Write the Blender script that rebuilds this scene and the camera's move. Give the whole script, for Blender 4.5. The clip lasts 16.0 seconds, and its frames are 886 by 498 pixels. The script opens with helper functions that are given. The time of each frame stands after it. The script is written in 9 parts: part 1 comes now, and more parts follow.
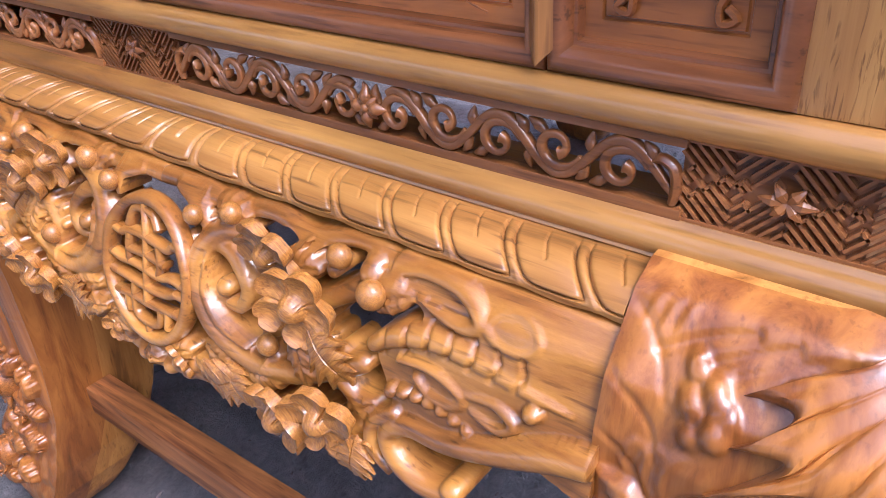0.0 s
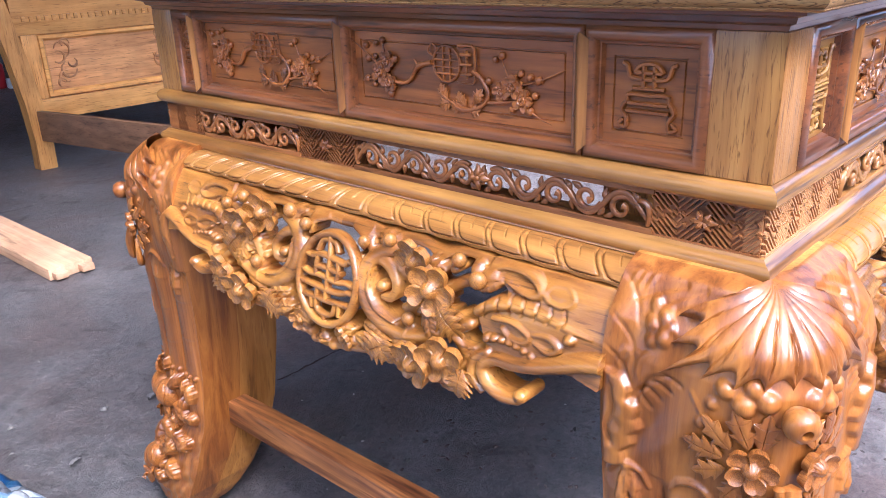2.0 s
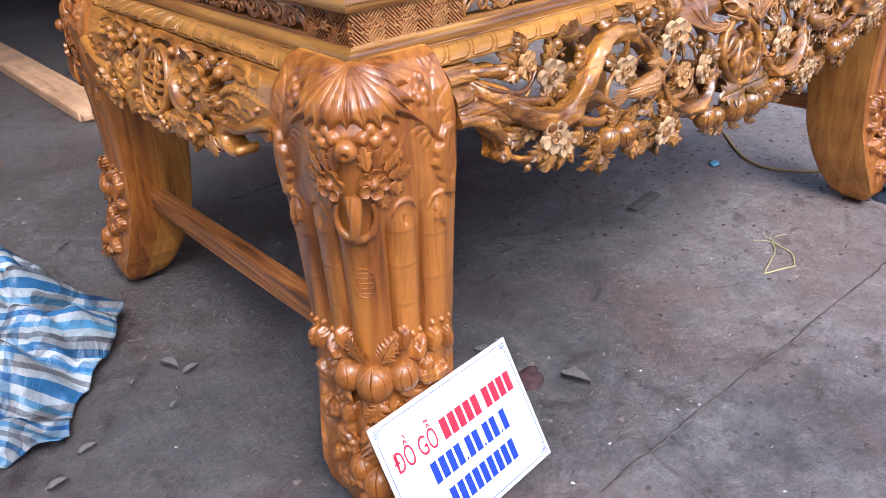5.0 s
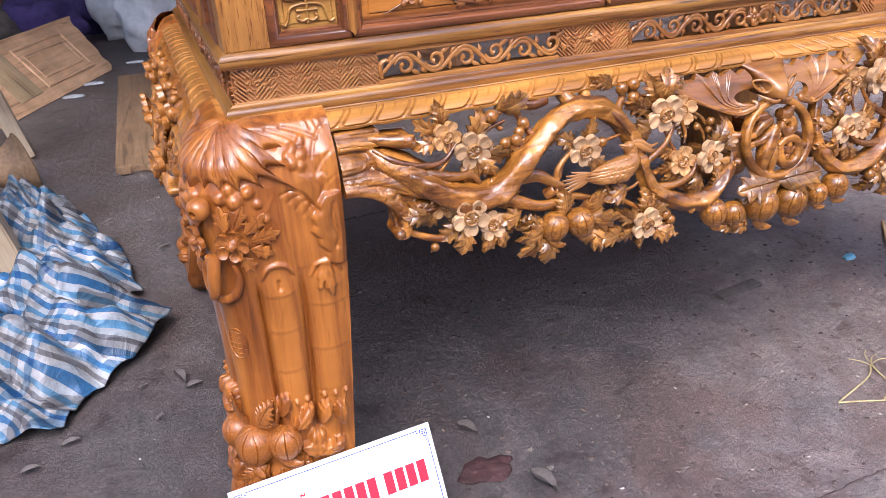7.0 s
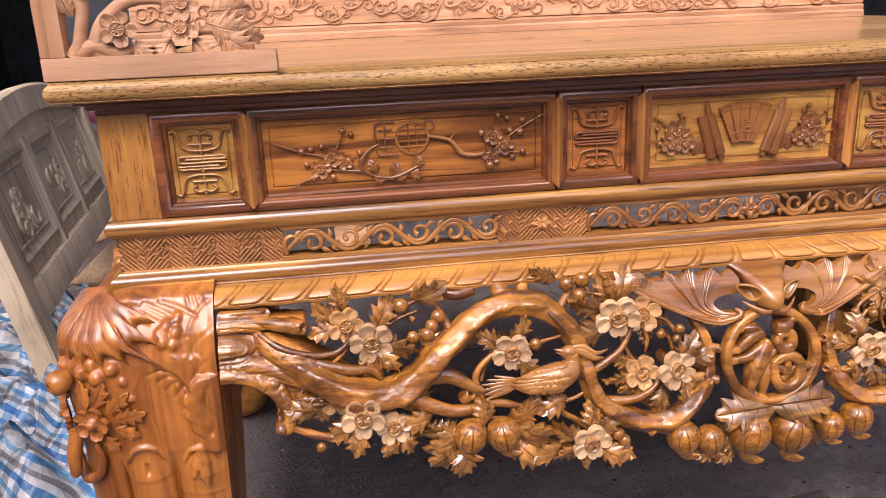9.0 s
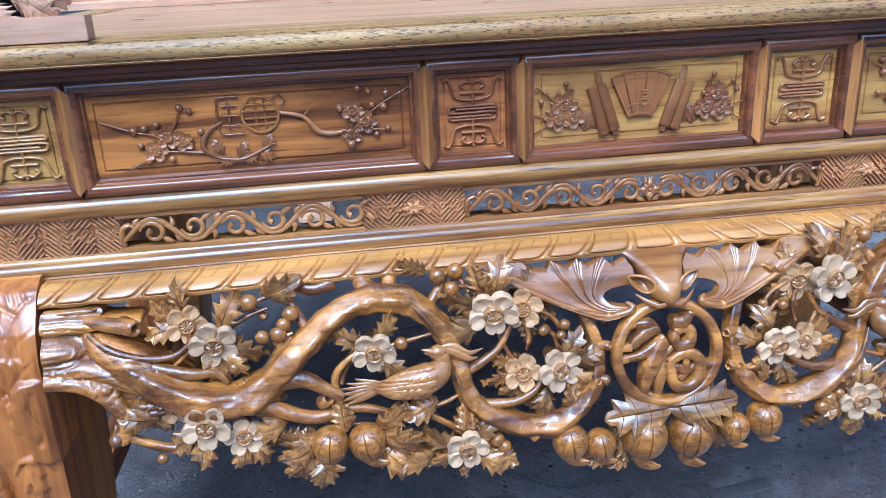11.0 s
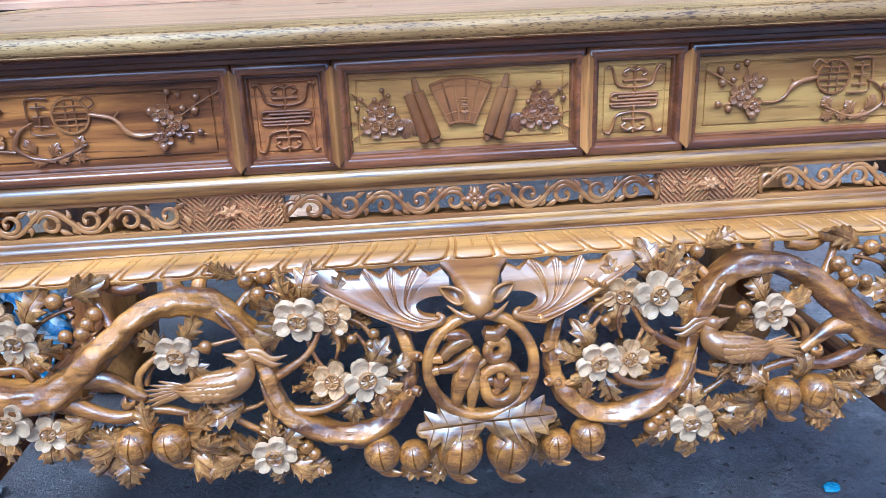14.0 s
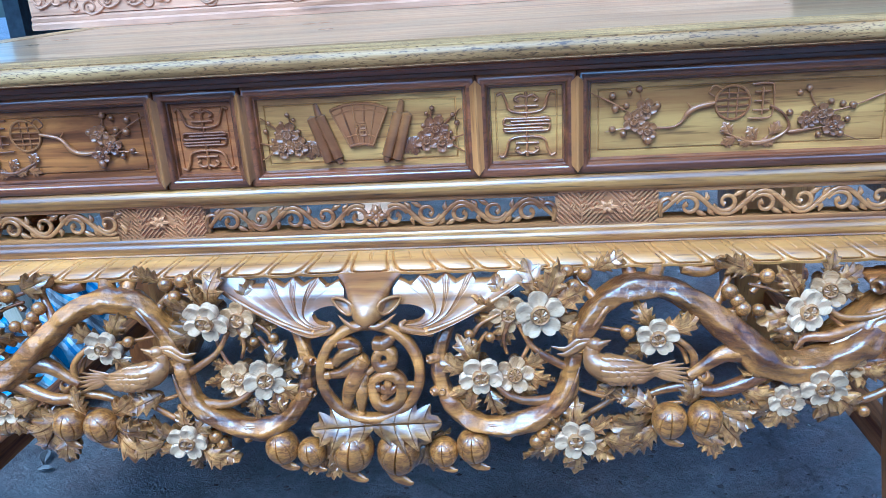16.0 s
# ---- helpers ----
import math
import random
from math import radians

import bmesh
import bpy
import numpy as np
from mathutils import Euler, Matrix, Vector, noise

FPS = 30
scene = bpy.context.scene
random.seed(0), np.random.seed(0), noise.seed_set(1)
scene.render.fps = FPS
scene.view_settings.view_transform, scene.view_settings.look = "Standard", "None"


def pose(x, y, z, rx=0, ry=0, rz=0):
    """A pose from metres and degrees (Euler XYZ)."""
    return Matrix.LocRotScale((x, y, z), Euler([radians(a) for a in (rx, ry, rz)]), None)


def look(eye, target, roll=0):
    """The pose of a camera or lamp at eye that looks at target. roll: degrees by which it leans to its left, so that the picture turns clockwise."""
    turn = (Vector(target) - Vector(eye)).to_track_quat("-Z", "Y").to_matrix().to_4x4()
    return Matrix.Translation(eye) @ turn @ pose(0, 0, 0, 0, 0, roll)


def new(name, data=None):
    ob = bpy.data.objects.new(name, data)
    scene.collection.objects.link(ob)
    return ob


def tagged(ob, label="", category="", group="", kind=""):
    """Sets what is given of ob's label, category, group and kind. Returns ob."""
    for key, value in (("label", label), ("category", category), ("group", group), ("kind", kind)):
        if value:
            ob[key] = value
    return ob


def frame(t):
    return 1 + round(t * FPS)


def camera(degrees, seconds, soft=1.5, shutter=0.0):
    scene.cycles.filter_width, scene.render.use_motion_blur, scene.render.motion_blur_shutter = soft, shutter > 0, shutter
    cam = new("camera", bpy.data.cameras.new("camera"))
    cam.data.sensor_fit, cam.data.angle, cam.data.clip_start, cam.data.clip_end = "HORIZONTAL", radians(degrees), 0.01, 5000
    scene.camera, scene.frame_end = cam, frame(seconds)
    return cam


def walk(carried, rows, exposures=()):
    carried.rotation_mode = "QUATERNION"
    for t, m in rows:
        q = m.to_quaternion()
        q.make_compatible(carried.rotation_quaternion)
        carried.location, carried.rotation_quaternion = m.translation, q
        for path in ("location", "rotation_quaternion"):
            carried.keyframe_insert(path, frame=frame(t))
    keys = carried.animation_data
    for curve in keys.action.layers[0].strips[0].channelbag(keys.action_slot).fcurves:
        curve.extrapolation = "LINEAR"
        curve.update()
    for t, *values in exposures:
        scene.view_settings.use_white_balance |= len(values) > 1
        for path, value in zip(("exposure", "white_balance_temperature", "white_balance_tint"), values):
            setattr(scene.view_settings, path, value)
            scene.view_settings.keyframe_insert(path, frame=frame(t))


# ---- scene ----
cam = camera(59.1, 16.0, 0.8)
METRES, EYE, TILT, LEAN, TURN = 3.70, 1.236, 0.0, 0.0, -50.1
ROWS = [
    (0.0, 0.0, 0.0, 0.0, -1.87, -30.61, 3.17),
    (0.5, -0.0202, -0.0212, 0.0066, -2.42, -27.7, 2.03),
    (1.0, -0.0383, -0.0559, 0.0161, -3.41, -24.1, 2.43),
    (1.5, -0.0432, -0.0897, 0.0195, -1.31, -21.5, 2.42),
    (2.0, -0.0144, -0.1281, 0.0211, 2.31, -20.65, 1.89),
    (2.5, 0.0084, -0.1623, 0.0193, 4.93, -21.45, 2.01),
    (3.0, 0.0285, -0.2027, 0.0173, 3.68, -21.25, 2.56),
    (3.5, 0.0499, -0.2268, 0.0161, 0.33, -23.6, 1.88),
    (4.0, 0.0813, -0.2444, 0.0178, -0.16, -26.35, 1.95),
    (4.2, 0.1020, -0.2545, 0.0171, 0.91, -27.84, 2.00),
    (6.3, 0.2871, -0.1899, 0.0250, 25.09, -26.63, 2.29),
    (6.5, 0.3017, -0.1855, 0.025, 26.58, -26.62, 2.33),
    (7.0, 0.3258, -0.1552, 0.0211, 28.9, -25.9, 3.02),
    (7.5, 0.3395, -0.1099, 0.0237, 30.28, -25.49, 2.18),
    (8.0, 0.352, -0.0874, 0.0261, 34.22, -21.53, 2.24),
    (8.5, 0.3712, -0.0625, 0.0302, 40.13, -18.78, 1.12),
    (9.0, 0.3889, -0.0443, 0.0352, 41.55, -17.29, 2.13),
    (9.5, 0.402, -0.0296, 0.0335, 42.37, -17.23, 3.11),
    (10.0, 0.399, 0.0005, 0.0319, 41.12, -18.37, 3.16),
    (10.2, 0.3967, 0.0084, 0.0311, 40.77, -18.89, 3.08),
    (12.3, 0.4353, 0.0488, 0.0346, 44.25, -20.29, 2.13),
    (12.5, 0.443, 0.0517, 0.0347, 44.5, -20.07, 2.34),
    (13.0, 0.4617, 0.0588, 0.0346, 45.12, -19.61, 2.63),
    (13.5, 0.4716, 0.0661, 0.0344, 45.89, -19.24, 2.98),
    (14.0, 0.4744, 0.0897, 0.03, 45.32, -19.8, 2.22),
    (14.5, 0.481, 0.1139, 0.0303, 46.79, -20.17, 1.53),
    (15.0, 0.4926, 0.1288, 0.0314, 47.79, -20.53, 2.21),
    (15.5, 0.5237, 0.146, 0.0357, 51.43, -20.33, 2.97),
    (16.0, 0.5506, 0.1555, 0.04, 54.79, -19.66, 3.56),
]
walk(cam, [(t, pose(-0.447, -0.027, EYE, TILT, LEAN, TURN) @ pose(METRES * x, METRES * y, METRES * z, 90 + pitch, roll, yaw)) for t, x, y, z, yaw, pitch, roll in ROWS], [(0.0, 0.98, 4950, 16), (1.0, 1.26, 4950, 14), (2.1, 1.24, 5030, 12), (2.7, 1.10, 5050, 10), (4.0, 0.64, 5170, 7), (6.5, 0.44, 5650, 14), (7.8, 0.52, 6000, 22), (8.5, 0.31, 6350, 25), (9.4, 0.26, 5850, 13), (10.0, 0.28, 4450, 4), (12.5, 0.54, 3930, -2), (14.4, 0.50, 3820, -4), (15.0, 0.44, 3440, -6), (15.5, 0.46, 3450, -7), (16.0, 0.47, 3440, -9)])

# ---------------------------------------------------------------- light
world = bpy.data.worlds.new("overcast_sky")
scene.world = world
world.use_nodes = True
wn = world.node_tree.nodes
sky = wn.new("ShaderNodeTexSky")
sky.sky_type, sky.sun_disc = "NISHITA", False
sky.sun_elevation, sky.sun_rotation = radians(53), radians(197.9)
sky.air_density, sky.dust_density, sky.ozone_density = 1.0, 4.0, 1.2
world.node_tree.links.new(sky.outputs[0], wn["Background"].inputs[0])
wn["Background"].inputs[1].default_value = 0.27
sun = new("sun", bpy.data.lights.new("sun", "SUN"))
sun.data.energy, sun.data.angle, sun.data.color = 1.5, radians(30), (1.0, 0.96, 0.9)
sun.matrix_world = look((-2.0, -6.2, 8.6), (0, 0, 0))

# ---------------------------------------------------------------- materials


def nodes_of(name):
    m = bpy.data.materials.new(name)
    m.use_nodes = True
    return m, m.node_tree.nodes, m.node_tree.links, m.node_tree.nodes["Principled BSDF"]


def ramp(nd, stops):
    r = nd.new("ShaderNodeValToRGB")
    while len(r.color_ramp.elements) < len(stops):
        r.color_ramp.elements.new(0.5)
    for e, (p, c) in zip(r.color_ramp.elements, stops):
        e.position, e.color = p, (*c, 1)
    return r


def wood(name, light, dark, axis="x", rough=0.34, coat=0.65, grain=26.0, bump=0.25, pores=0.6, vary=0.16, coord="Object", chisel=0.0, drift=5.0, gloss=0.14, fleck=0.0, short=1.0, swing=0.2):
    """Timber with grain along one axis, flecked pores, slow colour drift and a lacquer coat."""
    m, nd, lk, b = nodes_of(name)
    tc = nd.new("ShaderNodeTexCoord")
    info = nd.new("ShaderNodeObjectInfo")
    add = nd.new("ShaderNodeVectorMath")
    add.operation = "MULTIPLY_ADD"
    add.inputs[0].default_value = (1, 1, 1)
    comb = nd.new("ShaderNodeCombineXYZ")
    for k in range(3):
        lk.new(info.outputs["Random"], comb.inputs[k])
    off = nd.new("ShaderNodeVectorMath")
    off.operation = "SCALE"
    off.inputs["Scale"].default_value = 7.0
    lk.new(comb.outputs[0], off.inputs[0])
    lk.new(tc.outputs[coord], add.inputs[0])
    add.inputs[1].default_value = (1, 1, 1)
    lk.new(off.outputs[0], add.inputs[2])
    mp = nd.new("ShaderNodeMapping")
    along = {"x": (1.6, grain, grain), "y": (grain, 1.6, grain), "z": (grain, grain, 1.6)}[axis]
    mp.inputs["Scale"].default_value = along
    lk.new(add.outputs[0], mp.inputs[0])
    n1 = nd.new("ShaderNodeTexNoise")
    n1.inputs["Scale"].default_value, n1.inputs["Detail"].default_value, n1.inputs["Roughness"].default_value = 1.0, 6, 0.62
    n1.inputs["Distortion"].default_value = 0.3 + 2.0 * swing
    lk.new(mp.outputs[0], n1.inputs["Vector"])
    mp2 = nd.new("ShaderNodeMapping")
    mp2.inputs["Scale"].default_value = tuple(v * 7 * (short if v < 2 else 1) for v in along)
    lk.new(add.outputs[0], mp2.inputs[0])
    n2 = nd.new("ShaderNodeTexNoise")
    n2.inputs["Scale"].default_value, n2.inputs["Detail"].default_value = 1.0, 3
    n2.inputs["Distortion"].default_value = 25.0 * fleck
    lk.new(mp2.outputs[0], n2.inputs["Vector"])
    n3 = nd.new("ShaderNodeTexNoise")
    n3.inputs["Scale"].default_value, n3.inputs["Detail"].default_value = drift, 3
    lk.new(add.outputs[0], n3.inputs["Vector"])
    r1 = ramp(nd, [(0.33, tuple(v * 0.6 for v in dark)), (0.41, dark), (0.52, tuple((a + c) / 2 for a, c in zip(light, dark))), (0.62, light)])
    lk.new(n1.outputs[0], r1.inputs[0])
    r2 = ramp(nd, [(0.28 + fleck, tuple(v * 0.35 for v in dark)), (0.42 + fleck * 0.7, (1, 1, 1))])
    lk.new(n2.outputs[0], r2.inputs[0])
    mix = nd.new("ShaderNodeMix")
    mix.data_type, mix.blend_type = "RGBA", "MULTIPLY"
    mix.inputs["Factor"].default_value = pores
    lk.new(r1.outputs[0], mix.inputs["A"])
    lk.new(r2.outputs[0], mix.inputs["B"])
    hsv = nd.new("ShaderNodeHueSaturation")
    mr = nd.new("ShaderNodeMapRange")
    mr.inputs[3].default_value, mr.inputs[4].default_value = 1 - vary, 1 + vary
    lk.new(info.outputs["Random"], mr.inputs[0])
    mr2 = nd.new("ShaderNodeMapRange")
    mr2.inputs[1].default_value, mr2.inputs[2].default_value = 0.3, 0.7
    mr2.inputs[3].default_value, mr2.inputs[4].default_value = 1 - swing, 1 + swing
    lk.new(n3.outputs[0], mr2.inputs[0])
    mul = nd.new("ShaderNodeMath")
    mul.operation = "MULTIPLY"
    lk.new(mr.outputs[0], mul.inputs[0])
    lk.new(mr2.outputs[0], mul.inputs[1])
    lk.new(mul.outputs[0], hsv.inputs["Value"])
    lk.new(mix.outputs["Result"], hsv.inputs["Color"])
    lk.new(hsv.outputs[0], b.inputs["Base Color"])
    rr = nd.new("ShaderNodeMapRange")
    rr.inputs[3].default_value, rr.inputs[4].default_value = rough * 0.75, rough * 1.35
    lk.new(n3.outputs[0], rr.inputs[0])
    lk.new(rr.outputs[0], b.inputs["Roughness"])
    b.inputs["Specular IOR Level"].default_value = 0.4
    b.inputs["Coat Weight"].default_value, b.inputs["Coat Roughness"].default_value = coat, gloss
    bp = nd.new("ShaderNodeBump")
    bp.inputs["Strength"].default_value, bp.inputs["Distance"].default_value = bump, 0.002
    lk.new(n2.outputs[0], bp.inputs["Height"])
    if chisel:
        n4 = nd.new("ShaderNodeTexNoise")
        n4.inputs["Scale"].default_value, n4.inputs["Detail"].default_value = 75.0, 3
        lk.new(tc.outputs["Object"], n4.inputs["Vector"])
        b4 = nd.new("ShaderNodeBump")
        b4.inputs["Strength"].default_value, b4.inputs["Distance"].default_value = chisel, 0.006
        lk.new(n4.outputs[0], b4.inputs["Height"])
        lk.new(bp.outputs[0], b4.inputs["Normal"])
        lk.new(b4.outputs[0], b.inputs["Normal"])
    else:
        lk.new(bp.outputs[0], b.inputs["Normal"])
    return m


def plain(name, c, rough=0.6, metal=0.0, noise_scale=30.0, spread=0.25, bump=0.2, dist=0.002, coat=0.0):
    """A matt or glossy surface with blotches at two scales and fine relief."""
    m, nd, lk, b = nodes_of(name)
    tc = nd.new("ShaderNodeTexCoord")
    n1 = nd.new("ShaderNodeTexNoise")
    n1.inputs["Scale"].default_value, n1.inputs["Detail"].default_value = noise_scale, 6
    n2 = nd.new("ShaderNodeTexNoise")
    n2.inputs["Scale"].default_value, n2.inputs["Detail"].default_value = noise_scale / 8, 3
    for n in (n1, n2):
        lk.new(tc.outputs["Object"], n.inputs["Vector"])
    mx = nd.new("ShaderNodeMath")
    mx.operation = "ADD"
    lk.new(n1.outputs[0], mx.inputs[0])
    lk.new(n2.outputs[0], mx.inputs[1])
    hf = nd.new("ShaderNodeMath")
    hf.operation = "MULTIPLY"
    hf.inputs[1].default_value = 0.5
    lk.new(mx.outputs[0], hf.inputs[0])
    r = ramp(nd, [(0.3, tuple(v * (1 - spread) for v in c)), (0.7, tuple(min(1, v * (1 + spread)) for v in c))])
    lk.new(hf.outputs[0], r.inputs[0])
    lk.new(r.outputs[0], b.inputs["Base Color"])
    b.inputs["Roughness"].default_value, b.inputs["Metallic"].default_value, b.inputs["Coat Weight"].default_value = rough, metal, coat
    bp = nd.new("ShaderNodeBump")
    bp.inputs["Strength"].default_value, bp.inputs["Distance"].default_value = bump, dist
    lk.new(n1.outputs[0], bp.inputs["Height"])
    lk.new(bp.outputs[0], b.inputs["Normal"])
    return m


def concrete():
    """Worn dark workshop concrete: blotches, red dust, oil stains, scuffs, grit and painted yard-side light."""
    m, nd, lk, b = nodes_of("workshop_concrete")
    tc = nd.new("ShaderNodeTexCoord")

    def noise_at(scale, detail, rough=0.55, dist=0.0):
        n = nd.new("ShaderNodeTexNoise")
        n.inputs["Scale"].default_value, n.inputs["Detail"].default_value = scale, detail
        n.inputs["Roughness"].default_value, n.inputs["Distortion"].default_value = rough, dist
        lk.new(tc.outputs["Object"], n.inputs["Vector"])
        return n
    big, mid, fine = noise_at(0.9, 5, 0.6, 0.4), noise_at(9, 10, 0.72), noise_at(110, 8, 0.75)
    r1 = ramp(nd, [(0.3, (0.132, 0.122, 0.121)), (0.5, (0.196, 0.180, 0.175)), (0.72, (0.275, 0.251, 0.239))])
    lk.new(big.outputs[0], r1.inputs[0])
    r2 = ramp(nd, [(0.30, (0.55, 0.53, 0.53)), (0.5, (1.0, 0.98, 0.97)), (0.70, (1.35, 1.3, 1.27))])
    lk.new(mid.outputs[0], r2.inputs[0])
    m1 = nd.new("ShaderNodeMix")
    m1.data_type, m1.blend_type = "RGBA", "MULTIPLY"
    m1.inputs["Factor"].default_value = 1.0
    lk.new(r1.outputs[0], m1.inputs["A"])
    lk.new(r2.outputs[0], m1.inputs["B"])
    red = noise_at(1.7, 7, 0.7, 0.8)
    rm = ramp(nd, [(0.44, (0, 0, 0)), (0.62, (0.7, 0.7, 0.7))])
    lk.new(red.outputs[0], rm.inputs[0])
    m2 = nd.new("ShaderNodeMix")
    m2.data_type = "RGBA"
    lk.new(rm.outputs[0], m2.inputs["Factor"])
    lk.new(m1.outputs["Result"], m2.inputs["A"])
    m2.inputs["B"].default_value = (0.155, 0.104, 0.09, 1)
    r3 = ramp(nd, [(0.33, (0.35, 0.35, 0.36)), (0.42, (1, 1, 1)), (0.72, (1, 1, 1)), (0.8, (1.7, 1.65, 1.6))])
    lk.new(fine.outputs[0], r3.inputs[0])
    m3 = nd.new("ShaderNodeMix")
    m3.data_type, m3.blend_type = "RGBA", "MULTIPLY"
    m3.inputs["Factor"].default_value = 0.75
    lk.new(m2.outputs["Result"], m3.inputs["A"])
    lk.new(r3.outputs[0], m3.inputs["B"])
    vo = nd.new("ShaderNodeTexVoronoi")
    vo.inputs["Scale"].default_value, vo.inputs["Randomness"].default_value = 16.0, 1.0
    lk.new(tc.outputs["Object"], vo.inputs["Vector"])
    patch = noise_at(2.6, 4)
    ds = nd.new("ShaderNodeMath")
    ds.operation = "DIVIDE"
    lk.new(vo.outputs["Distance"], ds.inputs[0])
    lk.new(patch.outputs[0], ds.inputs[1])
    spots = ramp(nd, [(0.16, (0.30, 0.29, 0.29)), (0.27, (1, 1, 1))])
    lk.new(ds.outputs[0], spots.inputs[0])
    m4 = nd.new("ShaderNodeMix")
    m4.data_type, m4.blend_type = "RGBA", "MULTIPLY"
    m4.inputs["Factor"].default_value = 0.45
    lk.new(m3.outputs["Result"], m4.inputs["A"])
    lk.new(spots.outputs[0], m4.inputs["B"])
    scuff = noise_at(34, 9, 0.8, 1.2)
    sc = ramp(nd, [(0.36, (0.58, 0.56, 0.55)), (0.5, (1, 1, 1)), (0.66, (1.45, 1.4, 1.36))])
    lk.new(scuff.outputs[0], sc.inputs[0])
    m5 = nd.new("ShaderNodeMix")
    m5.data_type, m5.blend_type = "RGBA", "MULTIPLY"
    m5.inputs["Factor"].default_value = 0.8
    lk.new(m4.outputs["Result"], m5.inputs["A"])
    lk.new(sc.outputs[0], m5.inputs["B"])
    # pale reddish dust in ragged drifts, with brighter light on the yard side painted in
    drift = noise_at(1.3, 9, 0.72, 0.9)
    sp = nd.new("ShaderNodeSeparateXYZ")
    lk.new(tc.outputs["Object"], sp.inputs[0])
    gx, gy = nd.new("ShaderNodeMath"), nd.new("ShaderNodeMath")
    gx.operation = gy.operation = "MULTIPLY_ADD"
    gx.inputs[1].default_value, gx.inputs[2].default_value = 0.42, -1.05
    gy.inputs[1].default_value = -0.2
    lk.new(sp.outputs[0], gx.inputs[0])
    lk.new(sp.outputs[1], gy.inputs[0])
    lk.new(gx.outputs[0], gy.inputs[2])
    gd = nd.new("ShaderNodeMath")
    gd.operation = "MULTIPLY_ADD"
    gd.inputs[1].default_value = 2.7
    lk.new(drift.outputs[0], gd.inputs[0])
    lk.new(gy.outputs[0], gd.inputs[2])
    dust_light = ramp(nd, [(0.05, (0.82, 0.80, 0.79)), (0.45, (0.96, 0.94, 0.93)), (0.95, (1.65, 1.54, 1.49))])
    lk.new(gd.outputs[0], dust_light.inputs[0])
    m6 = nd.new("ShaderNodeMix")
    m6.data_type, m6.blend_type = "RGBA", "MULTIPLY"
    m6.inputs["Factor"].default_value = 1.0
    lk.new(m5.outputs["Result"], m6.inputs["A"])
    lk.new(dust_light.outputs[0], m6.inputs["B"])
    # old spills and trodden mud, in ragged dark patches and small spatters
    last = m6
    for sc_, lo, hi, dist in ((3.2, 0.585, 0.66, 2.2), (14.0, 0.655, 0.70, 1.0), (46.0, 0.70, 0.735, 0.3)):
        spill = noise_at(sc_, 6, 0.62, dist)
        rs = ramp(nd, [(lo, (1, 1, 1)), (hi, (0.46, 0.39, 0.37))])
        lk.new(spill.outputs[0], rs.inputs[0])
        m7 = nd.new("ShaderNodeMix")
        m7.data_type, m7.blend_type = "RGBA", "MULTIPLY"
        m7.inputs["Factor"].default_value = 0.8
        lk.new(last.outputs["Result"], m7.inputs["A"])
        lk.new(rs.outputs[0], m7.inputs["B"])
        last = m7
    lk.new(last.outputs["Result"], b.inputs["Base Color"])
    rr = nd.new("ShaderNodeMapRange")
    rr.inputs[1].default_value, rr.inputs[2].default_value = 0.3, 0.7
    rr.inputs[3].default_value, rr.inputs[4].default_value = 0.32, 0.62
    lk.new(mid.outputs[0], rr.inputs[0])
    lk.new(rr.outputs[0], b.inputs["Roughness"])
    ad = nd.new("ShaderNodeMath")
    ad.operation = "MULTIPLY_ADD"
    ad.inputs[1].default_value = 3.0
    lk.new(mid.outputs[0], ad.inputs[0])
    lk.new(fine.outputs[0], ad.inputs[2])
    bp = nd.new("ShaderNodeBump")
    bp.inputs["Strength"].default_value, bp.inputs["Distance"].default_value = 0.9, 0.016
    lk.new(ad.outputs[0], bp.inputs["Height"])
    lk.new(bp.outputs[0], b.inputs["Normal"])
    return m


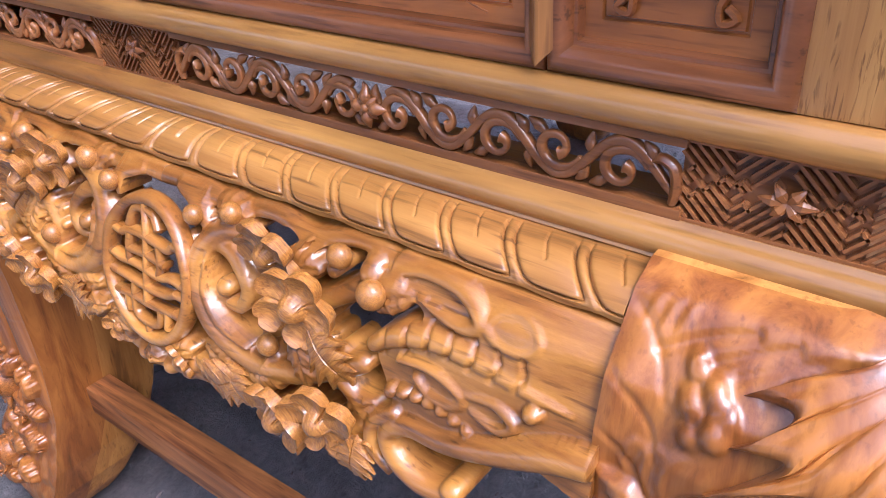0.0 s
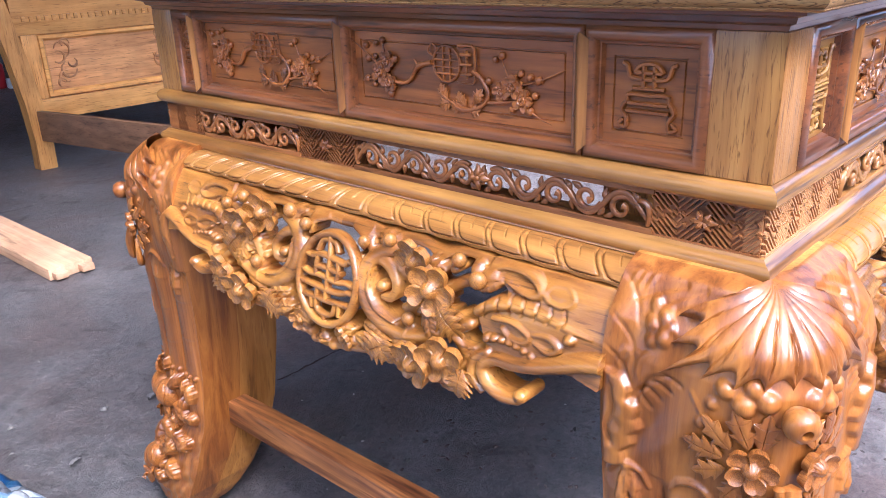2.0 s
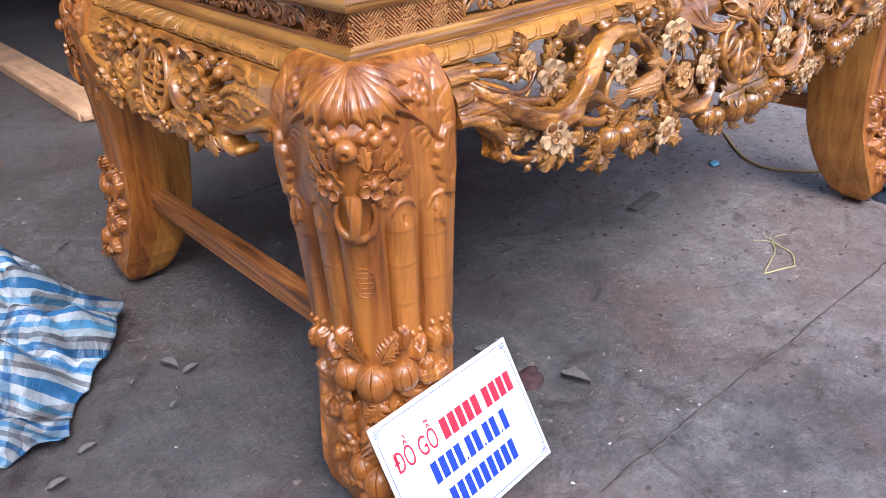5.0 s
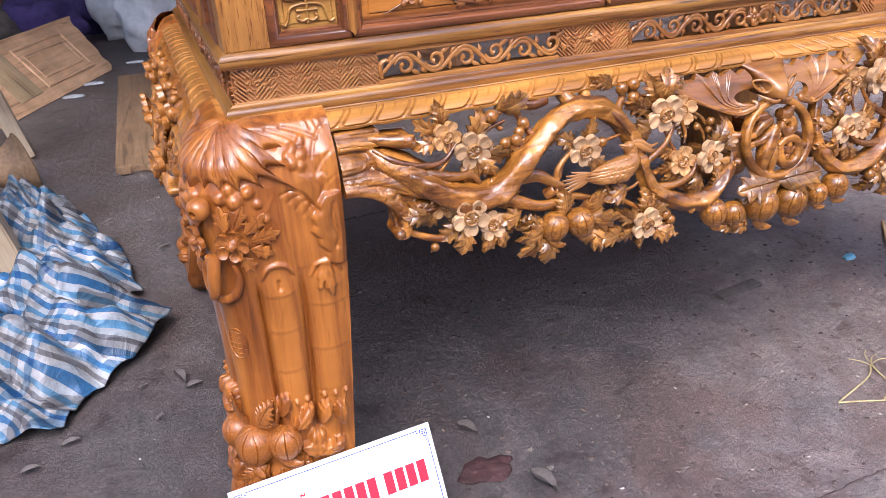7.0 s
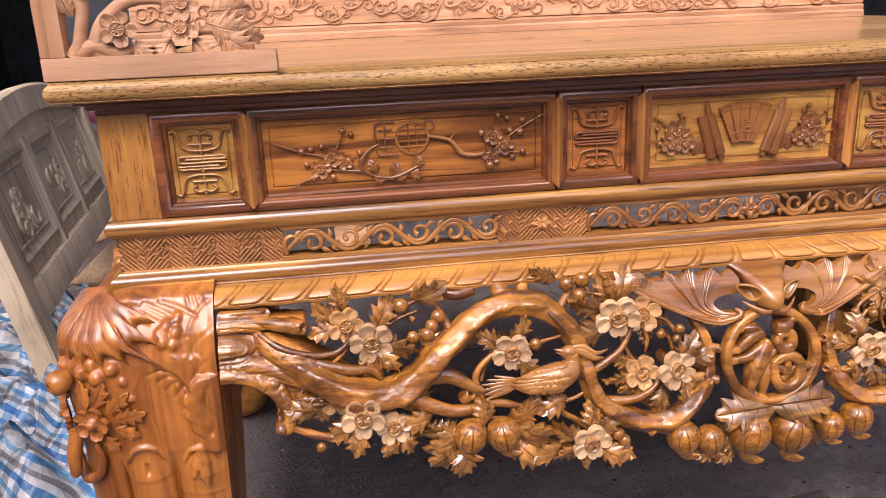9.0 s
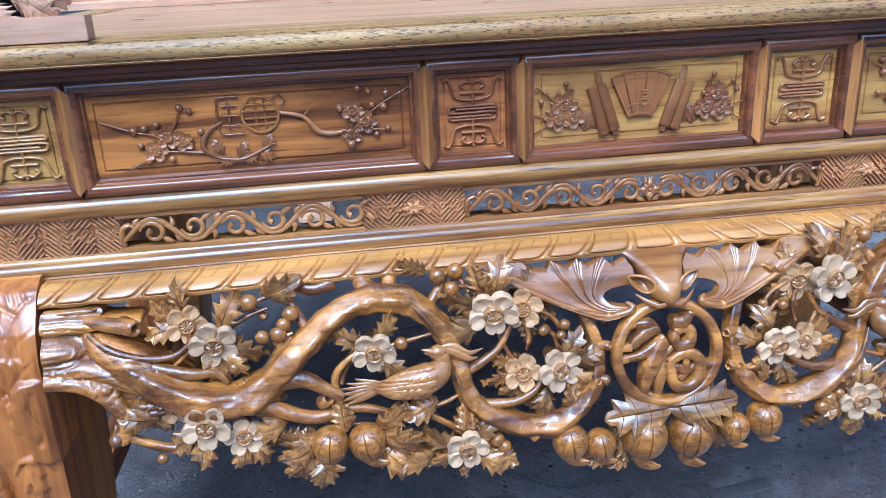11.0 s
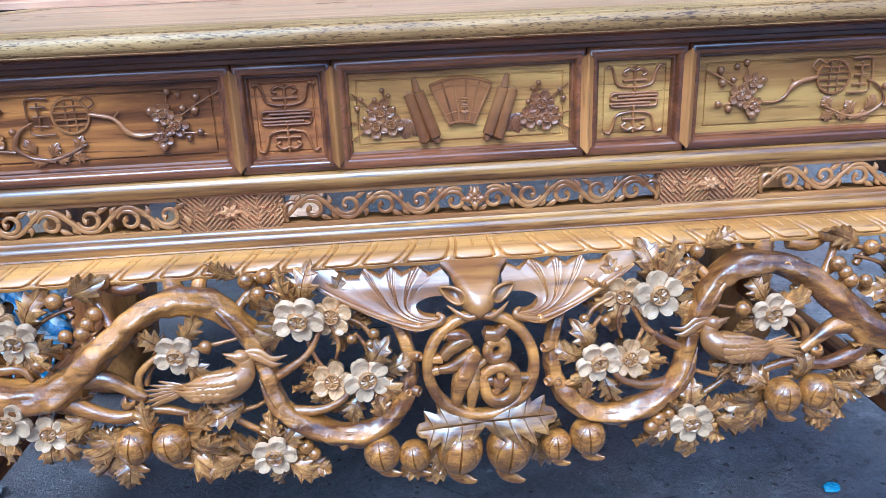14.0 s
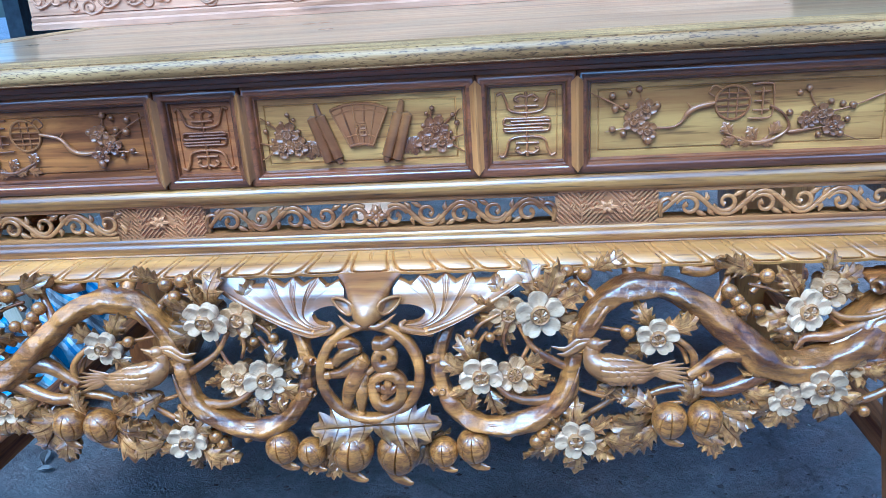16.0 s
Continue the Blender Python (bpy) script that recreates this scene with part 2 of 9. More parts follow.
def striped():
    """Woven plastic tarpaulin in a blue, white and grey plaid, creased, faded and dirty."""
    m, nd, lk, b = nodes_of("plaid_tarpaulin")
    tc = nd.new("ShaderNodeTexCoord")
    wob = nd.new("ShaderNodeTexNoise")
    wob.inputs["Scale"].default_value, wob.inputs["Detail"].default_value = 6.0, 3
    lk.new(tc.outputs["UV"], wob.inputs["Vector"])
    sp = nd.new("ShaderNodeSeparateXYZ")
    lk.new(tc.outputs["UV"], sp.inputs[0])

    def band(k, count, stops):
        sc = nd.new("ShaderNodeMath")
        sc.operation = "MULTIPLY_ADD"
        sc.inputs[1].default_value = count
        lk.new(sp.outputs[k], sc.inputs[0])
        sh = nd.new("ShaderNodeMath")
        sh.operation = "MULTIPLY"
        sh.inputs[1].default_value = 0.55
        lk.new(wob.outputs[0], sh.inputs[0])
        lk.new(sh.outputs[0], sc.inputs[2])
        fr = nd.new("ShaderNodeMath")
        fr.operation = "FRACT"
        lk.new(sc.outputs[0], fr.inputs[0])
        r = ramp(nd, stops)
        r.color_ramp.interpolation = "CONSTANT"
        lk.new(fr.outputs[0], r.inputs[0])
        return r
    st = band(0, 6.4, [(0.0, (0.50, 0.52, 0.55)), (0.22, (0.05, 0.17, 0.36)), (0.42, (0.48, 0.50, 0.52)), (0.56, (0.19, 0.19, 0.21)), (0.70, (0.47, 0.49, 0.51)), (0.84, (0.13, 0.31, 0.50))])
    cr = band(1, 8.0, [(0.0, (1.0, 1.0, 1.0)), (0.26, (0.30, 0.52, 0.76)), (0.46, (1.0, 1.0, 1.0)), (0.60, (0.36, 0.36, 0.38)), (0.78, (0.78, 0.86, 0.92))])
    mc = nd.new("ShaderNodeMix")
    mc.data_type, mc.blend_type = "RGBA", "MULTIPLY"
    mc.inputs["Factor"].default_value = 0.85
    lk.new(st.outputs[0], mc.inputs["A"])
    lk.new(cr.outputs[0], mc.inputs["B"])
    wv = nd.new("ShaderNodeTexNoise")
    wv.inputs["Scale"].default_value, wv.inputs["Detail"].default_value, wv.inputs["Roughness"].default_value = 4.0, 9, 0.7
    lk.new(tc.outputs["Object"], wv.inputs["Vector"])
    dr = ramp(nd, [(0.36, (0.26, 0.21, 0.18)), (0.5, (0.62, 0.59, 0.56)), (0.66, (1, 1, 1))])
    lk.new(wv.outputs[0], dr.inputs[0])
    mx = nd.new("ShaderNodeMix")
    mx.data_type, mx.blend_type = "RGBA", "MULTIPLY"
    mx.inputs["Factor"].default_value = 0.9
    lk.new(mc.outputs["Result"], mx.inputs["A"])
    lk.new(dr.outputs[0], mx.inputs["B"])
    lk.new(mx.outputs["Result"], b.inputs["Base Color"])
    b.inputs["Roughness"].default_value = 0.42
    cr2 = nd.new("ShaderNodeTexNoise")
    cr2.inputs["Scale"].default_value, cr2.inputs["Detail"].default_value, cr2.inputs["Distortion"].default_value = 11.0, 4, 1.5
    lk.new(tc.outputs["Object"], cr2.inputs["Vector"])
    bp = nd.new("ShaderNodeBump")
    bp.inputs["Strength"].default_value, bp.inputs["Distance"].default_value = 0.7, 0.02
    lk.new(cr2.outputs[0], bp.inputs["Height"])
    lk.new(bp.outputs[0], b.inputs["Normal"])
    return m


HONEY_X = wood("honey_wood_lengthwise", (0.47, 0.225, 0.040), (0.17, 0.062, 0.009), "x", grain=34, coat=1.0, gloss=0.08, rough=0.42, pores=0.8)
HONEY_Y = wood("honey_wood_crosswise", (0.54, 0.25, 0.048), (0.34, 0.135, 0.023), "y", grain=20, coat=0.8, gloss=0.08, rough=0.4, pores=0.35)
ROPE_X = wood("rope_wood_lengthwise", (0.50, 0.235, 0.046), (0.34, 0.14, 0.024), "x", coat=0.6, rough=0.4, gloss=0.14)
ROPE_Y = wood("rope_wood_crosswise", (0.46, 0.21, 0.042), (0.31, 0.125, 0.023), "y", coat=0.5, rough=0.4, gloss=0.14)
AMBER_X = wood("amber_carved_wood", (0.47, 0.188, 0.026), (0.15, 0.046, 0.006), "x", vary=0.14, chisel=0.8, rough=0.42, coat=0.85, gloss=0.15, grain=22, pores=0.55, drift=9.0, swing=0.5)
AMBER_Y = wood("amber_carved_side_wood", (0.50, 0.205, 0.032), (0.28, 0.096, 0.014), "y", vary=0.10, chisel=0.2)
LEG_Z = wood("orange_leg_wood", (0.44, 0.155, 0.025), (0.235, 0.068, 0.010), "z", rough=0.36, coat=0.6, gloss=0.2, vary=0.04, pores=0.3)
LEG_IN = wood("honey_leg_wood", (0.55, 0.24, 0.045), (0.38, 0.14, 0.022), "z", rough=0.4, coat=0.3, gloss=0.22, vary=0.06, pores=0.4)
# paler than the vine wood: sky reflection on the bat put into the colour
BATW = wood("sky_washed_wing_wood", (0.49, 0.22, 0.043), (0.26, 0.094, 0.017), "x", grain=14, coat=0.9, gloss=0.16, pores=0.5)
# darker copy of the blossom wood, for flowers set deeper in the apron
BLOOM_REAR = wood("rear_blossom_wood", (0.58, 0.335, 0.145), (0.45, 0.225, 0.075), "x", grain=5, coat=0.7, pores=0.0, drift=0.9, bump=0.02, gloss=0.2, vary=0.2)
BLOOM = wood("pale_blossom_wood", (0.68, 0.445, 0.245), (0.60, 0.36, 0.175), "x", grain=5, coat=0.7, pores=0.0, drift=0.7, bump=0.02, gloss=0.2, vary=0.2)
LEAFW = wood("leaf_carved_wood", (0.46, 0.220, 0.052), (0.19, 0.068, 0.012), "x", grain=6, coat=0.9, pores=0.15, drift=1.6, bump=0.03, gloss=0.13, vary=0.35, swing=0.4)
HEART = wood("flower_heart_wood", (0.42, 0.215, 0.065), (0.28, 0.115, 0.028), "x", grain=7, coat=0.4, pores=0.2, drift=0.8, bump=0.05)
FRUIT = wood("fruit_carved_wood", (0.40, 0.165, 0.022), (0.19, 0.063, 0.008), "x", grain=5, coat=1.0, gloss=0.10, pores=0.12, drift=1.2, bump=0.02, swing=0.3)
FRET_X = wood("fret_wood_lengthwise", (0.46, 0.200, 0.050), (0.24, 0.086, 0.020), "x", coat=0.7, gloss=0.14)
# side copy: grain turned, and also darker and redder than the front
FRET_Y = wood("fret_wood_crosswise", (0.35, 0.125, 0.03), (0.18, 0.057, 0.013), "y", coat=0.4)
DARK_X = wood("dark_frame_wood_lengthwise", (0.24, 0.076, 0.020), (0.10, 0.030, 0.009), "x", rough=0.33, coat=1.0, gloss=0.07)
DARK_PANEL = wood("dark_panel_wood", (0.42, 0.15, 0.03), (0.22, 0.068, 0.014), "x", rough=0.5, coat=0.12, gloss=0.35)
DARK_Y = wood("dark_frame_wood_crosswise", (0.30, 0.098, 0.025), (0.17, 0.052, 0.013), "y", rough=0.38, coat=0.6, gloss=0.12)
PANEL_X = wood("brown_panel_wood_lengthwise", (0.54, 0.205, 0.034), (0.18, 0.056, 0.010), "x", grain=22, pores=0.75, vary=0.2, coat=0.5, gloss=0.2)
PANEL_Y = wood("brown_panel_wood_crosswise", (0.44, 0.138, 0.024), (0.24, 0.068, 0.012), "y", grain=18, coat=0.45, gloss=0.2)
OAK_X = wood("yellow_oak_edge", (0.62, 0.365, 0.12), (0.38, 0.19, 0.05), "x", rough=0.5, grain=38, pores=0.85, coat=0.10, gloss=0.3, fleck=0.075, short=4.5)
OAK_Y = wood("yellow_oak_side_edge", (0.54, 0.32, 0.11), (0.34, 0.17, 0.05), "y", rough=0.5, grain=38, pores=0.85, coat=0.1, gloss=0.3, fleck=0.075, short=4.5)
MULL = wood("brown_mullion_wood", (0.42, 0.175, 0.038), (0.22, 0.078, 0.015), "z")
RELIEF = wood("glossy_brown_relief_wood", (0.34, 0.135, 0.032), (0.19, 0.062, 0.014), "x", grain=8, coat=1.0, gloss=0.1, pores=0.2, bump=0.05)
BIRDW = wood("brown_bird_wood", (0.36, 0.155, 0.036), (0.19, 0.068, 0.014), "x", grain=12, coat=0.9, gloss=0.14, pores=0.4, chisel=0.3)
OAK_Z = wood("yellow_oak_post", (0.58, 0.275, 0.065), (0.42, 0.175, 0.038), "z", grain=30, pores=0.6, coat=0.4, fleck=0.06, short=1.8)
RAW_X = wood("raw_pale_wood", (0.60, 0.34, 0.19), (0.46, 0.235, 0.115), "x", rough=0.55, coat=0.0, pores=0.3)
RAW_Z = wood("raw_pale_upright_wood", (0.60, 0.34, 0.18), (0.46, 0.23, 0.11), "z", rough=0.55, coat=0.0, pores=0.3)
TOP_X = wood("tabletop_boards", (0.48, 0.29, 0.13), (0.34, 0.175, 0.065), "x", rough=0.3, coat=0.4)
GREYW = wood("weathered_grey_brown_wood", (0.60, 0.49, 0.345), (0.48, 0.375, 0.25), "z", rough=0.6, coat=0.05, pores=0.2)
PINE = wood("bare_pine_board", (0.62, 0.37, 0.215), (0.52, 0.285, 0.15), "y", rough=0.6, coat=0.0, pores=0.25)
BROWNB = wood("dull_brown_board", (0.27, 0.175, 0.10), (0.20, 0.125, 0.068), "y", rough=0.6, coat=0.0, pores=0.25)
BATTEN = wood("streaked_batten", (0.46, 0.17, 0.042), (0.12, 0.036, 0.012), "y", rough=0.45, coat=0.15)
CONCRETE = concrete()
TARP = striped()

# ---------------------------------------------------------------- geometry tools


def mesh(name, V, F, mat, sharp=45, uv=None):
    me = bpy.data.meshes.new(name)
    me.from_pydata([tuple(v) for v in V], [], F)
    if mat:
        me.materials.append(mat)
    me.polygons.foreach_set("use_smooth", [True] * len(me.polygons))
    me.set_sharp_from_angle(angle=radians(sharp))
    if uv is not None:
        layer = me.uv_layers.new(name="UVMap")
        for lp in me.loops:
            layer.data[lp.index].uv = uv[lp.vertex_index]
    return me


def joined(*geos):
    V, F = [], []
    for v, f in geos:
        k = len(V)
        V.extend(Vector(p) for p in v)
        F.extend(tuple(i + k for i in q) for q in f)
    return V, F


def part(name, geo, mat, parent=None, label="", sharp=45):
    ob = new(name, mesh(name, geo[0], geo[1], mat, sharp))
    ob.parent = parent
    return tagged(ob, label) if label else ob


def thing(name, label, category, group="", at=(0, 0, 0), rz=0):
    ob = new(name)
    ob.empty_display_size = 0.1
    ob.matrix_basis = pose(*at, 0, 0, rz)
    return tagged(ob, label, category, group)


def put(name, me, m, parent, label=""):
    ob = new(name, me)
    ob.parent = parent
    ob.matrix_basis = m
    return tagged(ob, label) if label else ob


def smooth_path(pts, sub=5, closed=False):
    P = [Vector(p) for p in pts]
    n = len(P)
    if n < 3 or sub < 2:
        return P
    out = []
    for i in range(n if closed else n - 1):
        a, b, c, d = (P[(i + k) % n] if closed else P[min(max(i + k, 0), n - 1)] for k in (-1, 0, 1, 2))
        for j in range(sub):
            t = j / sub
            out.append(0.5 * (2 * b + (c - a) * t + (2 * a - 5 * b + 4 * c - d) * t * t + (3 * b - a - 3 * c + d) * t ** 3))
    if not closed:
        out.append(P[-1])
    return out


def tube(pts, r, n=8, sub=5, closed=False, flat=1.0, out=None, bumps=0.0, seed=0, ridge=(0, 0.0, 0.0), square=1.0):
    """A swept round along a smoothed line; r is one radius or a list that is spread along it. flat squeezes it along out."""
    C = smooth_path(pts, sub, closed)
    rs = r if isinstance(r, (list, tuple)) else [r]
    m = len(C)
    V, F = [], []
    up = Vector(out) if out is not None else Vector((0, 0, 1))
    prev = None
    for i, c in enumerate(C):
        t = (C[(i + 1) % m] - C[i - 1]) if closed else (C[min(i + 1, m - 1)] - C[max(i - 1, 0)])
        t = t.normalized() if t.length > 1e-9 else Vector((1, 0, 0))
        if out is not None:
            w = (up - t * up.dot(t))
            w = w.normalized() if w.length > 1e-4 else t.orthogonal().normalized()
        elif prev is None:
            w = t.orthogonal().normalized()
        else:
            w = (prev - t * prev.dot(t)).normalized()
        prev = w
        s = w.cross(t)
        k = i / max(1, m - 1) * (len(rs) - 1)
        j = min(int(k), len(rs) - 2) if len(rs) > 1 else 0
        rad = rs[0] if len(rs) == 1 else rs[j] + (rs[j + 1] - rs[j]) * (k - j)
        if bumps:
            rad *= 1 + 0.6 * bumps * noise.noise(c * 28 + Vector((seed, 0, 0)))
        for q in range(n):
            a = 2 * math.pi * q / n
            if bumps:
                e = (c + rad * (math.cos(a) * s + math.sin(a) * w))
                rad_q = rad * (1 + 0.8 * bumps * noise.noise(e * 34 + Vector((seed, 0, 0))) + 0.4 * bumps * noise.noise(e * 80))
            else:
                rad_q = rad
            g = rad_q * (1 + ridge[1] * abs(math.sin(ridge[0] * a / 2 + ridge[2] * i + 0.6 * noise.noise(c * 20)))) if ridge[0] else rad_q
            ca, sa = (math.copysign(abs(v) ** square, v) for v in (math.cos(a), math.sin(a)))
            V.append(c + g * (ca * s + flat * sa * w))
    for i in range(m if closed else m - 1):
        for q in range(n):
            a, b = i * n + q, i * n + (q + 1) % n
            c, d = ((i + 1) % m) * n + (q + 1) % n, ((i + 1) % m) * n + q
            F.append((a, b, c, d))
    if not closed:
        for end, k0 in ((0, 0), (1, (m - 1) * n)):
            t = (C[0] - C[1]) if end == 0 else (C[-1] - C[-2])
            rad = rs[0] if end == 0 else rs[-1]
            c = C[0] if end == 0 else C[-1]
            V.append(c + t.normalized() * rad * 0.55)
            k = len(V) - 1
            for q in range(n):
                F.append((k0 + q, k, k0 + (q + 1) % n) if end else (k0 + (q + 1) % n, k, k0 + q))
    return V, F


def ball(c, r, s=(1, 1, 1), nu=12, nv=8):
    V, F = [Vector(c) + Vector((0, 0, r * s[2]))], []
    for j in range(1, nv):
        p = math.pi * j / nv
        for i in range(nu):
            a = 2 * math.pi * i / nu
            V.append(Vector(c) + Vector((r * s[0] * math.sin(p) * math.cos(a), r * s[1] * math.sin(p) * math.sin(a), r * s[2] * math.cos(p))))
    V.append(Vector(c) - Vector((0, 0, r * s[2])))
    for i in range(nu):
        F.append((0, 1 + i, 1 + (i + 1) % nu))
        for j in range(nv - 2):
            a = 1 + j * nu
            F.append((a + i, a + nu + i, a + nu + (i + 1) % nu, a + (i + 1) % nu))
        a = 1 + (nv - 2) * nu
        F.append((len(V) - 1, a + (i + 1) % nu, a + i))
    return V, F


def box(x0, x1, y0, y1, z0, z1, bev=0.0):
    """A block with chamfered edges."""
    if bev <= 0:
        V = [Vector((x, y, z)) for z in (z0, z1) for y in (y0, y1) for x in (x0, x1)]
        return V, [(0, 2, 3, 1), (4, 5, 7, 6), (0, 1, 5, 4), (2, 6, 7, 3), (0, 4, 6, 2), (1, 3, 7, 5)]
    bm = bmesh.new()
    bmesh.ops.create_cube(bm, size=1)
    for v in bm.verts:
        v.co = Vector(((x0 + x1) / 2 + v.co.x * (x1 - x0), (y0 + y1) / 2 + v.co.y * (y1 - y0), (z0 + z1) / 2 + v.co.z * (z1 - z0)))
    bmesh.ops.bevel(bm, geom=list(bm.edges), offset=bev, segments=2, profile=0.6, affect="EDGES")
    bm.verts.index_update()
    V, F = [v.co.copy() for v in bm.verts], [tuple(v.index for v in f.verts) for f in bm.faces]
    bm.free()
    return V, F


def moved(geo, m):
    return [m @ Vector(v) for v in geo[0]], geo[1]


def grid_faces(nu, nv, wrap=False):
    return [(j * nu + i, j * nu + (i + 1) % nu, (j + 1) * nu + (i + 1) % nu, (j + 1) * nu + i)
            for j in range(nv - 1) for i in range(nu if wrap else nu - 1)]


def lathe(profile, n=20):
    V = [Vector((r * math.cos(2 * math.pi * i / n), r * math.sin(2 * math.pi * i / n), z)) for r, z in profile for i in range(n)]
    return V, grid_faces(n, len(profile), True)


def sweep_x(profile, x0, x1, miter=0.0, steps=2):
    """A moulding: (out, z) profile points carried from x0 to x1 in local a, o, z; ends mitred outward by miter * out."""
    V, n = [], len(profile)
    for k in range(steps):
        f = k / (steps - 1)
        for o, z in profile:
            a = x0 + (x1 - x0) * f + (-(1 - f) + f) * miter * o
            V.append(Vector((a, o, z)))
    F = grid_faces(n, steps)
    F += [tuple(range(n)), tuple(range((steps - 1) * n, steps * n))]
    return V, F


class Face:
    """One side of the table: a runs along it, o points outwards from the base line, z is up."""

    def __init__(self, side):
        self.side = side
        self.n = Vector((-1, 0, 0)) if side else Vector((0, -1, 0))
        self.t = Vector((0, 1, 0)) if side else Vector((1, 0, 0))

    def w(self, a, o, z):
        return Vector((-o, a, z)) if self.side else Vector((a, -o, z))

    def geo(self, g):
        return [self.w(*v) for v in g[0]], g[1]

    def ap(self, a, z, d=0.0):
        if not self.side and z < 0.86:
            z = 0.86 - 0.95 * (0.86 - z)
        return self.w(a, bulge(z) + d, z)

    def pn(self, a, z, d=0.0):
        return self.w(a, -0.018 + d, z)

    def basis(self, pos, roll=0.0, s=1.0, tip=0.0, swing=0.0):
        """Local x along, y up, z outwards at pos; tip leans it down, swing turns it sideways, roll spins it."""
        right = self.t if not self.side else -self.t
        m = Matrix((right, Vector((0, 0, 1)), self.n)).transposed().to_4x4()
        m = m @ Euler((radians(tip), radians(swing), radians(roll))).to_matrix().to_4x4()
        return Matrix.Translation(pos) @ m @ Matrix.Scale(s, 4)


def bulge(z):
    """How far the carved apron swells out at height z."""
    zs = (0.60, 0.68, 0.74, 0.80, 0.86, 0.90, 0.93, 0.955)
    os_ = (0.128, 0.126, 0.118, 0.106, 0.090, 0.074, 0.052, 0.036)
    return float(np.interp(z, zs, os_))


FRONT, SIDE = Face(0), Face(1)
L, D = 2.114, 1.31
MID = 1.058

# ---------------------------------------------------------------- carved motifs, built once and set many times


def blossom_mesh(mat, name, heart=None, knob=False):
    geos = []
    if not knob:
        V, nt, nr = [], 60, 9
        for j in range(nr + 1):
            for i in range(nt):
                th = 2 * math.pi * i / nt
                phi = (th + math.pi / 5) % (2 * math.pi / 5) - math.pi / 5
                k = int((th + math.pi / 5) / (2 * math.pi / 5)) % 5
                edge = 0.62 * math.cos(phi) + math.sqrt(max(0.0, 0.165 - (0.62 * math.sin(phi)) ** 2)) - 0.06 * math.exp(-(phi / 0.09) ** 2)
                f = min(1.0, j / (nr - 1))
                rho = 0.28 + (edge - 0.28) * f * (0.97 if j == nr else 1.0)
                d = math.sqrt(max(0.0, rho * rho + 0.384 - 1.24 * rho * math.cos(phi)))
                h = 0.0 + 0.15 * min(1.0, d / 0.4) ** 2.4 + 0.08 * (rho - 0.6) + (0.05, -0.03, 0.03, -0.04, 0.0)[k]
                h -= 0.15 * math.exp(-((math.pi / 5 - abs(phi)) / 0.085) ** 2)
                h -= 0.025 * math.exp(-(phi / 0.05) ** 2)
                if j == nr - 1:
                    h -= 0.05
                elif j == nr:
                    h = -0.22
                V.append(Vector((rho * math.cos(th + 0.3), rho * math.sin(th + 0.3), h)))
        geos.append((V, grid_faces(nt, nr + 1, True)))
    for k in range(5 if knob else 0):
        a0 = 2 * math.pi * k / 5 + 0.3
        rings = ((0.0, 0.09), (0.4, 0.085), (0.72, 0.06), (0.92, 0.02), (1.0, -0.05), (0.95, -0.12), (0.7, -0.18))
        V = []
        for q, (rho, h) in enumerate(rings):
            for i in range(12):
                b = 2 * math.pi * i / 12
                u = 0.60 + 0.42 * rho * math.cos(b)
                v = 0.385 * rho * math.sin(b) * (1 + 0.12 * math.cos(b))
                notch = -0.05 * rho if abs(b) < 0.1 else 0
                hh = h + 0.10 * (u - 0.6) + (0.05, -0.02, 0.03, -0.03, 0.0)[k]
                u += notch
                V.append(Vector((u * math.cos(a0) - v * math.sin(a0), u * math.sin(a0) + v * math.cos(a0), hh)))
        geos.append((V, grid_faces(12, len(rings), True)))
    V, prof = [], ((0.41, -0.06, 0), (0.40, 0.15, 0), (0.355, 0.22, 0), (0.30, 0.12, 1), (0.15, 0.17, 1), (0.02, 0.14, 0))
    if knob:
        prof = ((0.32, -0.06, 0), (0.32, 0.10, 0), (0.27, 0.20, 0), (0.18, 0.27, 0), (0.08, 0.30, 0), (0.01, 0.31, 0))
    for r, h, star in prof:
        for i in range(20):
            b = 2 * math.pi * i / 20
            V.append(Vector((r * math.cos(b), r * math.sin(b), h + (0.06 if star and i % 2 else 0))))
    geos.append((V, grid_faces(20, len(prof), True)))  # button with radial cuts
    V, F = joined(*geos)
    me = mesh(name, V, F, mat, 50)
    if heart:
        me.materials.append(heart)
        first = len(F) - len(geos[-1][1])
        me.polygons.foreach_set("material_index", [int(i >= first) for i in range(len(F))])
    return me


LEAF_ROWS = ((0.0, 0.0), (0.30, 0.42), (0.56, 0.82), (0.64, 0.95), (0.67, 1.0), (0.70, 0.90), (0.82, 0.34), (0.92, 0.08))
LEAF_COLS = (-1.0, -0.82, -0.58, -0.32, -0.10, -0.045, 0.0, 0.045, 0.10, 0.32, 0.58, 0.82, 1.0)


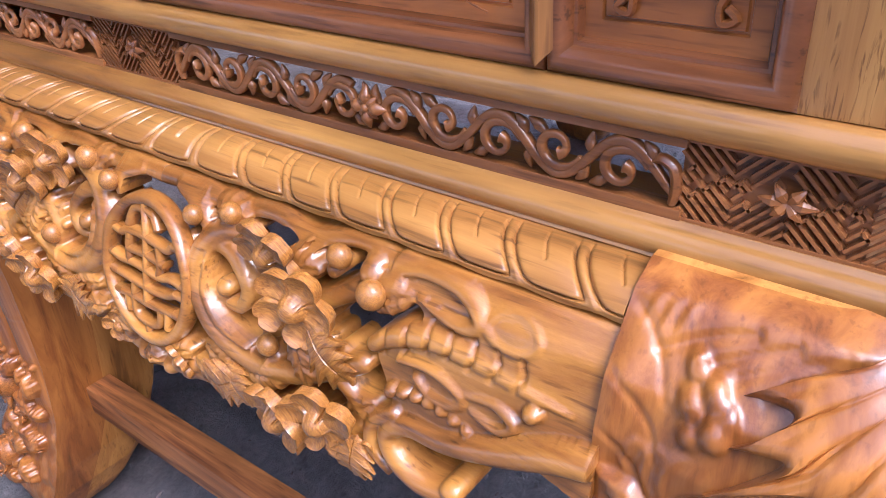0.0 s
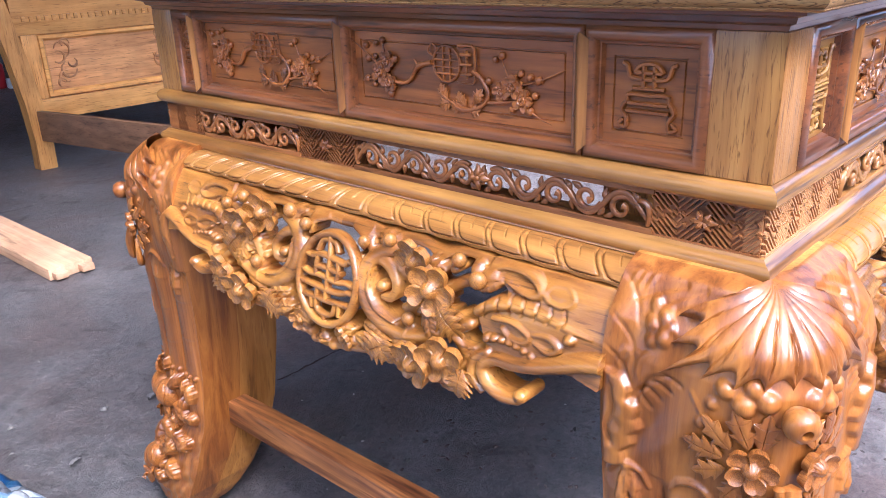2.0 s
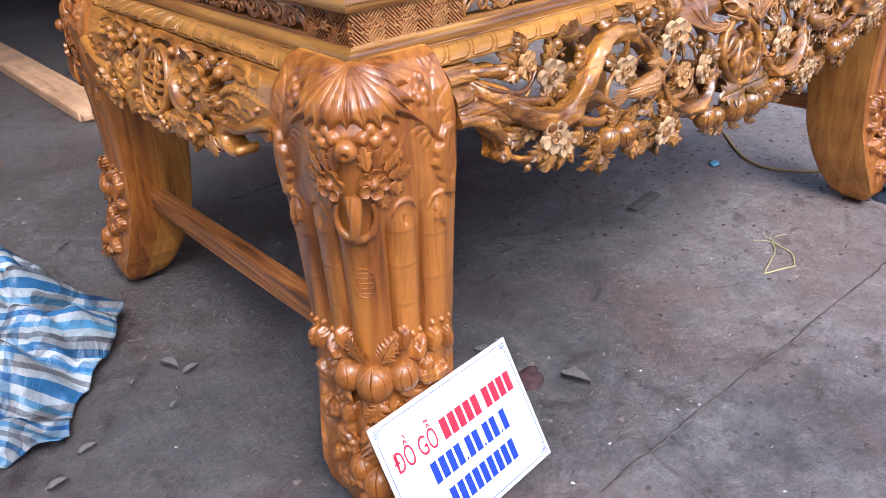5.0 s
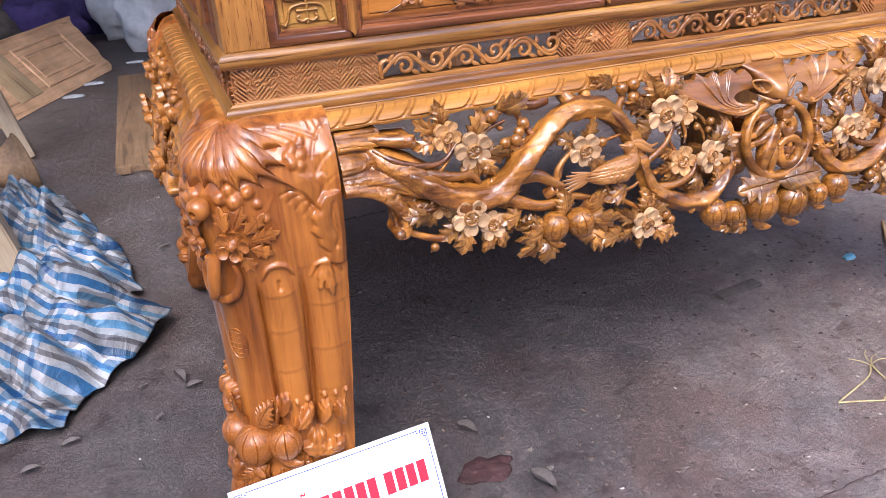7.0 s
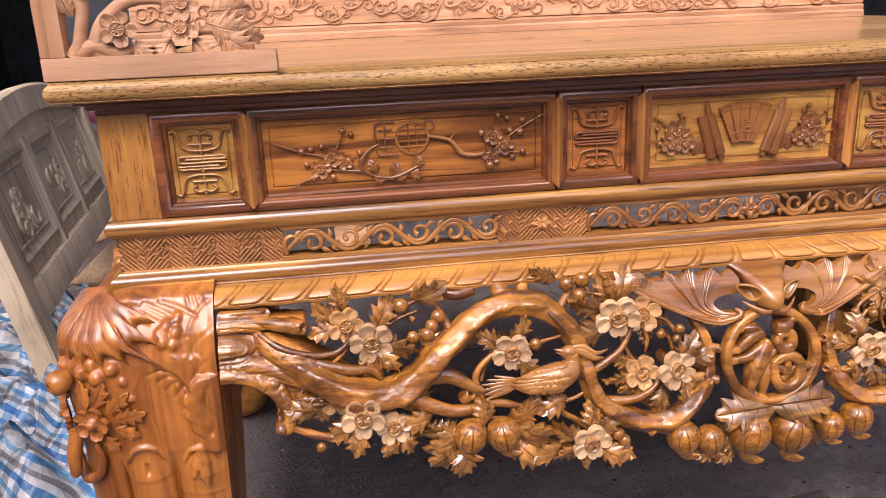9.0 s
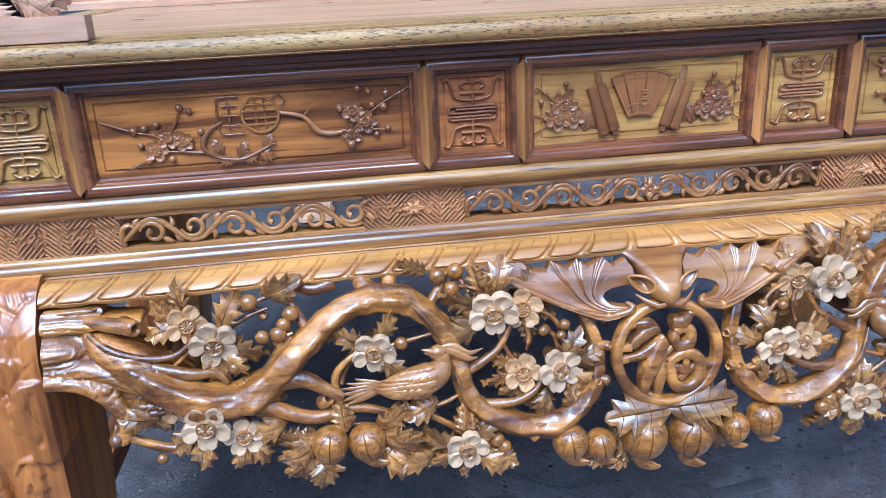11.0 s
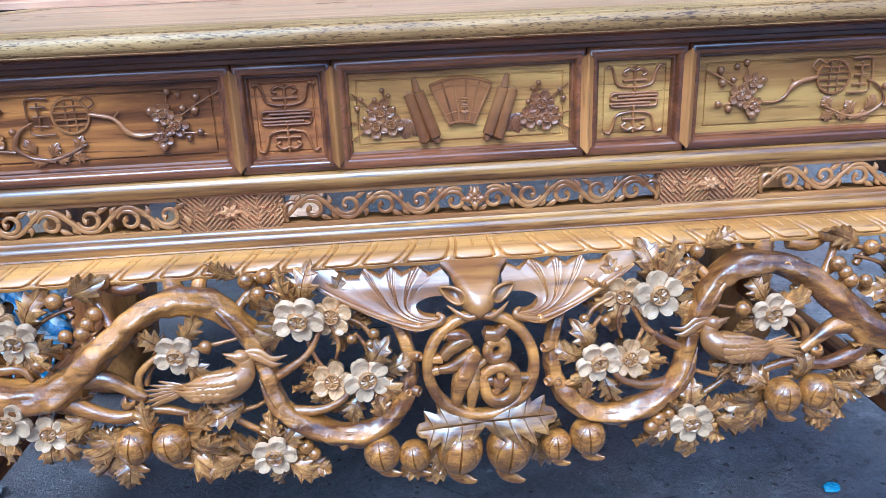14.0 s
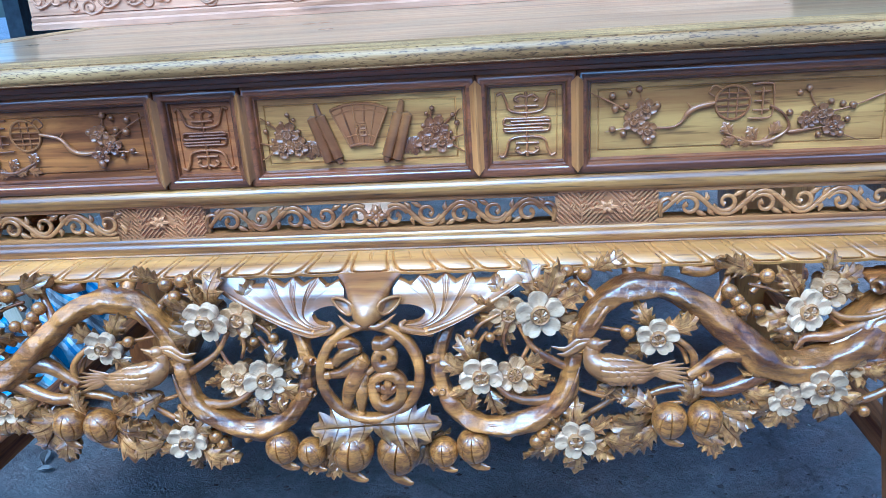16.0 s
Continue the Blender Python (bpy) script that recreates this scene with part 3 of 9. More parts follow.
def leaf_geo(teeth=4, bow=0.14, fat=0.38, twist=0.0, thick=0.05):
    """A leaf one unit long from the origin along +x: sharp lobes that sweep forward, a fine sunk midrib and a vein to every tip."""
    rows = [(k + f, s, f == 0.67) for k in range(teeth) for f, s in LEAF_ROWS] + [(teeth, 0.0, False), (teeth + 0.30, 0.35, False), (teeth + 0.55, 0.2, False), (teeth + 0.72, 0.0, False)]
    nl, nw, top = len(rows), len(LEAF_COLS), []
    for i, (g, saw, tip) in enumerate(rows):
        t = g / (teeth + 0.72)
        env = fat * 1.35 * math.sin(math.pi * min(1.0, 0.12 + 0.88 * t) ** 0.85) ** 0.72
        wdt = env * (0.52 + 0.48 * saw) + 0.008
        for s in LEAF_COLS:
            m = abs(s)
            x = t + fat * m ** 1.3 * (0.34 + 0.36 * saw) * (1 - 0.6 * t)
            z = bow * math.sin(math.pi * t) + 0.16 * (m - 1.4 * m * m) * fat + twist * s * t * 0.3
            if tip and 0.05 < m < 0.95:
                z -= 0.020 * min(1.0, 0.4 + m)
            if m < 0.03:
                z -= 0.040 * (1 - 0.5 * t)
            top.append(Vector((x, s * wdt, z)))
    F = grid_faces(nw, nl)
    back = [v - Vector((0, 0, thick * (1.0 if 0 < k % nw < nw - 1 else 0.5))) for k, v in enumerate(top)]
    k = len(top)
    V = top + back
    F = [tuple(reversed(f)) for f in F] + [tuple(i + k for i in f) for f in F]
    rim = [i * nw for i in range(nl)] + [(nl - 1) * nw + j for j in range(1, nw)] + [i * nw + nw - 1 for i in range(nl - 2, -1, -1)] + list(range(nw - 2, 0, -1))
    F += [(rim[i], rim[(i + 1) % len(rim)], rim[(i + 1) % len(rim)] + k, rim[i] + k) for i in range(len(rim))]
    return V, F


def fruit_mesh(mat, name):
    """A ripe carved peach: a round body cut by a middle seam between two outline grooves, and a flicked tip; hangs along -y, unit radius."""
    mid = math.pi / 2
    fine = [mid - 1.1 + 2.2 * i / 110 for i in range(111)]
    angs = fine + [fine[-1] + (2 * math.pi - 2.2) * i / 17 for i in range(1, 17)]
    V, nu, nv = [], len(angs), 24
    for j in range(nv + 1):
        p = math.pi * j / nv
        for a in angs:
            g = 0
            for c, w, dp in ((mid - 0.05 + 0.10 * math.sin(p), 0.030, 0.15), (mid + 0.68 * math.sin(p) ** 0.9 + 0.02, 0.032, 0.10), (mid - 0.72 * math.sin(p) ** 0.9, 0.032, 0.10)):
                g += dp * math.exp(-((a - c) / w) ** 2)
            r = math.sin(p) ** 0.86 * (1 - g * min(1, math.sin(p) * 1.6))
            y = math.cos(p) * (1.10 if p > 1.57 else 0.96)
            V.append(Vector((r * math.cos(a), y, r * math.sin(a))))
    body = (V, grid_faces(nu, nv + 1, True))
    tail = tube([(-0.15, -0.82, 0.30), (0.0, -1.12, 0.34), (0.22, -1.30, 0.38), (0.62, -1.36, 0.50), (0.80, -1.26, 0.56)], [0.42, 0.36, 0.28, 0.17, 0.03], 12, 5, flat=0.55, out=(0, 0.3, 1))
    cap = [moved(leaf_geo(2, 0.2, 0.30, 0.0, 0.08), Matrix.Translation((0, 0.93, 0.25)) @ Euler((radians(-62), 0, radians(q))).to_matrix().to_4x4() @ Matrix.Scale(0.5, 4)) for q in (-150, -30)]
    V, F = joined(body, tail, *cap)
    return mesh(name, V, F, mat, 40)


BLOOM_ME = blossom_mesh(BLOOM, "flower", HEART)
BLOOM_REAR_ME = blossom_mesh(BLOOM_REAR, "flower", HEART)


def cupped_bloom(mat):
    """A flower one unit in radius: five round petals hollowed like dishes, creased between, a domed heart."""
    nr, nt = 13, 70
    V = []
    for j in range(nr + 1):
        for i in range(nt):
            th = 2 * math.pi * i / nt
            k = int((th + math.pi / 5) / (2 * math.pi / 5)) % 5
            phi = (th + math.pi / 5) % (2 * math.pi / 5) - math.pi / 5
            edge = 0.6 * math.cos(phi) + math.sqrt(max(0.0, 0.16 - (0.6 * math.sin(phi)) ** 2)) - 0.05 * math.exp(-(phi / 0.09) ** 2)
            rho = edge * min(1.0, j / (nr - 2)) * (0.96 if j == nr else 1.0)
            d = math.sqrt(max(0.0, rho * rho + 0.36 - 1.2 * rho * math.cos(phi)))
            h = 0.02 + 0.17 * min(1.0, d / 0.4) ** 2.2 + 0.10 * (rho - 0.5) + (0.03, -0.02, 0.02, -0.03, 0.0)[k]
            h -= 0.12 * math.exp(-((math.pi / 5 - abs(phi)) / 0.075) ** 2) * min(1.0, rho / 0.3)
            h -= 0.02 * math.exp(-(phi / 0.05) ** 2) * (rho > 0.3)
            if rho < 0.30:
                h = 0.14 + 0.30 * math.sqrt(max(0.0, 1 - (rho / 0.305) ** 2))
            if j == nr - 1:
                h -= 0.05
            elif j == nr:
                h = -0.10
            V.append(Vector((rho * math.cos(th), rho * math.sin(th), h)))
    return mesh("flower", V, grid_faces(nt, nr + 1, True), mat, 55)


BLOOM_SIDE_ME = cupped_bloom(AMBER_Y)
LEAF_MES = [mesh("leaf", *leaf_geo(t, b, f, w, 0.20), LEAFW, 40) for t, b, f, w in ((3, 0.22, 0.27, 0.5), (4, 0.14, 0.24, -0.6), (3, 0.28, 0.28, -0.2))]
LEAF_SIDE_MES = [mesh("leaf", *leaf_geo(t, b, f, w), AMBER_Y, 35) for t, b, f, w in ((4, 0.16, 0.38, 0.2), (4, 0.08, 0.34, -0.3))]
FRUIT_ME = fruit_mesh(FRUIT, "peach")
BUD_ME = mesh("bud", *joined(ball((0, 0, 0), 1, (1, 1, 0.9), 12, 8), tube([(0, -0.7, -0.2), (0, -1.4, -0.5)], [0.4, 0.2], 6, 1)), FRUIT)
BUD_SIDE_ME = mesh("bud", *ball((0, 0, 0), 1, (1, 1, 0.9), 12, 8), AMBER_Y)
STEM_ME = mesh("stem", *lathe([(0.001, -1.85), (0.34, -1.8), (0.40, -1.2), (0.46, -0.5), (0.62, -0.12), (0.55, -0.02), (0.001, 0.0)], 14), AMBER_X)
rnd = random.Random(5)


def blossoms(face, parent, a, z, r, leaves=(), d=0.018, bend=None):
    """One open flower with toothed leaves spread behind it at the angles given."""
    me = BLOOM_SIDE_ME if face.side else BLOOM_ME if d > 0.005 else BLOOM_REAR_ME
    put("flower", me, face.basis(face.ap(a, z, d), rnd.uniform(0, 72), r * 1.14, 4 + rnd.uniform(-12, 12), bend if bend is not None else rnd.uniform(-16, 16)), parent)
    if not face.side:
        put("stem", STEM_ME, face.basis(face.ap(a, z, d - 0.18 * r), 0, r * 1.05), parent)
    for ang in leaves:
        lm = rnd.choice(LEAF_SIDE_MES if face.side else LEAF_MES)
        q = radians(ang)
        s = 1 if not face.side else -1
        pos = face.ap(a + s * 0.45 * r * math.cos(q), z + 0.45 * r * math.sin(q), d - 0.45 * r)
        put("leaf", lm, face.basis(pos, ang, r * rnd.uniform(1.7, 2.05), rnd.uniform(-26, 16), rnd.uniform(-6, 22)), parent)


def buds(face, parent, spots, r=0.0115, d=0.008):
    for a, z in spots:
        put("bud", BUD_SIDE_ME if face.side else BUD_ME, face.basis(face.ap(a, z, d), rnd.uniform(-40, 40), r * rnd.uniform(0.85, 1.15)), parent)


def vine(face, name, spots, r, mat, parent, d=0.0, n=8, bumps=0.0, label=""):
    return part(name, tube([face.ap(a, z, d + (e[0] if e else 0)) for a, z, *e in spots], r, n, 6, bumps=bumps), mat, parent, label)


def hollow_end(face, a, z, da, dz, r, d=0.0):
    """A cut twig with a drilled end, pointing along da, dz and outwards."""
    p = face.ap(a, z, d)
    way = (face.t * da + Vector((0, 0, dz)) + face.n * 0.8).normalized()
    V, F = lathe([(r * 1.15, -1.6 * r), (r, 0.0), (r * 0.95, r * 0.5), (r * 0.7, r * 0.62), (r * 0.45, r * 0.45), (r * 0.4, -0.3 * r), (0.001, -0.35 * r)], 12)
    return moved((V, F), Matrix.Translation(p) @ way.to_track_quat("Z", "Y").to_matrix().to_4x4())


# ---------------------------------------------------------------- relief carving: a raised surface built from strokes, leaves and knobs
def stroke_relief(H, A, Z, pts, radii, lift=0.0, sub=5):
    """Lay a rounded ridge along a smoothed line onto the height field H."""
    P = smooth_path([Vector((a, z, 0)) for a, z in pts], sub)
    m = len(P)
    rs = np.interp(np.linspace(0, 1, m), np.linspace(0, 1, len(radii)), radii)
    for i in range(m - 1):
        p, q = P[i], P[i + 1]
        dx, dz = q.x - p.x, q.y - p.y
        t = np.clip(((A - p.x) * dx + (Z - p.y) * dz) / max(1e-12, dx * dx + dz * dz), 0, 1)
        d2 = (A - p.x - t * dx) ** 2 + (Z - p.y - t * dz) ** 2
        r = rs[i] + (rs[i + 1] - rs[i]) * t
        np.maximum(H, np.where(d2 < r * r, lift + np.sqrt(np.maximum(r * r - d2, 0)), -9), out=H)


def cut_relief(H, A, Z, pts, r, depth, sub=5):
    """Engrave a rounded line into the height field."""
    P = smooth_path([Vector((a, z, 0)) for a, z in pts], sub)
    best = np.full(A.shape, 9.0)
    for p, q in zip(P, P[1:]):
        dx, dz = q.x - p.x, q.y - p.y
        t = np.clip(((A - p.x) * dx + (Z - p.y) * dz) / max(1e-12, dx * dx + dz * dz), 0, 1)
        np.minimum(best, (A - p.x - t * dx) ** 2 + (Z - p.y - t * dz) ** 2, out=best)
    H -= depth * np.exp(-best / (r * r))


def knob_relief(H, A, Z, a, z, r, lift=0.0):
    d2 = (A - a) ** 2 + (Z - z) ** 2
    np.maximum(H, np.where(d2 < r * r, lift + np.sqrt(np.maximum(r * r - d2, 0)), -9), out=H)


def leaf_relief(H, A, Z, a0, z0, a1, z1, wd, lift=0.006, teeth=4, dome=0.008, engrave=1.0):
    """A jagged leaf with sunken midrib and side veins, from (a0, z0) to its tip (a1, z1)."""
    ln = math.hypot(a1 - a0, z1 - z0)
    ca, cz = (a1 - a0) / ln, (z1 - z0) / ln
    x = ((A - a0) * ca + (Z - z0) * cz) / ln
    y = (-(A - a0) * cz + (Z - z0) * ca) / wd
    y = y + 0.10 * np.sin(3.0 * x)
    xs = np.clip(x - 0.22 * np.abs(y), 0, 1)
    saw = (xs * teeth + 0.15) % 1.0
    half = np.sin(np.pi * np.clip(xs * 0.94 + 0.06, 0, 1) ** 0.75) ** 0.8 * (0.66 + 0.34 * saw)
    inside = (x > 0) & (x < 1.0) & (np.abs(y) < half)
    e = np.abs(y) / np.maximum(half, 1e-3)
    vein = np.exp(-(((xs * teeth + 0.15) % 1.0 - 0.62) / 0.08) ** 2) * (np.abs(y) > 0.10)
    rib = np.exp(-(y / 0.07) ** 2)
    h = lift + dome * (1 - e ** 4) * (0.88 + 0.12 * saw) + dome * 0.5 * np.sin(np.pi * np.clip(x, 0, 1)) - engrave * (0.0024 * vein + 0.0030 * rib)
    np.maximum(H, np.where(inside, h, -9), out=H)


def inside_poly(A, Z, poly):
    r = np.zeros(A.shape, bool)
    n = len(poly)
    for i in range(n):
        (ax, az), (bx, bz) = poly[i], poly[(i + 1) % n]
        if az != bz:
            r ^= ((az > Z) != (bz > Z)) & (A < (bx - ax) * (Z - az) / (bz - az) + ax)
    return r


def pierced_sheet(face, a_s, z_s, H, keep, back=-0.034):
    """A carved board: the height field over the apron's swell where keep is true, with smooth cut walls and a back."""
    nz, na = H.shape
    idx = np.full(H.shape, -1, int)
    idx[keep] = np.arange(int(keep.sum()))
    js, is_ = np.nonzero(keep)
    pos = np.stack([np.asarray(a_s)[is_], np.asarray(z_s)[js]], 1)
    high = H[js, is_].astype(float)
    n = len(pos)
    F, edges = [], {}
    for j in range(nz - 1):
        for i in range(na - 1):
            q = (idx[j, i], idx[j, i + 1], idx[j + 1, i + 1], idx[j + 1, i])
            if min(q) < 0:
                continue
            q = tuple(int(v) for v in q)
            F.append(q)
            for u, v in zip(q, q[1:] + q[:1]):
                if (v, u) in edges:
                    del edges[(v, u)]
                else:
                    edges[(u, v)] = 1
    near = {}
    for u, v in edges:
        near.setdefault(u, []).append(v)
        near.setdefault(v, []).append(u)
    for turn in range(4):  # round the saw-cut outline
        calm = {u: (pos[u] * 0.4 + pos[list(vs)].mean(0) * 0.6, high[u] * 0.5 + high[list(vs)].mean() * 0.5) for u, vs in near.items() if len(vs) == 2}
        for u, (p, h) in calm.items():
            pos[u], high[u] = p, h
    front = [face.ap(float(p[0]), float(p[1]), float(h)) for p, h in zip(pos, high)]
    rear = [face.ap(float(p[0]), float(p[1]), back) for p in pos]
    F += [(v, u, u + n, v + n) for u, v in edges]
    return front + rear, F

# ---------------------------------------------------------------- ground, rear wall, and added walls and roof that shape the light
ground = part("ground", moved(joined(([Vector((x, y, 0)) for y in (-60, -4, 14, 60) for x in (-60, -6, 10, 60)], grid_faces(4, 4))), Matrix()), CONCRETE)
tagged(ground, "worn dark grey workshop concrete with dust, stains and painted light from the yard side", "ground", kind="structure")
WALLM = plain("dark_wall", (0.11, 0.11, 0.12), 0.85, noise_scale=12, spread=0.5)
ROOFM = plain("shading_roof_sheet", (0.45, 0.45, 0.44), 0.6, 0.2, 5, 0.2)
wall = part("wall_back", box(-7, 11, 12.0, 12.2, 0, 4.6), WALLM)
tagged(wall, "dark rear wall of the workshop", "wall", kind="structure")
# added to shut light out of the workshop's far end
wall = part("wall_far", box(6.6, 6.8, 3.0, 12.0, 0, 4.6), WALLM)
tagged(wall, "dark end wall added to keep light out of the workshop", "wall", kind="structure")
# unseen walls added to block low sky light and darken level reflections
BLOCKERM = plain("blocker_wall", (0.13, 0.115, 0.095), 0.9, noise_scale=6, spread=0.35)
for name, b4 in (("wall_front", (-13, 15, -10.2, -10.0, 0, 5.2)), ("wall_left", (-9.2, -9.0, -10.0, 2.5, 0, 4.4)), ("wall_right", (13.0, 13.2, -10.0, 3.0, 0, 4.4))):
    wall = part(name, box(*b4), BLOCKERM)
    tagged(wall, "unseen wall added to block low sky light", "wall", kind="structure")
# added likewise; its length sets how much light comes in from the left
wall = part("wall_side", box(-4.7, -4.5, 8.0, 12.0, 0, 4.6), WALLM)
tagged(wall, "dark side wall added to keep light out of the workshop", "wall", kind="structure")
# unseen roof, added so that its front edge shades what lies behind
V = []
for y in (1.5, 12.4):
    for i in range(181):
        V.append(Vector((-7.2 + i * 0.078, y, 3.9 + 0.02 * (i % 2) + 0.02 * (y - 1.5))))
roof = part("roof", (V + [v + Vector((0, 0, 0.03)) for v in V], grid_faces(181, 2) + [tuple(i + 362 for i in f) for f in grid_faces(181, 2)]), ROOFM, sharp=10)
tagged(roof, "unseen corrugated roof added to shade the back of the workshop", "roof", kind="structure")

# ---------------------------------------------------------------- the altar table
table = thing("altar_table", "lacquered honey-brown wooden altar table with deeply carved legs and pierced aprons", "table")

# mouldings: (out, z) profiles
def arc(o, z, r, a0, a1, n=7, sz=1.0):
    return [(o + r * math.cos(radians(a0 + (a1 - a0) * i / (n - 1))), z + sz * r * math.sin(radians(a0 + (a1 - a0) * i / (n - 1)))) for i in range(n)]


LIP = [(-0.06, 1.036), (-0.006, 1.036)] + arc(-0.006, 1.050, 0.014, -90, 90, 9) + [(-0.06, 1.064)]
BASE = [(-0.06, 0.9505), (0.006, 0.9505), (0.0095, 0.9525)] + arc(-0.0005, 0.9625, 0.0118, -40, 78, 10) + [(0.0, 0.9765), (-0.002, 0.9785), (-0.06, 0.9785)]
UNDER = [(-0.06, 1.228), (-0.006, 1.228), (-0.004, 1.234), (0.004, 1.237), (0.006, 1.243), (0.018, 1.246), (0.018, 1.2505), (-0.06, 1.2505)]
TOPEDGE = [(-0.06, 1.2505), (0.034, 1.2505), (0.041, 1.253)] + arc(0.033, 1.2665, 0.014, -60, 60, 7) + [(0.040, 1.281), (0.034, 1.283), (-0.06, 1.283)]
TURN_BACK = Matrix.Translation((L, D, 0)) @ Matrix.Rotation(math.pi, 4, "Z")


def both(ob):
    """The same part again on the opposite side of the table."""
    ob2 = ob.copy()
    scene.collection.objects.link(ob2)
    ob2.matrix_basis = TURN_BACK @ ob.matrix_basis
    return ob


for face, length, mats in ((FRONT, L, (HONEY_X, OAK_X, DARK_X)), (SIDE, D, (HONEY_Y, OAK_Y, DARK_Y))):
    for name, prof, mat, lab in (("lip_moulding", LIP, mats[0], "rounded honey wood lip moulding"), ("base_moulding", BASE, mats[0], "beaded honey wood base moulding"),
                                 ("cornice_moulding", UNDER, mats[2], "stepped dark cornice moulding"), ("top_edge", TOPEDGE, mats[1], "rounded yellow edge with dark grain")):
        both(part(name, face.geo(sweep_x(prof, 0, length, 1.0)), mat, table, lab, 35))
part("tabletop", box(0.062, L - 0.062, 0.062, D - 0.062, 1.251, 1.2825), TOP_X, table, "smooth brown tabletop boards")

# corner posts
for x0 in (0.0, L - 0.078):
    for y0 in (0.0, D - 0.083):
        part("post", box(x0 + (0.004 if x0 == 0 else -0.002), x0 + (0.080 if x0 == 0 else 0.074), y0 + (0.004 if y0 == 0 else -0.002), y0 + (0.084 if y0 == 0 else 0.079), 1.064, 1.228, 0.003), OAK_Z, table, "yellow open-grained corner post")


def rope(face, a0, a1, step, mid):
    """The gadrooned moulding under the base: slanted lobes outlined by engraved double lines, leaning away from the middle."""
    knots = smooth_path([Vector((o, z, 0)) for o, z in ((0.010, 0.9512), (0.024, 0.9500), (0.037, 0.9462), (0.047, 0.9405), (0.0535, 0.9345), (0.0562, 0.9300), (0.0555, 0.9268))], 7)
    base = [(-0.05, 0.9516)] + [(v.x, v.y) for v in knots] + [(0.050, 0.9255), (0.0, 0.9255)]
    last = len(knots)
    n, m = len(base), int((a1 - a0) / 0.0007) + 1
    V = []
    for k in range(m):
        a = a0 + (a1 - a0) * k / (m - 1)
        for i, (o, z) in enumerate(base):
            if 1 <= i <= last:
                t = (i - 1) / (last - 1)
                swing = 0.50 * step * min(1.0, abs(a - mid) / (2 * step)) * (0.5 - 0.5 * math.cos(math.pi * min(1, t * 1.1)))
                ph = ((abs(a - mid) - swing) / step + 0.5) % 1.0
                q = ph - 0.5
                ring = (abs(q) / 0.415) ** 5 + (t / 0.80) ** 8
                line = math.exp(-((ring - 1.0) / 0.26) ** 2)
                gap = math.exp(-((0.5 - abs(q)) / 0.035) ** 2)
                tick = math.exp(-((q - 0.03 * math.sin(t * 6)) / 0.016) ** 2) * (0.06 < t < 0.40)
                hump = 0.0016 * max(0.0, 1 - (q / 0.42) ** 2) ** 0.5 if ring < 1 else 0.0
                h = (hump - 0.0040 * line + 0.0008 * gap - 0.0020 * tick) * min(1, t * 5)
                lo, hi = knots[max(0, i - 2)], knots[min(last - 1, i)]
                tn = (hi - lo).normalized()
                o, z = o - h * tn.y, z + h * tn.x - (0.0025 * abs(math.sin(math.pi * ph)) if i >= last - 1 else 0)
            V.append(Vector((a, o, z)))
    F = grid_faces(n, m) + [tuple(range(n)), tuple(range((m - 1) * n, m * n))]
    return face.geo((V, F))


both(part("rope_moulding", rope(FRONT, 0.150, L - 0.150, 0.0597, MID), ROPE_X, table, "honey wood rope moulding with slanted lobes", 40))
both(part("rope_moulding", rope(SIDE, 0.150, D - 0.150, 0.0605, D / 2), ROPE_Y, table, "honey wood rope moulding with slanted lobes", 40))


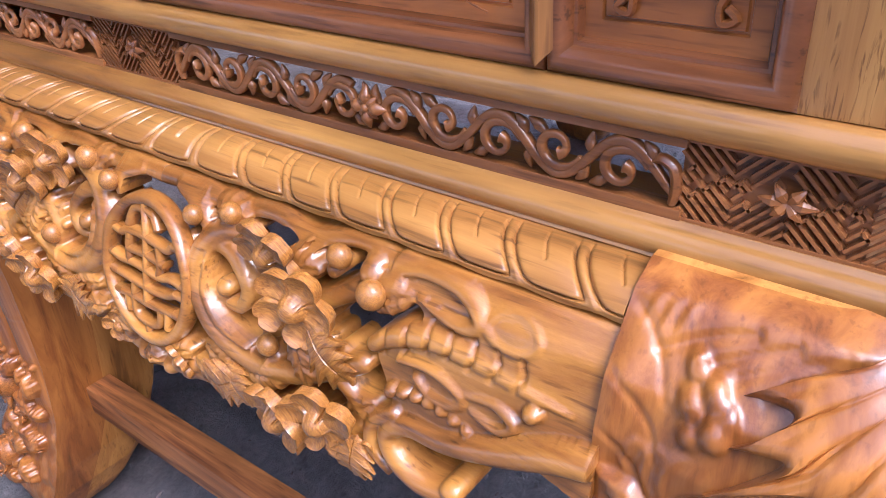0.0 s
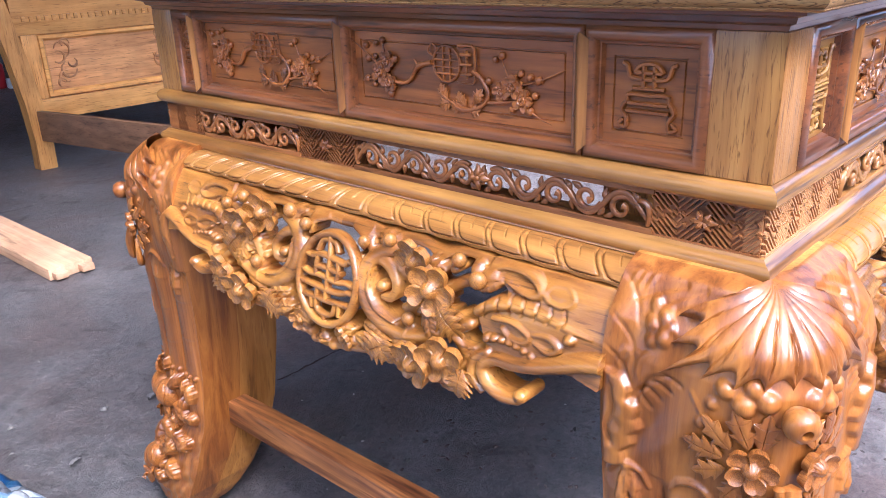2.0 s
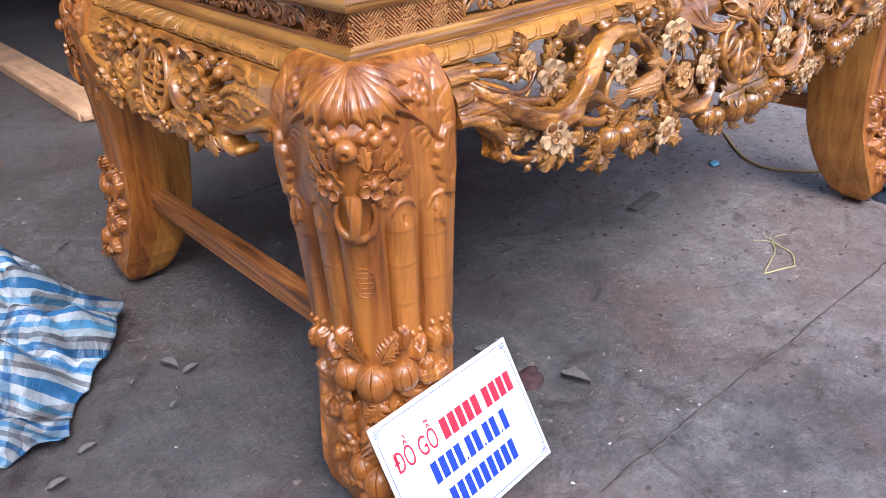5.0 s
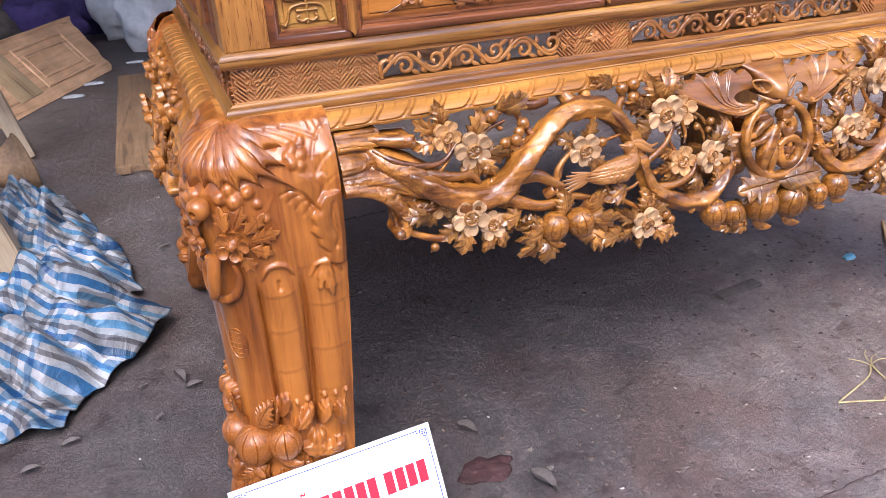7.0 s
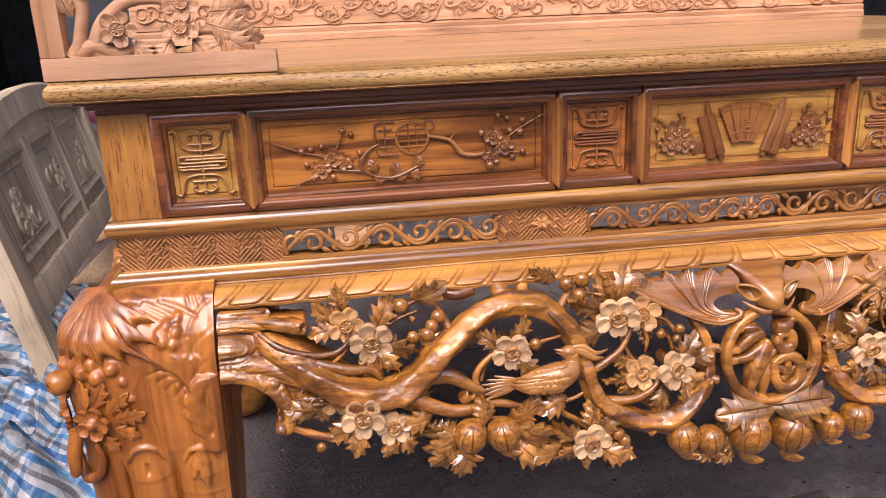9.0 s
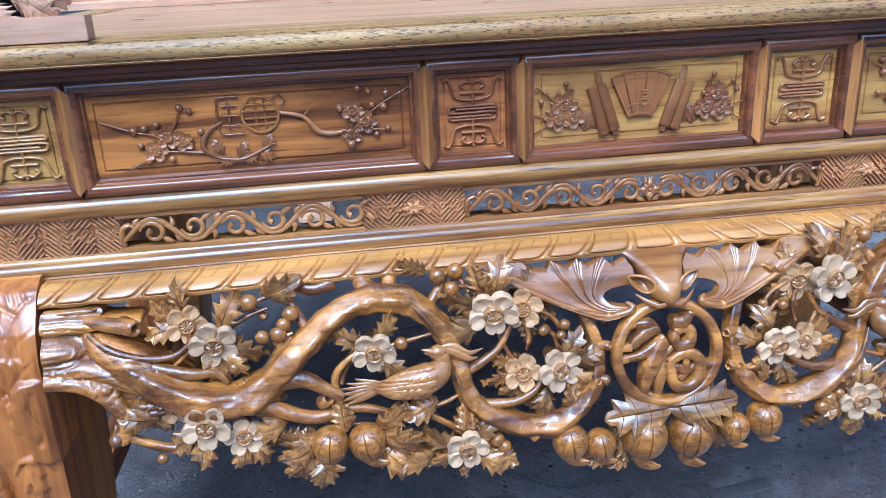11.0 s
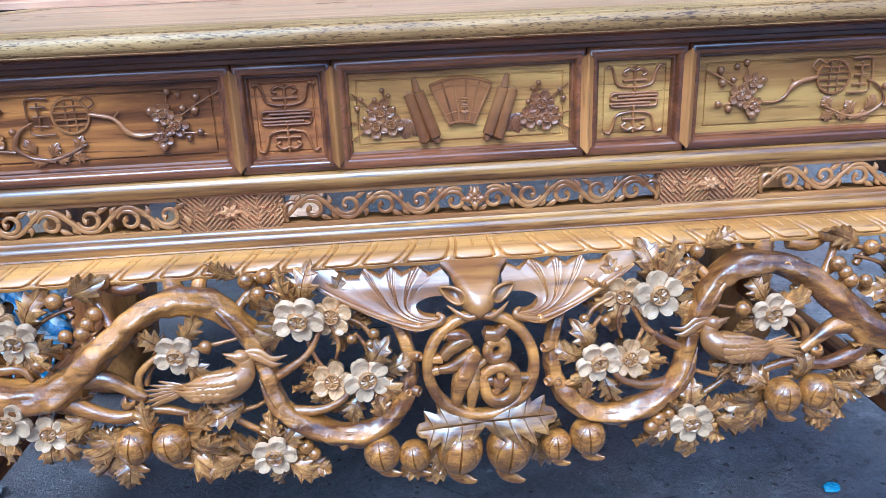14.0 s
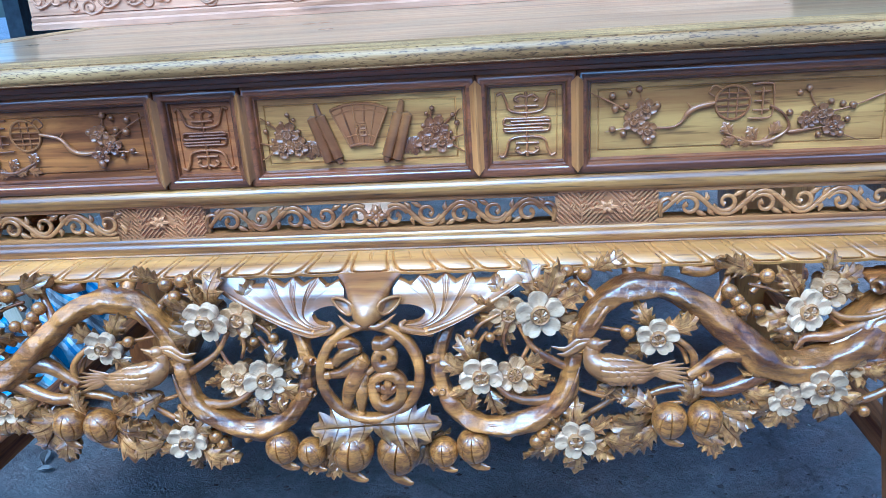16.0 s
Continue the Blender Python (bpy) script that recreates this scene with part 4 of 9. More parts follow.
# pierced frieze with scrolls and key-pattern blocks
def scroll_geo(face, a0, a1, star):
    """Pierced scrollwork between two thin rails: a waving stem with a curl in every bay, leaf spurs and an end hook."""
    zm, amp, d0 = 1.0082, 0.0182, -0.005
    W = lambda a, z, d=d0: face.w(a, d, z)
    gs = [face.geo(box(a0 - 0.004, a1 + 0.004, -0.018, -0.0015, z0, z1, 0.0008)) for z0, z1 in ((0.9780, 0.9862), (1.0305, 1.0370))]
    half = (a0 + a1) / 2
    runs = ((a0, half - 0.020, 1), (a1, half + 0.020, -1)) if star else ((a0, a1, 1),)
    for s0, s1, sg in runs:
        k = max(2, round(abs(s1 - s0) / 0.054))
        st = (s1 - s0) / k
        main = [W(s0 + st * i / 8, zm + amp * math.sin(math.pi * i / 8 - 0.9), d0) for i in range(k * 8 + 1)]
        gs.append(tube(main, [0.0030, 0.0043, 0.0036, 0.0043, 0.0036, 0.0043, 0.0030], 16, 2, flat=1.1, out=face.n, square=0.6))
        for i in range(k):
            up = 1 if i % 2 == 0 else -1
            c, cz = s0 + st * (i + 0.79), zm - up * 0.0030
            sp = []
            for j in range(15):
                q = j / 14
                an = math.pi * (0.92 - 2.25 * q)
                rr = 0.0172 * (1 - 0.74 * q)
                sp.append(W(c + st / abs(st) * rr * math.cos(an) * 1.10, cz - up * rr * math.sin(an) * 1.02 * -1, d0 + 0.001 + 0.002 * q))
            gs.append(tube(sp, [0.0020, 0.0036, 0.0038, 0.0031, 0.0025, 0.0050], 14, 2, flat=1.0, out=face.n, square=0.65))
            for da, dz, ea, ez, fa, fz in ((0.20, -0.010, 0.34, -0.016, 0.50, -0.0195), (-0.44, 0.006, -0.40, 0.014, -0.28, 0.0200), (0.40, 0.002, 0.50, 0.010, 0.46, 0.0190)):
                gs.append(tube([W(c + st * da, zm + up * dz), W(c + st * ea, zm + up * ez), W(c + st * fa, zm + up * fz)], [0.0025, 0.0046, 0.0009], 10, 4, flat=0.9, out=face.n, square=0.7))
        e = 1 if st > 0 else -1
        gs.append(tube([W(s0 + e * 0.004, 0.988), W(s0 + e * 0.0015, 1.000), W(s0 + e * 0.004, 1.014), W(s0 + e * 0.014, 1.019), W(s0 + e * 0.022, 1.012)], [0.003, 0.0045, 0.0045, 0.004, 0.002], 8, 4, flat=1.2, out=face.n))
    if star:
        for q in range(8):
            v = radians(45 * q)
            r = 0.021 if q % 2 == 0 else 0.014
            gs.append(tube([W(half, zm, 0.0), W(half + 0.5 * r * math.cos(v), zm + 0.45 * r * math.sin(v), 0.002), W(half + r * math.cos(v), zm + 0.92 * r * math.sin(v), -0.001)], [0.0022, 0.0062 if q % 2 == 0 else 0.004, 0.0008], 8, 4, flat=0.8, out=face.n))
        gs.append(moved(ball((0, 0, 0), 0.004), Matrix.Translation(W(half, zm, 0.003))))
    return joined(*gs)


def key_block(face, a0, a1, boss):
    """A solid frieze block with an engraved interlocking key pattern and, on some, a small flower."""
    z0, z1, o = 0.9785, 1.0370, -0.004
    gs = [(lambda g: face.geo(g))(box(a0, a1, -0.03, o - 0.0056, z0, z1))]
    half = (a0 + a1) / 2
    tile, gap, wd = 0.0365, 0.0057, 0.0016
    count = max(1, round((a1 - a0) / tile))
    tile = (a1 - a0) / count

    def stroke(e0, e1, lo, hi):
        # clip the stroke to its tile
        d = e1 - e0
        t0, t1 = 0.0, 1.0
        for p, q in ((-d.x, e0.x - lo), (d.x, hi - e0.x), (-d.y, e0.y - z0 - 0.002), (d.y, z1 - 0.002 - e0.y)):
            if abs(p) < 1e-9:
                if q < 0:
                    return
                continue
            r = q / p
            if p < 0:
                t0 = max(t0, r)
            else:
                t1 = min(t1, r)
        if t1 - t0 < 0.02 or (d * (t1 - t0)).length < 0.002:
            return
        p, q = e0 + d * t0, e0 + d * t1
        if boss and abs((p.x + q.x) / 2 - half) < 0.016 and abs((p.y + q.y) / 2 - 1.009) < 0.008:
            return
        nrm = Vector((-d.y, d.x)).normalized() * wd
        tp = nrm * 0.7
        W = [Vector((v.x, oo, v.y)) for oo, w in ((o - 0.0080, nrm), (o, tp)) for v in (p - w, p + w, q + w, q - w)]
        gs.append(face.geo((W, [(4, 5, 6, 7), (0, 1, 5, 4), (1, 2, 6, 5), (2, 3, 7, 6), (3, 0, 4, 7)])))
    for i in range(count):
        lo, hi = a0 + tile * i + 0.0006, a0 + tile * (i + 1) - 0.0006
        s = 1 if i % 2 else -1
        for j in range(-12, 18):
            c0 = Vector((lo + j * gap * 1.414, z0))
            mid = 0.5 + 0.12 * ((j * 7) % 3 - 1)
            e = Vector((s * 0.06, 0.06))
            stroke(c0, c0 + e * mid * 0.98, lo, hi)
            stroke(c0 + e * (mid + 0.07), c0 + e, lo, hi)
            hk = c0 + e * mid * 0.98
            stroke(hk, hk + Vector((-s * 0.0052, 0.0052)) * (1 if j % 2 else -1), lo, hi)
    for z in (z0 + 0.0012, z1 - 0.0012):
        gs.append(face.geo(box(a0, a1, o - 0.0090, o + 0.0008, z - 0.0012, z + 0.0012)))
    if boss:
        for q in range(6):
            v = radians(60 * q)
            gs.append(tube([face.w(half, -0.003, 1.009), face.w(half + 0.009 * math.cos(v), -0.001, 1.009 + 0.006 * math.sin(v)), face.w(half + 0.018 * math.cos(v), -0.003, 1.009 + 0.012 * math.sin(v))], [0.002, 0.0042, 0.0008], 6, 3, flat=0.7, out=face.n))
    return joined(*gs)


KEYX = wood("red_brown_key_wood", (0.58, 0.285, 0.105), (0.45, 0.20, 0.066), "x", coat=0.5, gloss=0.25)
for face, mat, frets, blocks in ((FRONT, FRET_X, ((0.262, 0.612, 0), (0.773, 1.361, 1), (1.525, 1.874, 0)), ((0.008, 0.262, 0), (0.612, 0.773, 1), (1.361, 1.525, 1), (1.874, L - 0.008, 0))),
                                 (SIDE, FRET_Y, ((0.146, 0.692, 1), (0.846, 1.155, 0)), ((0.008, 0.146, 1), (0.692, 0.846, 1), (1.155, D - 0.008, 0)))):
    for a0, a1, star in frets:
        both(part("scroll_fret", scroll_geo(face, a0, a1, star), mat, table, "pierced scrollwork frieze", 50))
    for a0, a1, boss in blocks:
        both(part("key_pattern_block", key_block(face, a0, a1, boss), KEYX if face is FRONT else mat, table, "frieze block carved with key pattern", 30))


# drawer-like panels between the posts
def frame_panel(face, a0, a1, mats, field, border, wl=0.013, wr=0.013):
    """A recessed panel with its rounded frame, wl and wr wide at the sides; returns the panel part."""
    dark, pane = mats
    z0, z1, rail = 1.0632, 1.2290, 0.0245
    p = face.pn

    def ring(f, d):
        return [p(a, z, d) for a, z in ((a0 + wl * f, z0 + rail * f), (a1 - wr * f, z0 + rail * f), (a1 - wr * f, z1 - rail * f), (a0 + wl * f, z1 - rail * f))]
    V, F = [], []
    inset = ((0.0, 0.004), (0.0, 0.0105), (0.10, 0.0150), (0.24, 0.0180), (0.40, 0.0192), (0.55, 0.0182), (0.68, 0.0150), (0.76, 0.0108), (0.80, 0.0072), (0.90, 0.0066), (0.93, 0.0040), (1.0, 0.0))
    for f, d in inset:
        V += ring(f, d)
    for k in range(len(inset) - 1):
        F += [(k * 4 + q, k * 4 + (q + 1) % 4, k * 4 + 4 + (q + 1) % 4, k * 4 + 4 + q) for q in range(4)]
    part("panel_frame", (V, F), dark, table, "dark moulded panel frame", 60)
    V, F = [], []
    rows_ = ((-0.003, -0.012), (-0.003, 0.0), (border, 0.0), (border + 0.001, -0.0026), (border + 0.0024, -0.0026), (border + 0.0034, 0.0))
    for e, d in rows_:
        V += [p(a, z, d) for a, z in ((a0 + wl + e, z0 + rail + e), (a1 - wr - e, z0 + rail + e), (a1 - wr - e, z1 - rail - e), (a0 + wl + e, z1 - rail - e))]
    for k in range(len(rows_) - 1):
        F += [(k * 4 + q, k * 4 + (q + 1) % 4, k * 4 + 4 + (q + 1) % 4, k * 4 + 4 + q) for q in range(4)]
    k = len(V) - 4
    F.append((k, k + 1, k + 2, k + 3))
    return part("panel", (V, F), pane, table, field, 20)


def mullion(face, a, mat):
    prof = [(-0.0112, -0.004), (-0.0112, 0.0165), (-0.0102, 0.0185), (-0.0075, 0.0205), (-0.002, 0.0262), (0.0, 0.0268), (0.002, 0.0262), (0.0075, 0.0205), (0.0102, 0.0185), (0.0112, 0.0165), (0.0112, -0.004)]
    V = []
    for end, z0, z1 in ((0, 1.0705, 1.0835), (1, 1.2090, 1.2220)):
        for u, d in prof:
            f = abs(u) / 0.0112  # ends cut to a point over the frame
            V.append(face.pn(a + u, z0 + (z1 - z0) * f if not end else z1 - (z1 - z0) * f, d))
    n = len(prof)
    return part("mullion", (V, grid_faces(n, 2) + [tuple(range(n)), tuple(range(n, 2 * n))]), mat, table, "faceted brown mullion", 25)


def character(face, ac, zc, w, h):
    """The long-life sign as raised rounded strokes."""
    S = lambda *q: tube([face.pn(ac + w * u, zc + h * v, 0.0022) for u, v in q], 0.0025, 8, 4, out=face.n, flat=1.1)
    gs = []
    for s in (1, -1):
        gs.append(S((-0.5, 0.47 * s), (-0.42, 0.50 * s), (-0.36, 0.40 * s), (-0.30, 0.24 * s), (-0.12, 0.19 * s), (0.0, 0.19 * s), (0.12, 0.19 * s), (0.30, 0.24 * s), (0.36, 0.40 * s), (0.42, 0.50 * s), (0.5, 0.47 * s)))
        gs.append(S((-0.14, 0.36 * s), (-0.20, 0.40 * s), (-0.10, 0.46 * s), (0.0, 0.43 * s), (0.10, 0.46 * s), (0.20, 0.40 * s), (0.14, 0.36 * s)))
        gs.append(S((-0.20, 0.29 * s), (0.0, 0.29 * s), (0.20, 0.29 * s)))
        gs.append(S((0.0, 0.50 * s), (0.0, 0.36 * s), (0.0, 0.19 * s)))
    gs.append(S((-0.22, 0.10), (-0.36, 0.10), (-0.40, 0.05), (-0.36, 0.0), (0.0, 0.0), (0.36, 0.0), (0.40, -0.05), (0.36, -0.10), (0.22, -0.10)))
    gs.append(S((0.22, 0.10), (0.36, 0.10), (0.40, 0.06), (0.28, 0.055), (-0.28, 0.055)))
    gs.append(S((-0.22, -0.10), (-0.36, -0.10), (-0.40, -0.06), (-0.28, -0.055), (0.28, -0.055)))
    gs.append(S((-0.22, 0.10), (0.0, 0.10), (0.22, 0.10)))
    gs.append(S((-0.22, -0.10), (0.0, -0.10), (0.22, -0.10)))
    gs.append(S((0.0, 0.19), (0.0, 0.05)))
    gs.append(S((0.0, -0.19), (0.0, -0.05)))
    return joined(*gs)


def censer(face, ac, zc, w, h):
    """A long-life sign shaped like an altar stand, on the small side panel."""
    S = lambda *q: tube([face.pn(ac - w * u, zc + h * v, 0.0030) for u, v in q], 0.0030, 6, 4, out=face.n, flat=1.1)
    gs = [S((-0.5, 0.50), (-0.42, 0.46), (-0.36, 0.30), (-0.2, 0.26), (0, 0.26), (0.2, 0.26), (0.36, 0.30), (0.42, 0.46), (0.5, 0.50)),
          S((-0.26, 0.36), (-0.18, 0.46), (0, 0.50), (0.18, 0.46), (0.26, 0.36)), S((-0.24, 0.36), (0, 0.36), (0.24, 0.36)), S((-0.1, 0.48), (-0.1, 0.12)), S((0.1, 0.48), (0.1, 0.12)),
          S((-0.3, 0.12), (0, 0.12), (0.3, 0.12)), S((-0.46, -0.38), (-0.55, -0.46), (-0.42, -0.50), (-0.40, -0.36), (-0.50, -0.22), (-0.40, -0.08), (-0.36, 0.02), (0, 0.02), (0.36, 0.02), (0.40, -0.08), (0.50, -0.22), (0.40, -0.36), (0.42, -0.50), (0.55, -0.46), (0.46, -0.38)),
          S((-0.40, -0.24), (0, -0.24), (0.40, -0.24)), S((-0.38, -0.12), (0, -0.12), (0.38, -0.12))]
    return joined(*gs)


SMALL_BLOOM = blossom_mesh(PANEL_X, "small_flower")


def plum(face, at, specs, balls, flowers, scale, mat):
    """A relief plum branch: lines of (points, radius), buds and open flowers, in units of scale about at."""
    a0, z0, sx = at
    P = lambda u, v, d=0.004: face.pn(a0 + sx * u * scale, z0 + v * scale, d)
    gs = [tube([P(u, v) for u, v in pts], [q * 1.2 for q in r], 6, 4, out=face.n, flat=1.0) for pts, r in specs]
    gs += [moved(ball((0, 0, 0), 0.75 * r * scale, (1, 1, 1), 8, 6), Matrix.Translation(P(u, v, 0.0050))) for u, v, r in balls]
    me = SMALL_BLOOM
    for u, v, r in flowers:
        m = face.basis(P(u, v, 0.006), u * 900 % 72, r * scale * 1.4)
        gs.append(([m @ w.co for w in me.vertices], [tuple(p.vertices) for p in me.polygons]))
    return joined(*gs)


def spray(face, a, z, sx, s, mat):
    """A cluster of plum blossom with thin twigs, about s across."""
    return plum(face, (a, z, sx), (([(-0.9, -0.15), (-0.45, -0.25), (0.0, -0.1), (0.3, 0.0)], [0.001, 0.0016, 0.0024]), ([(0.0, -0.1), (-0.35, 0.3), (-0.75, 0.62)], [0.0022, 0.0014, 0.0007]),
                                   ([(0.1, 0.0), (0.2, 0.35), (0.12, 0.65)], [0.002, 0.0014, 0.001]), ([(-0.2, -0.2), (-0.55, -0.55), (-0.9, -0.75)], [0.0018, 0.0014, 0.0007])),
                ((0.12, 0.68, 0.11), (0.3, 0.52, 0.09), (-0.5, 0.45, 0.1), (-0.62, 0.2, 0.12), (-0.42, -0.1, 0.1), (-0.1, 0.42, 0.1), (-0.5, -0.3, 0.1), (0.42, 0.15, 0.11), (-0.3, 0.12, 0.09)),
                ((0.05, 0.08, 0.28), (-0.12, -0.34, 0.26), (0.36, -0.3, 0.24)), s, mat)


def ringed(face, a, z, r):
    """A round seal with bars inside."""
    P = lambda u, v: face.pn(a + r * u, z + r * v, 0.002)
    gs = [tube([P(math.cos(q * 0.3927), math.sin(q * 0.3927)) for q in range(16)], 0.0022, 6, 2, True, out=face.n)]
    for v, w in ((0.55, 0.82), (0.2, 0.96), (-0.2, 0.96), (-0.55, 0.82)):
        gs.append(tube([P(-w, v), P(w, v)], 0.0017, 5, 1, out=face.n))
    gs += [tube([P(u, -0.95), P(u, 0.95)], 0.0015, 5, 1, out=face.n) for u in (-0.25, 0.25)]
    return gs


def scene_panel(face, pan, a0, a1, sx, mat):
    """A plum bough in relief: blossom at both ends, a seal and a tablet between, as on the long panels."""
    zc, c = 1.146, (a0 + a1) / 2
    k = (a1 - a0) / 0.463

    def lines(*runs):
        return joined(*[tube([face.pn(c + sx * k * u, zc + v, 0.0042) for u, v in pts], [q * 0.72 for q in r], 10, 6, out=face.n, bumps=0.8) for pts, r in runs])

    def cluster(flowers, bits):
        gs = []
        for u, v, r in flowers:
            m = face.basis(face.pn(c + sx * k * u, zc + v, 0.0060), u * 9000 % 72, r * 1.12)
            gs.append(([m @ w.co for w in SMALL_BLOOM.vertices], [tuple(q.vertices) for q in SMALL_BLOOM.polygons]))
        gs += [moved(ball((0, 0, 0), r, (1, 1, 1), 10, 7), Matrix.Translation(face.pn(c + sx * k * u, zc + v, 0.003))) for u, v, r in bits]
        return joined(*gs)
    part("bough_relief", lines(([(-0.020, -0.047), (-0.050, -0.040), (-0.070, -0.022), (-0.060, 0.0), (-0.042, 0.012)], [0.0045, 0.0048, 0.005, 0.004, 0.003]), ([(-0.050, -0.040), (-0.022, -0.044), (0.004, -0.034), (0.026, -0.022)], [0.004, 0.005, 0.003, 0.0015]),
                               ([(-0.070, -0.030), (-0.104, -0.026), (-0.130, -0.022)], [0.0036, 0.003, 0.002]), ([(-0.199, 0.024), (-0.155, 0.006), (-0.113, -0.004)], [0.0008, 0.0018, 0.0024]), ([(-0.113, -0.006), (-0.100, 0.018), (-0.094, 0.034)], [0.0022, 0.0018, 0.0014]),
                               ([(-0.140, -0.034), (-0.165, -0.046), (-0.178, -0.050)], [0.002, 0.0014, 0.0008])), mat, pan)
    part("leaf_relief", joined(*[moved(leaf_geo(3, 0.12, 0.34, 0, 0.05), face.basis(face.pn(c + sx * k * u, zc + v, 0.003), q if (sx > 0) != bool(face.side) else 180 - q, 0.024)) for u, v, q in ((-0.022, -0.044, 10), (-0.026, -0.040, 55), (-0.030, -0.046, 170), (-0.045, -0.034, 120), (0.010, -0.032, 60), (0.002, -0.036, -20))]), mat, pan)
    part("branch_relief", lines(([(0.036, 0.020), (0.066, 0.012), (0.082, -0.008), (0.098, -0.015), (0.128, -0.013)], [0.005, 0.0042, 0.0045, 0.0036, 0.003]), ([(0.140, 0.0), (0.178, 0.026), (0.216, 0.047)], [0.0024, 0.0018, 0.0008]), ([(0.136, 0.018), (0.142, 0.046)], [0.002, 0.0014]),
                                ([(0.130, -0.015), (0.165, -0.014), (0.192, -0.018)], [0.0022, 0.0016, 0.001]), ([(0.066, 0.012), (0.074, 0.022)], [0.0022, 0.001])), mat, pan)
    part("blossom_relief", cluster(((-0.113, -0.004, 0.0155), (-0.130, -0.022, 0.0150), (-0.094, -0.012, 0.0130)), ((-0.142, -0.036, 0.006), (-0.094, 0.036, 0.0058), (-0.082, 0.030, 0.005), (-0.156, 0.007, 0.0062), (-0.142, 0.010, 0.0052), (-0.070, 0.0, 0.0055), (-0.126, 0.014, 0.005), (-0.150, -0.014, 0.005), (-0.112, -0.036, 0.0052))), mat, pan)
    part("blossom_relief", cluster(((0.133, 0.016, 0.0150), (0.150, -0.002, 0.0155), (0.130, -0.018, 0.0140)), ((0.128, -0.034, 0.007), (0.142, 0.047, 0.0055), (0.156, 0.042, 0.0048), (0.180, 0.038, 0.006), (0.176, 0.018, 0.0064), (0.180, -0.014, 0.0056), (0.116, 0.020, 0.0062), (0.164, -0.022, 0.0056), (0.160, 0.022, 0.005))), mat, pan)
    gs = ringed(face, c + sx * k * 0.010, zc + 0.019, 0.026)
    seal = part("seal_relief", gs[0], mat, pan)
    for g in gs[1:]:
        part("seal_bar", g, mat, pan)
    S = lambda *q: ([(u, v) for u, v in q], [0.0022, 0.0022])
    part("tablet_relief", lines(S((-0.016, 0.046), (-0.042, 0.046), (-0.046, 0.034), (-0.046, 0.006), (-0.040, -0.006), (-0.012, -0.006)), S((-0.040, 0.034), (-0.020, 0.034)), S((-0.040, 0.020), (-0.020, 0.020)), S((-0.040, 0.006), (-0.018, 0.006)), S((-0.031, 0.040), (-0.031, 0.0))), mat, pan)
    part("knot_relief", lines(S((0.026, 0.040), (0.036, 0.047), (0.044, 0.036), (0.036, 0.030))), mat, pan)


def fan_panel(face, pan, a0, a1, mat):
    """Two rolled scrolls and an open fan between sprays of blossom."""
    zc, c = 1.146, (a0 + a1) / 2
    P = lambda u, v, d=0.005: face.pn(c + u, zc + v, d)
    gs = []
    arcs = []
    for rr in (0.110, 0.044):
        arcs.append([P(rr * math.sin(radians(q)), -0.063 + rr * math.cos(radians(q)), 0.006) for q in range(-25, 26, 5)])
    n = len(arcs[0])
    V = arcs[0] + arcs[1] + [v - face.n * 0.006 for v in arcs[0] + arcs[1]]
    gs.append((V, [(i, i + 1, n + i + 1, n + i) for i in range(n - 1)] + [(i, i + 1, 2 * n + i + 1, 2 * n + i) for i in range(n - 1)]))
    gs += [tube(q, 0.0024, 6, 1, out=face.n) for q in arcs]
    gs += [tube([a, b], 0.0016, 6, 1, out=face.n) for a, b in (zip(arcs[0][::2], arcs[1][::2]))]
    gs += [tube([P(e * math.sin(radians(q)), -0.063 + e * math.cos(radians(q)), 0.0065) for q in range(-23, 24, 5)], 0.0012, 5, 1, out=face.n) for e in (0.100, 0.060)]
    part("fan_relief", gs[0], mat, pan)
    for g in gs[1:]:
        part("fan_rib", g, mat, pan)
    for s in (-1, 1):
        gs = []
        gs.append(tube([P(s * 0.078, 0.026), P(s * 0.056, -0.046)], 0.0085, 12, 1, flat=0.8, out=face.n))
        gs.append(tube([P(s * 0.064, 0.028), P(s * 0.040, -0.040)], 0.0090, 12, 1, flat=0.8, out=face.n))
        gs.append(tube([P(s * 0.066, 0.030), P(s * 0.070, 0.048)], [0.0062, 0.0040], 8, 1, flat=0.8, out=face.n))
        gs.append(tube([P(s * 0.040, -0.041), P(s * 0.037, -0.049)], [0.0062, 0.005], 8, 1, flat=0.8, out=face.n))
        part("scroll_relief", joined(*gs), mat, pan)
    # the small sign on the fan stays plain strokes
    S = lambda *q: tube([P(u, v, 0.0075) for u, v in q], 0.0014, 5, 3, out=face.n)
    part("fan_sign", joined(S((-0.006, 0.018), (-0.004, 0.012)), S((-0.009, 0.010), (-0.003, 0.009), (-0.007, 0.001)), S((-0.005, 0.006), (-0.005, -0.004)), S((0.0, 0.016), (0.010, 0.016)), S((0.001, 0.012), (0.009, 0.012), (0.009, 0.007), (0.001, 0.007)),
                            S((0.0, 0.003), (0.010, 0.003), (0.010, -0.004), (0.0, -0.004), (0.0, 0.003))), mat, pan)
    for s in (-1, 1):
        part("blossom_relief", spray(face, c + s * 0.124, zc - 0.002, -s, 0.052, mat), mat, pan)
        leafs = [moved(leaf_geo(4, 0.1, 0.3, 0, 0.03), face.basis(face.pn(c + s * 0.082, zc - 0.012, 0.001), q if s > 0 else 180 - q, 0.030)) for q in (-80, -40, -120)]
        part("leaf_relief", joined(*leafs), mat, pan)


